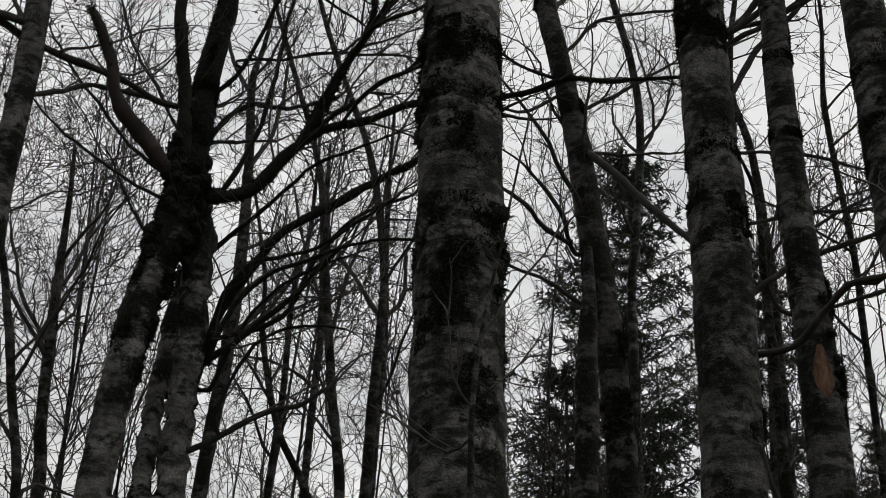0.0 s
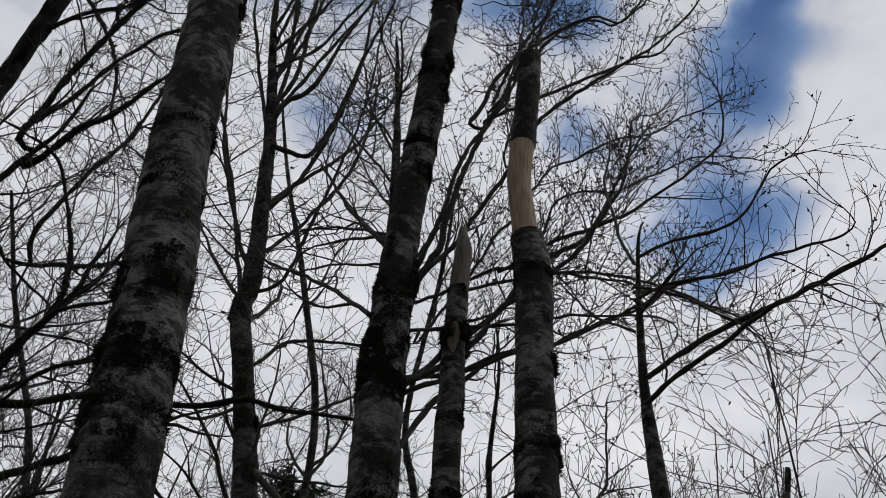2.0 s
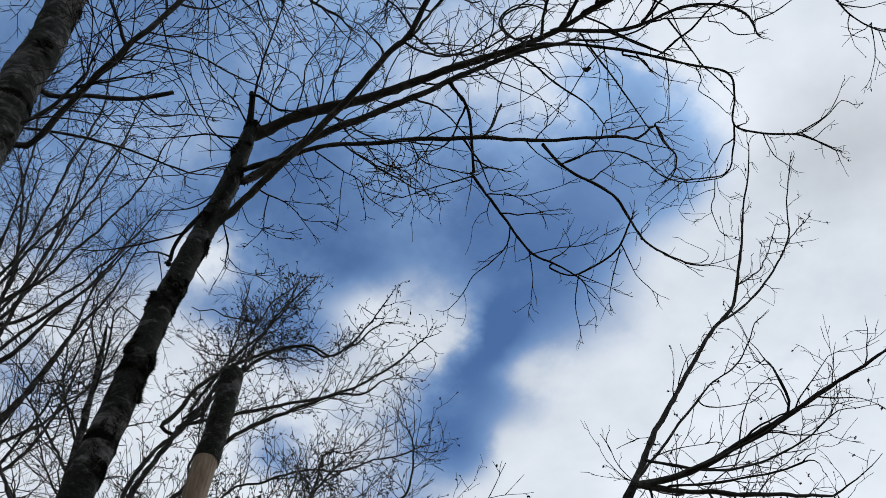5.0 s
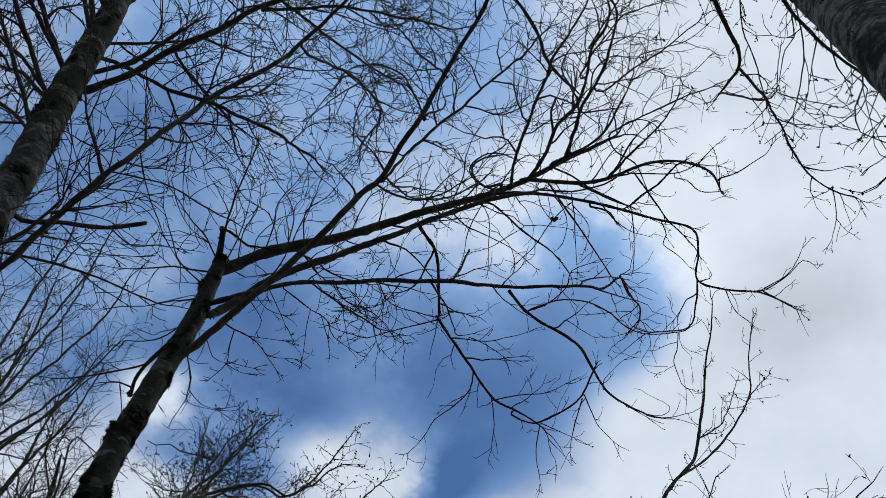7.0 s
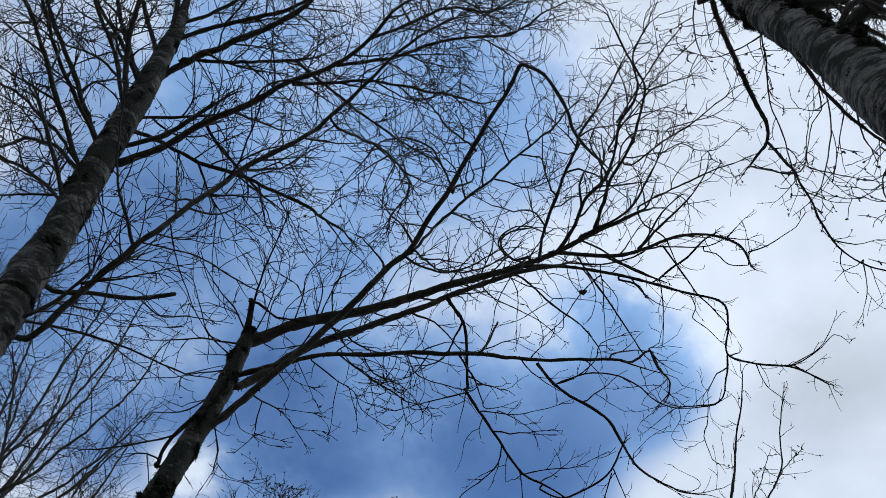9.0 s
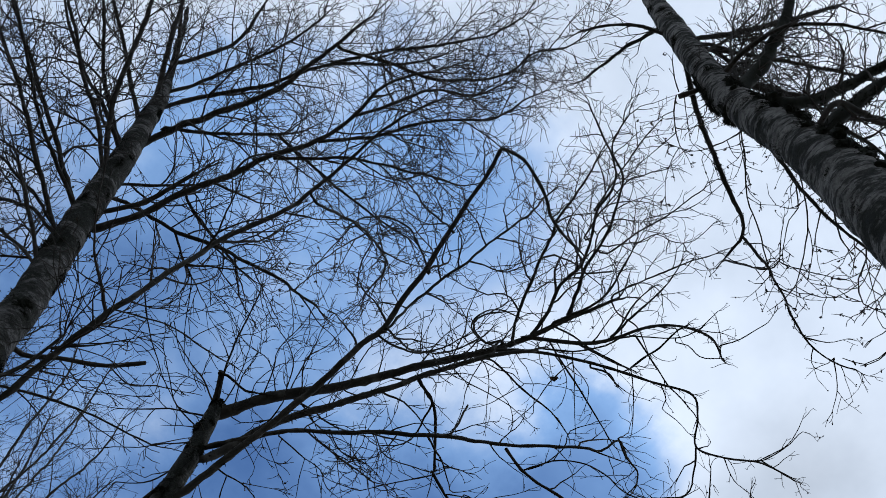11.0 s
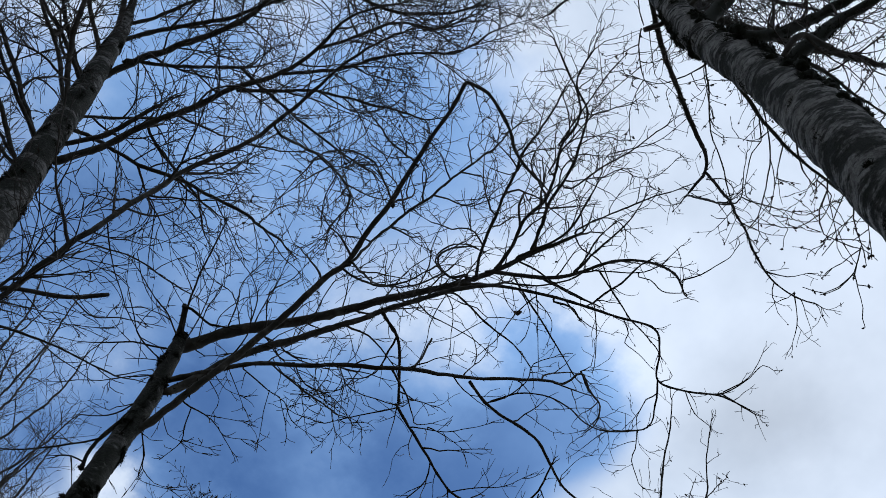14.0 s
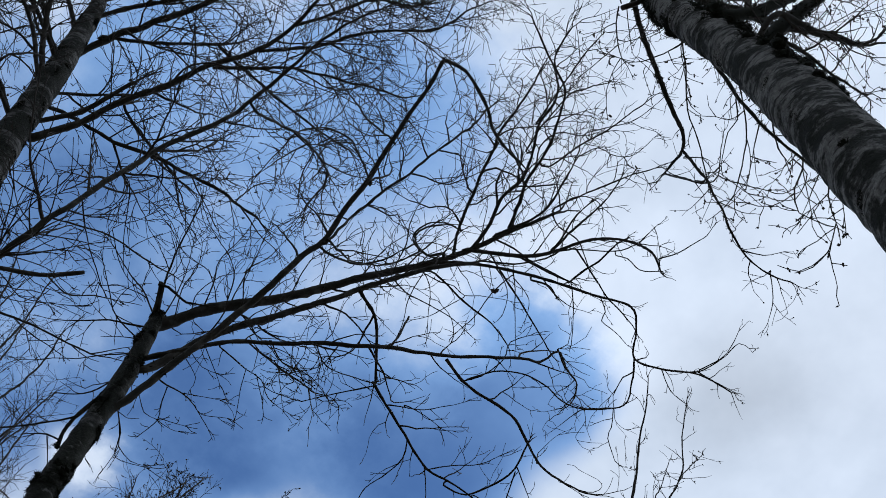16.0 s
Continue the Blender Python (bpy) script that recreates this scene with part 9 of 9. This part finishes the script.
front_shrub = Tree("bare_shrub", "thin dark shrub stem standing before the pale trunk", [(0.06, 3.70, 2.86, 0.0103), (0.07, 3.70, 3.32, 0.0080), (0.13, 3.70, 3.74, 0.0049), (0.21, 3.69, 4.25, 0.0024)], BARK_DARK, 55, moss=0, sides=10)
front_shrub.limb((0.06, 3.70, 3.38, 0.0060), (0.12, 3.72, 3.49, 0.0052), (0.19, 3.75, 3.63, 0.0044), (0.27, 3.77, 3.74, 0.0036), (0.34, 3.78, 3.88, 0.0023), twigs=3, reach=0.3, depth=2)
front_shrub.limb((0.05, 3.70, 3.18, 0.0050), (-0.01, 3.70, 3.28, 0.0042), (-0.03, 3.70, 3.47, 0.0026), twigs=3, reach=0.3, depth=2)
front_shrub.limb((0.05, 3.70, 3.07, 0.0049), (-0.01, 3.75, 3.05, 0.0041), (-0.10, 3.80, 3.12, 0.0025), twigs=4, reach=0.3, depth=2)
front_shrub.limb((0.05, 3.70, 3.29, 0.0042), (0.11, 3.75, 3.26, 0.0034), (0.20, 3.79, 3.38, 0.0022), twigs=3, reach=0.3, depth=2)
front_shrub.done()

stub_tree = Tree("dead_stub", "thin dead stub with a broken side twig", [(3.80, 5.88, 5.60, 0.0284), (3.82, 5.86, 5.96, 0.0262), (3.85, 5.85, 6.31, 0.0212), (3.88, 5.83, 6.61, 0.0154)], BARK_DARK, 56, moss=8, sides=10)
stub_tree.done()


# slender bare saplings behind the trunks
def sapling(x, y, height, seed):
    rng = random.Random(seed)
    lean = Vector((rng.gauss(0, 0.06), rng.gauss(0, 0.06), 0))
    ctrl = [(x + lean.x * h, y + lean.y * h, h, 0.005 + 0.026 * (1 - h / height) * height / 10) for h in (-0.1, height * 0.25, height * 0.5, height * 0.75, height)]
    s = Tree("bare_sapling", "slender bare sapling with upswept twigs", ctrl, BARK_DARK, seed, moss=0, sides=7, lump=0.05, limb_mat=TWIG, twig=1.4)
    tagged(s.root, group="saplings behind the trunks")
    s.wild(int(height * 1.4), height * 0.25, height * 0.95, height * 0.22, 1.3, twigs=4.5, reach=0.8, depth=2, thick=0.0115)
    s.done()


grove = random.Random(77)
for k in range(40):
    bearing, far = radians(-23 + 46 * (k + grove.random()) / 40), grove.uniform(9, 17)
    rise = 38 - 12 * grove.random() - (6 if bearing > 0.1 else 0)
    sapling(far * math.sin(bearing), far * math.cos(bearing), 1.6 + far * math.tan(radians(rise)), 500 + k)
for k in range(7):
    bearing, far = radians(24 + 36 * (k + grove.random()) / 7), grove.uniform(6.5, 10)
    sapling(far * math.sin(bearing), far * math.cos(bearing), 1.6 + far * math.tan(radians(grove.uniform(41, 47) - (4.5 if bearing < 0.68 else 0))), 600 + k)
for k in range(4):
    bearing, far = radians(21 + 8 * (k + grove.random()) / 4), grove.uniform(8, 11)
    sapling(far * math.sin(bearing), far * math.cos(bearing), 1.6 + far * math.tan(radians(grove.uniform(29, 33))), 700 + k)


def conifer(x, y, height, width, label, seed, whorls=34):
    rng = random.Random(seed)
    root = tree("spruce_tree", label, (x, y, 0))
    root["category"] = "tree"
    axis = [Vector((0.04 * math.sin(k), 0.03 * math.cos(k * 1.7), -0.1 + (height + 0.1) * k / 16)) for k in range(17)]
    part("trunk", Wood().tube(axis, [0.012 + 0.012 * (height - p.z) for p in axis], 10, 0.1), BARK_DARK, root)
    boughs, sprays = Wood(), Wood()
    for k in range(whorls):
        h = height * (0.12 + 0.875 * (k / whorls) ** 0.85)
        rest = 1 - h / height
        for _ in range(rng.randint(5, 8)):
            ln = width * (rest ** 0.7) * rng.uniform(0.55, 1.25) + 0.12
            a = rng.uniform(0, 6.28)
            d = Vector((math.cos(a), math.sin(a), 0.55 - 0.75 * rest))
            q, qr = twig_path(Vector((0, 0, h)), d, ln, 0.006 + 0.008 * ln, rng, 0.22, 0.1, 0.16, 0.003)
            boughs.tube(q, qr, 4, cap=False)
            for i in range(1, len(q)):
                ahead = (q[i] - q[i - 1]).normalized()
                for _ in range(5):
                    side = ahead.orthogonal().normalized()
                    side.rotate(Matrix.Rotation(rng.uniform(0, 6.28), 3, ahead))
                    g = (ahead * 0.8 + side * 0.9 + Vector((0, 0, -0.45))).normalized()
                    p0 = q[i - 1].lerp(q[i], rng.random())
                    gl = rng.uniform(0.10, 0.30) * (0.6 + 0.5 * rest)
                    for s in range(7):
                        c = p0 + g * gl * s / 7
                        f = (g * 0.7 + Vector((rng.gauss(0, 0.55), rng.gauss(0, 0.55), rng.gauss(-0.1, 0.4)))).normalized()
                        sprays.spike(c, f, rng.uniform(0.045, 0.11), rng.uniform(0.008, 0.0135), rng)
    part("crown", boughs, TWIG, root, "drooping dark boughs", True, "stuff")
    part("foliage", sprays, NEEDLE, root, "dark green needle sprays", False, "stuff")


conifer(2.49, 15.81, 12.90, 3.3, "dark green spruce standing behind the alders", 31, 44)
conifer(4.95, 18.34, 13.08, 2.3, "dark spruce among the rear trunks", 32, 27)
conifer(5.73, 16.01, 9.02, 2.2, "lower dark spruce at the grove's rear", 33, 27)
conifer(1.72, 16.91, 10.05, 2.4, "small dark spruce among the rear trunks", 34, 27)
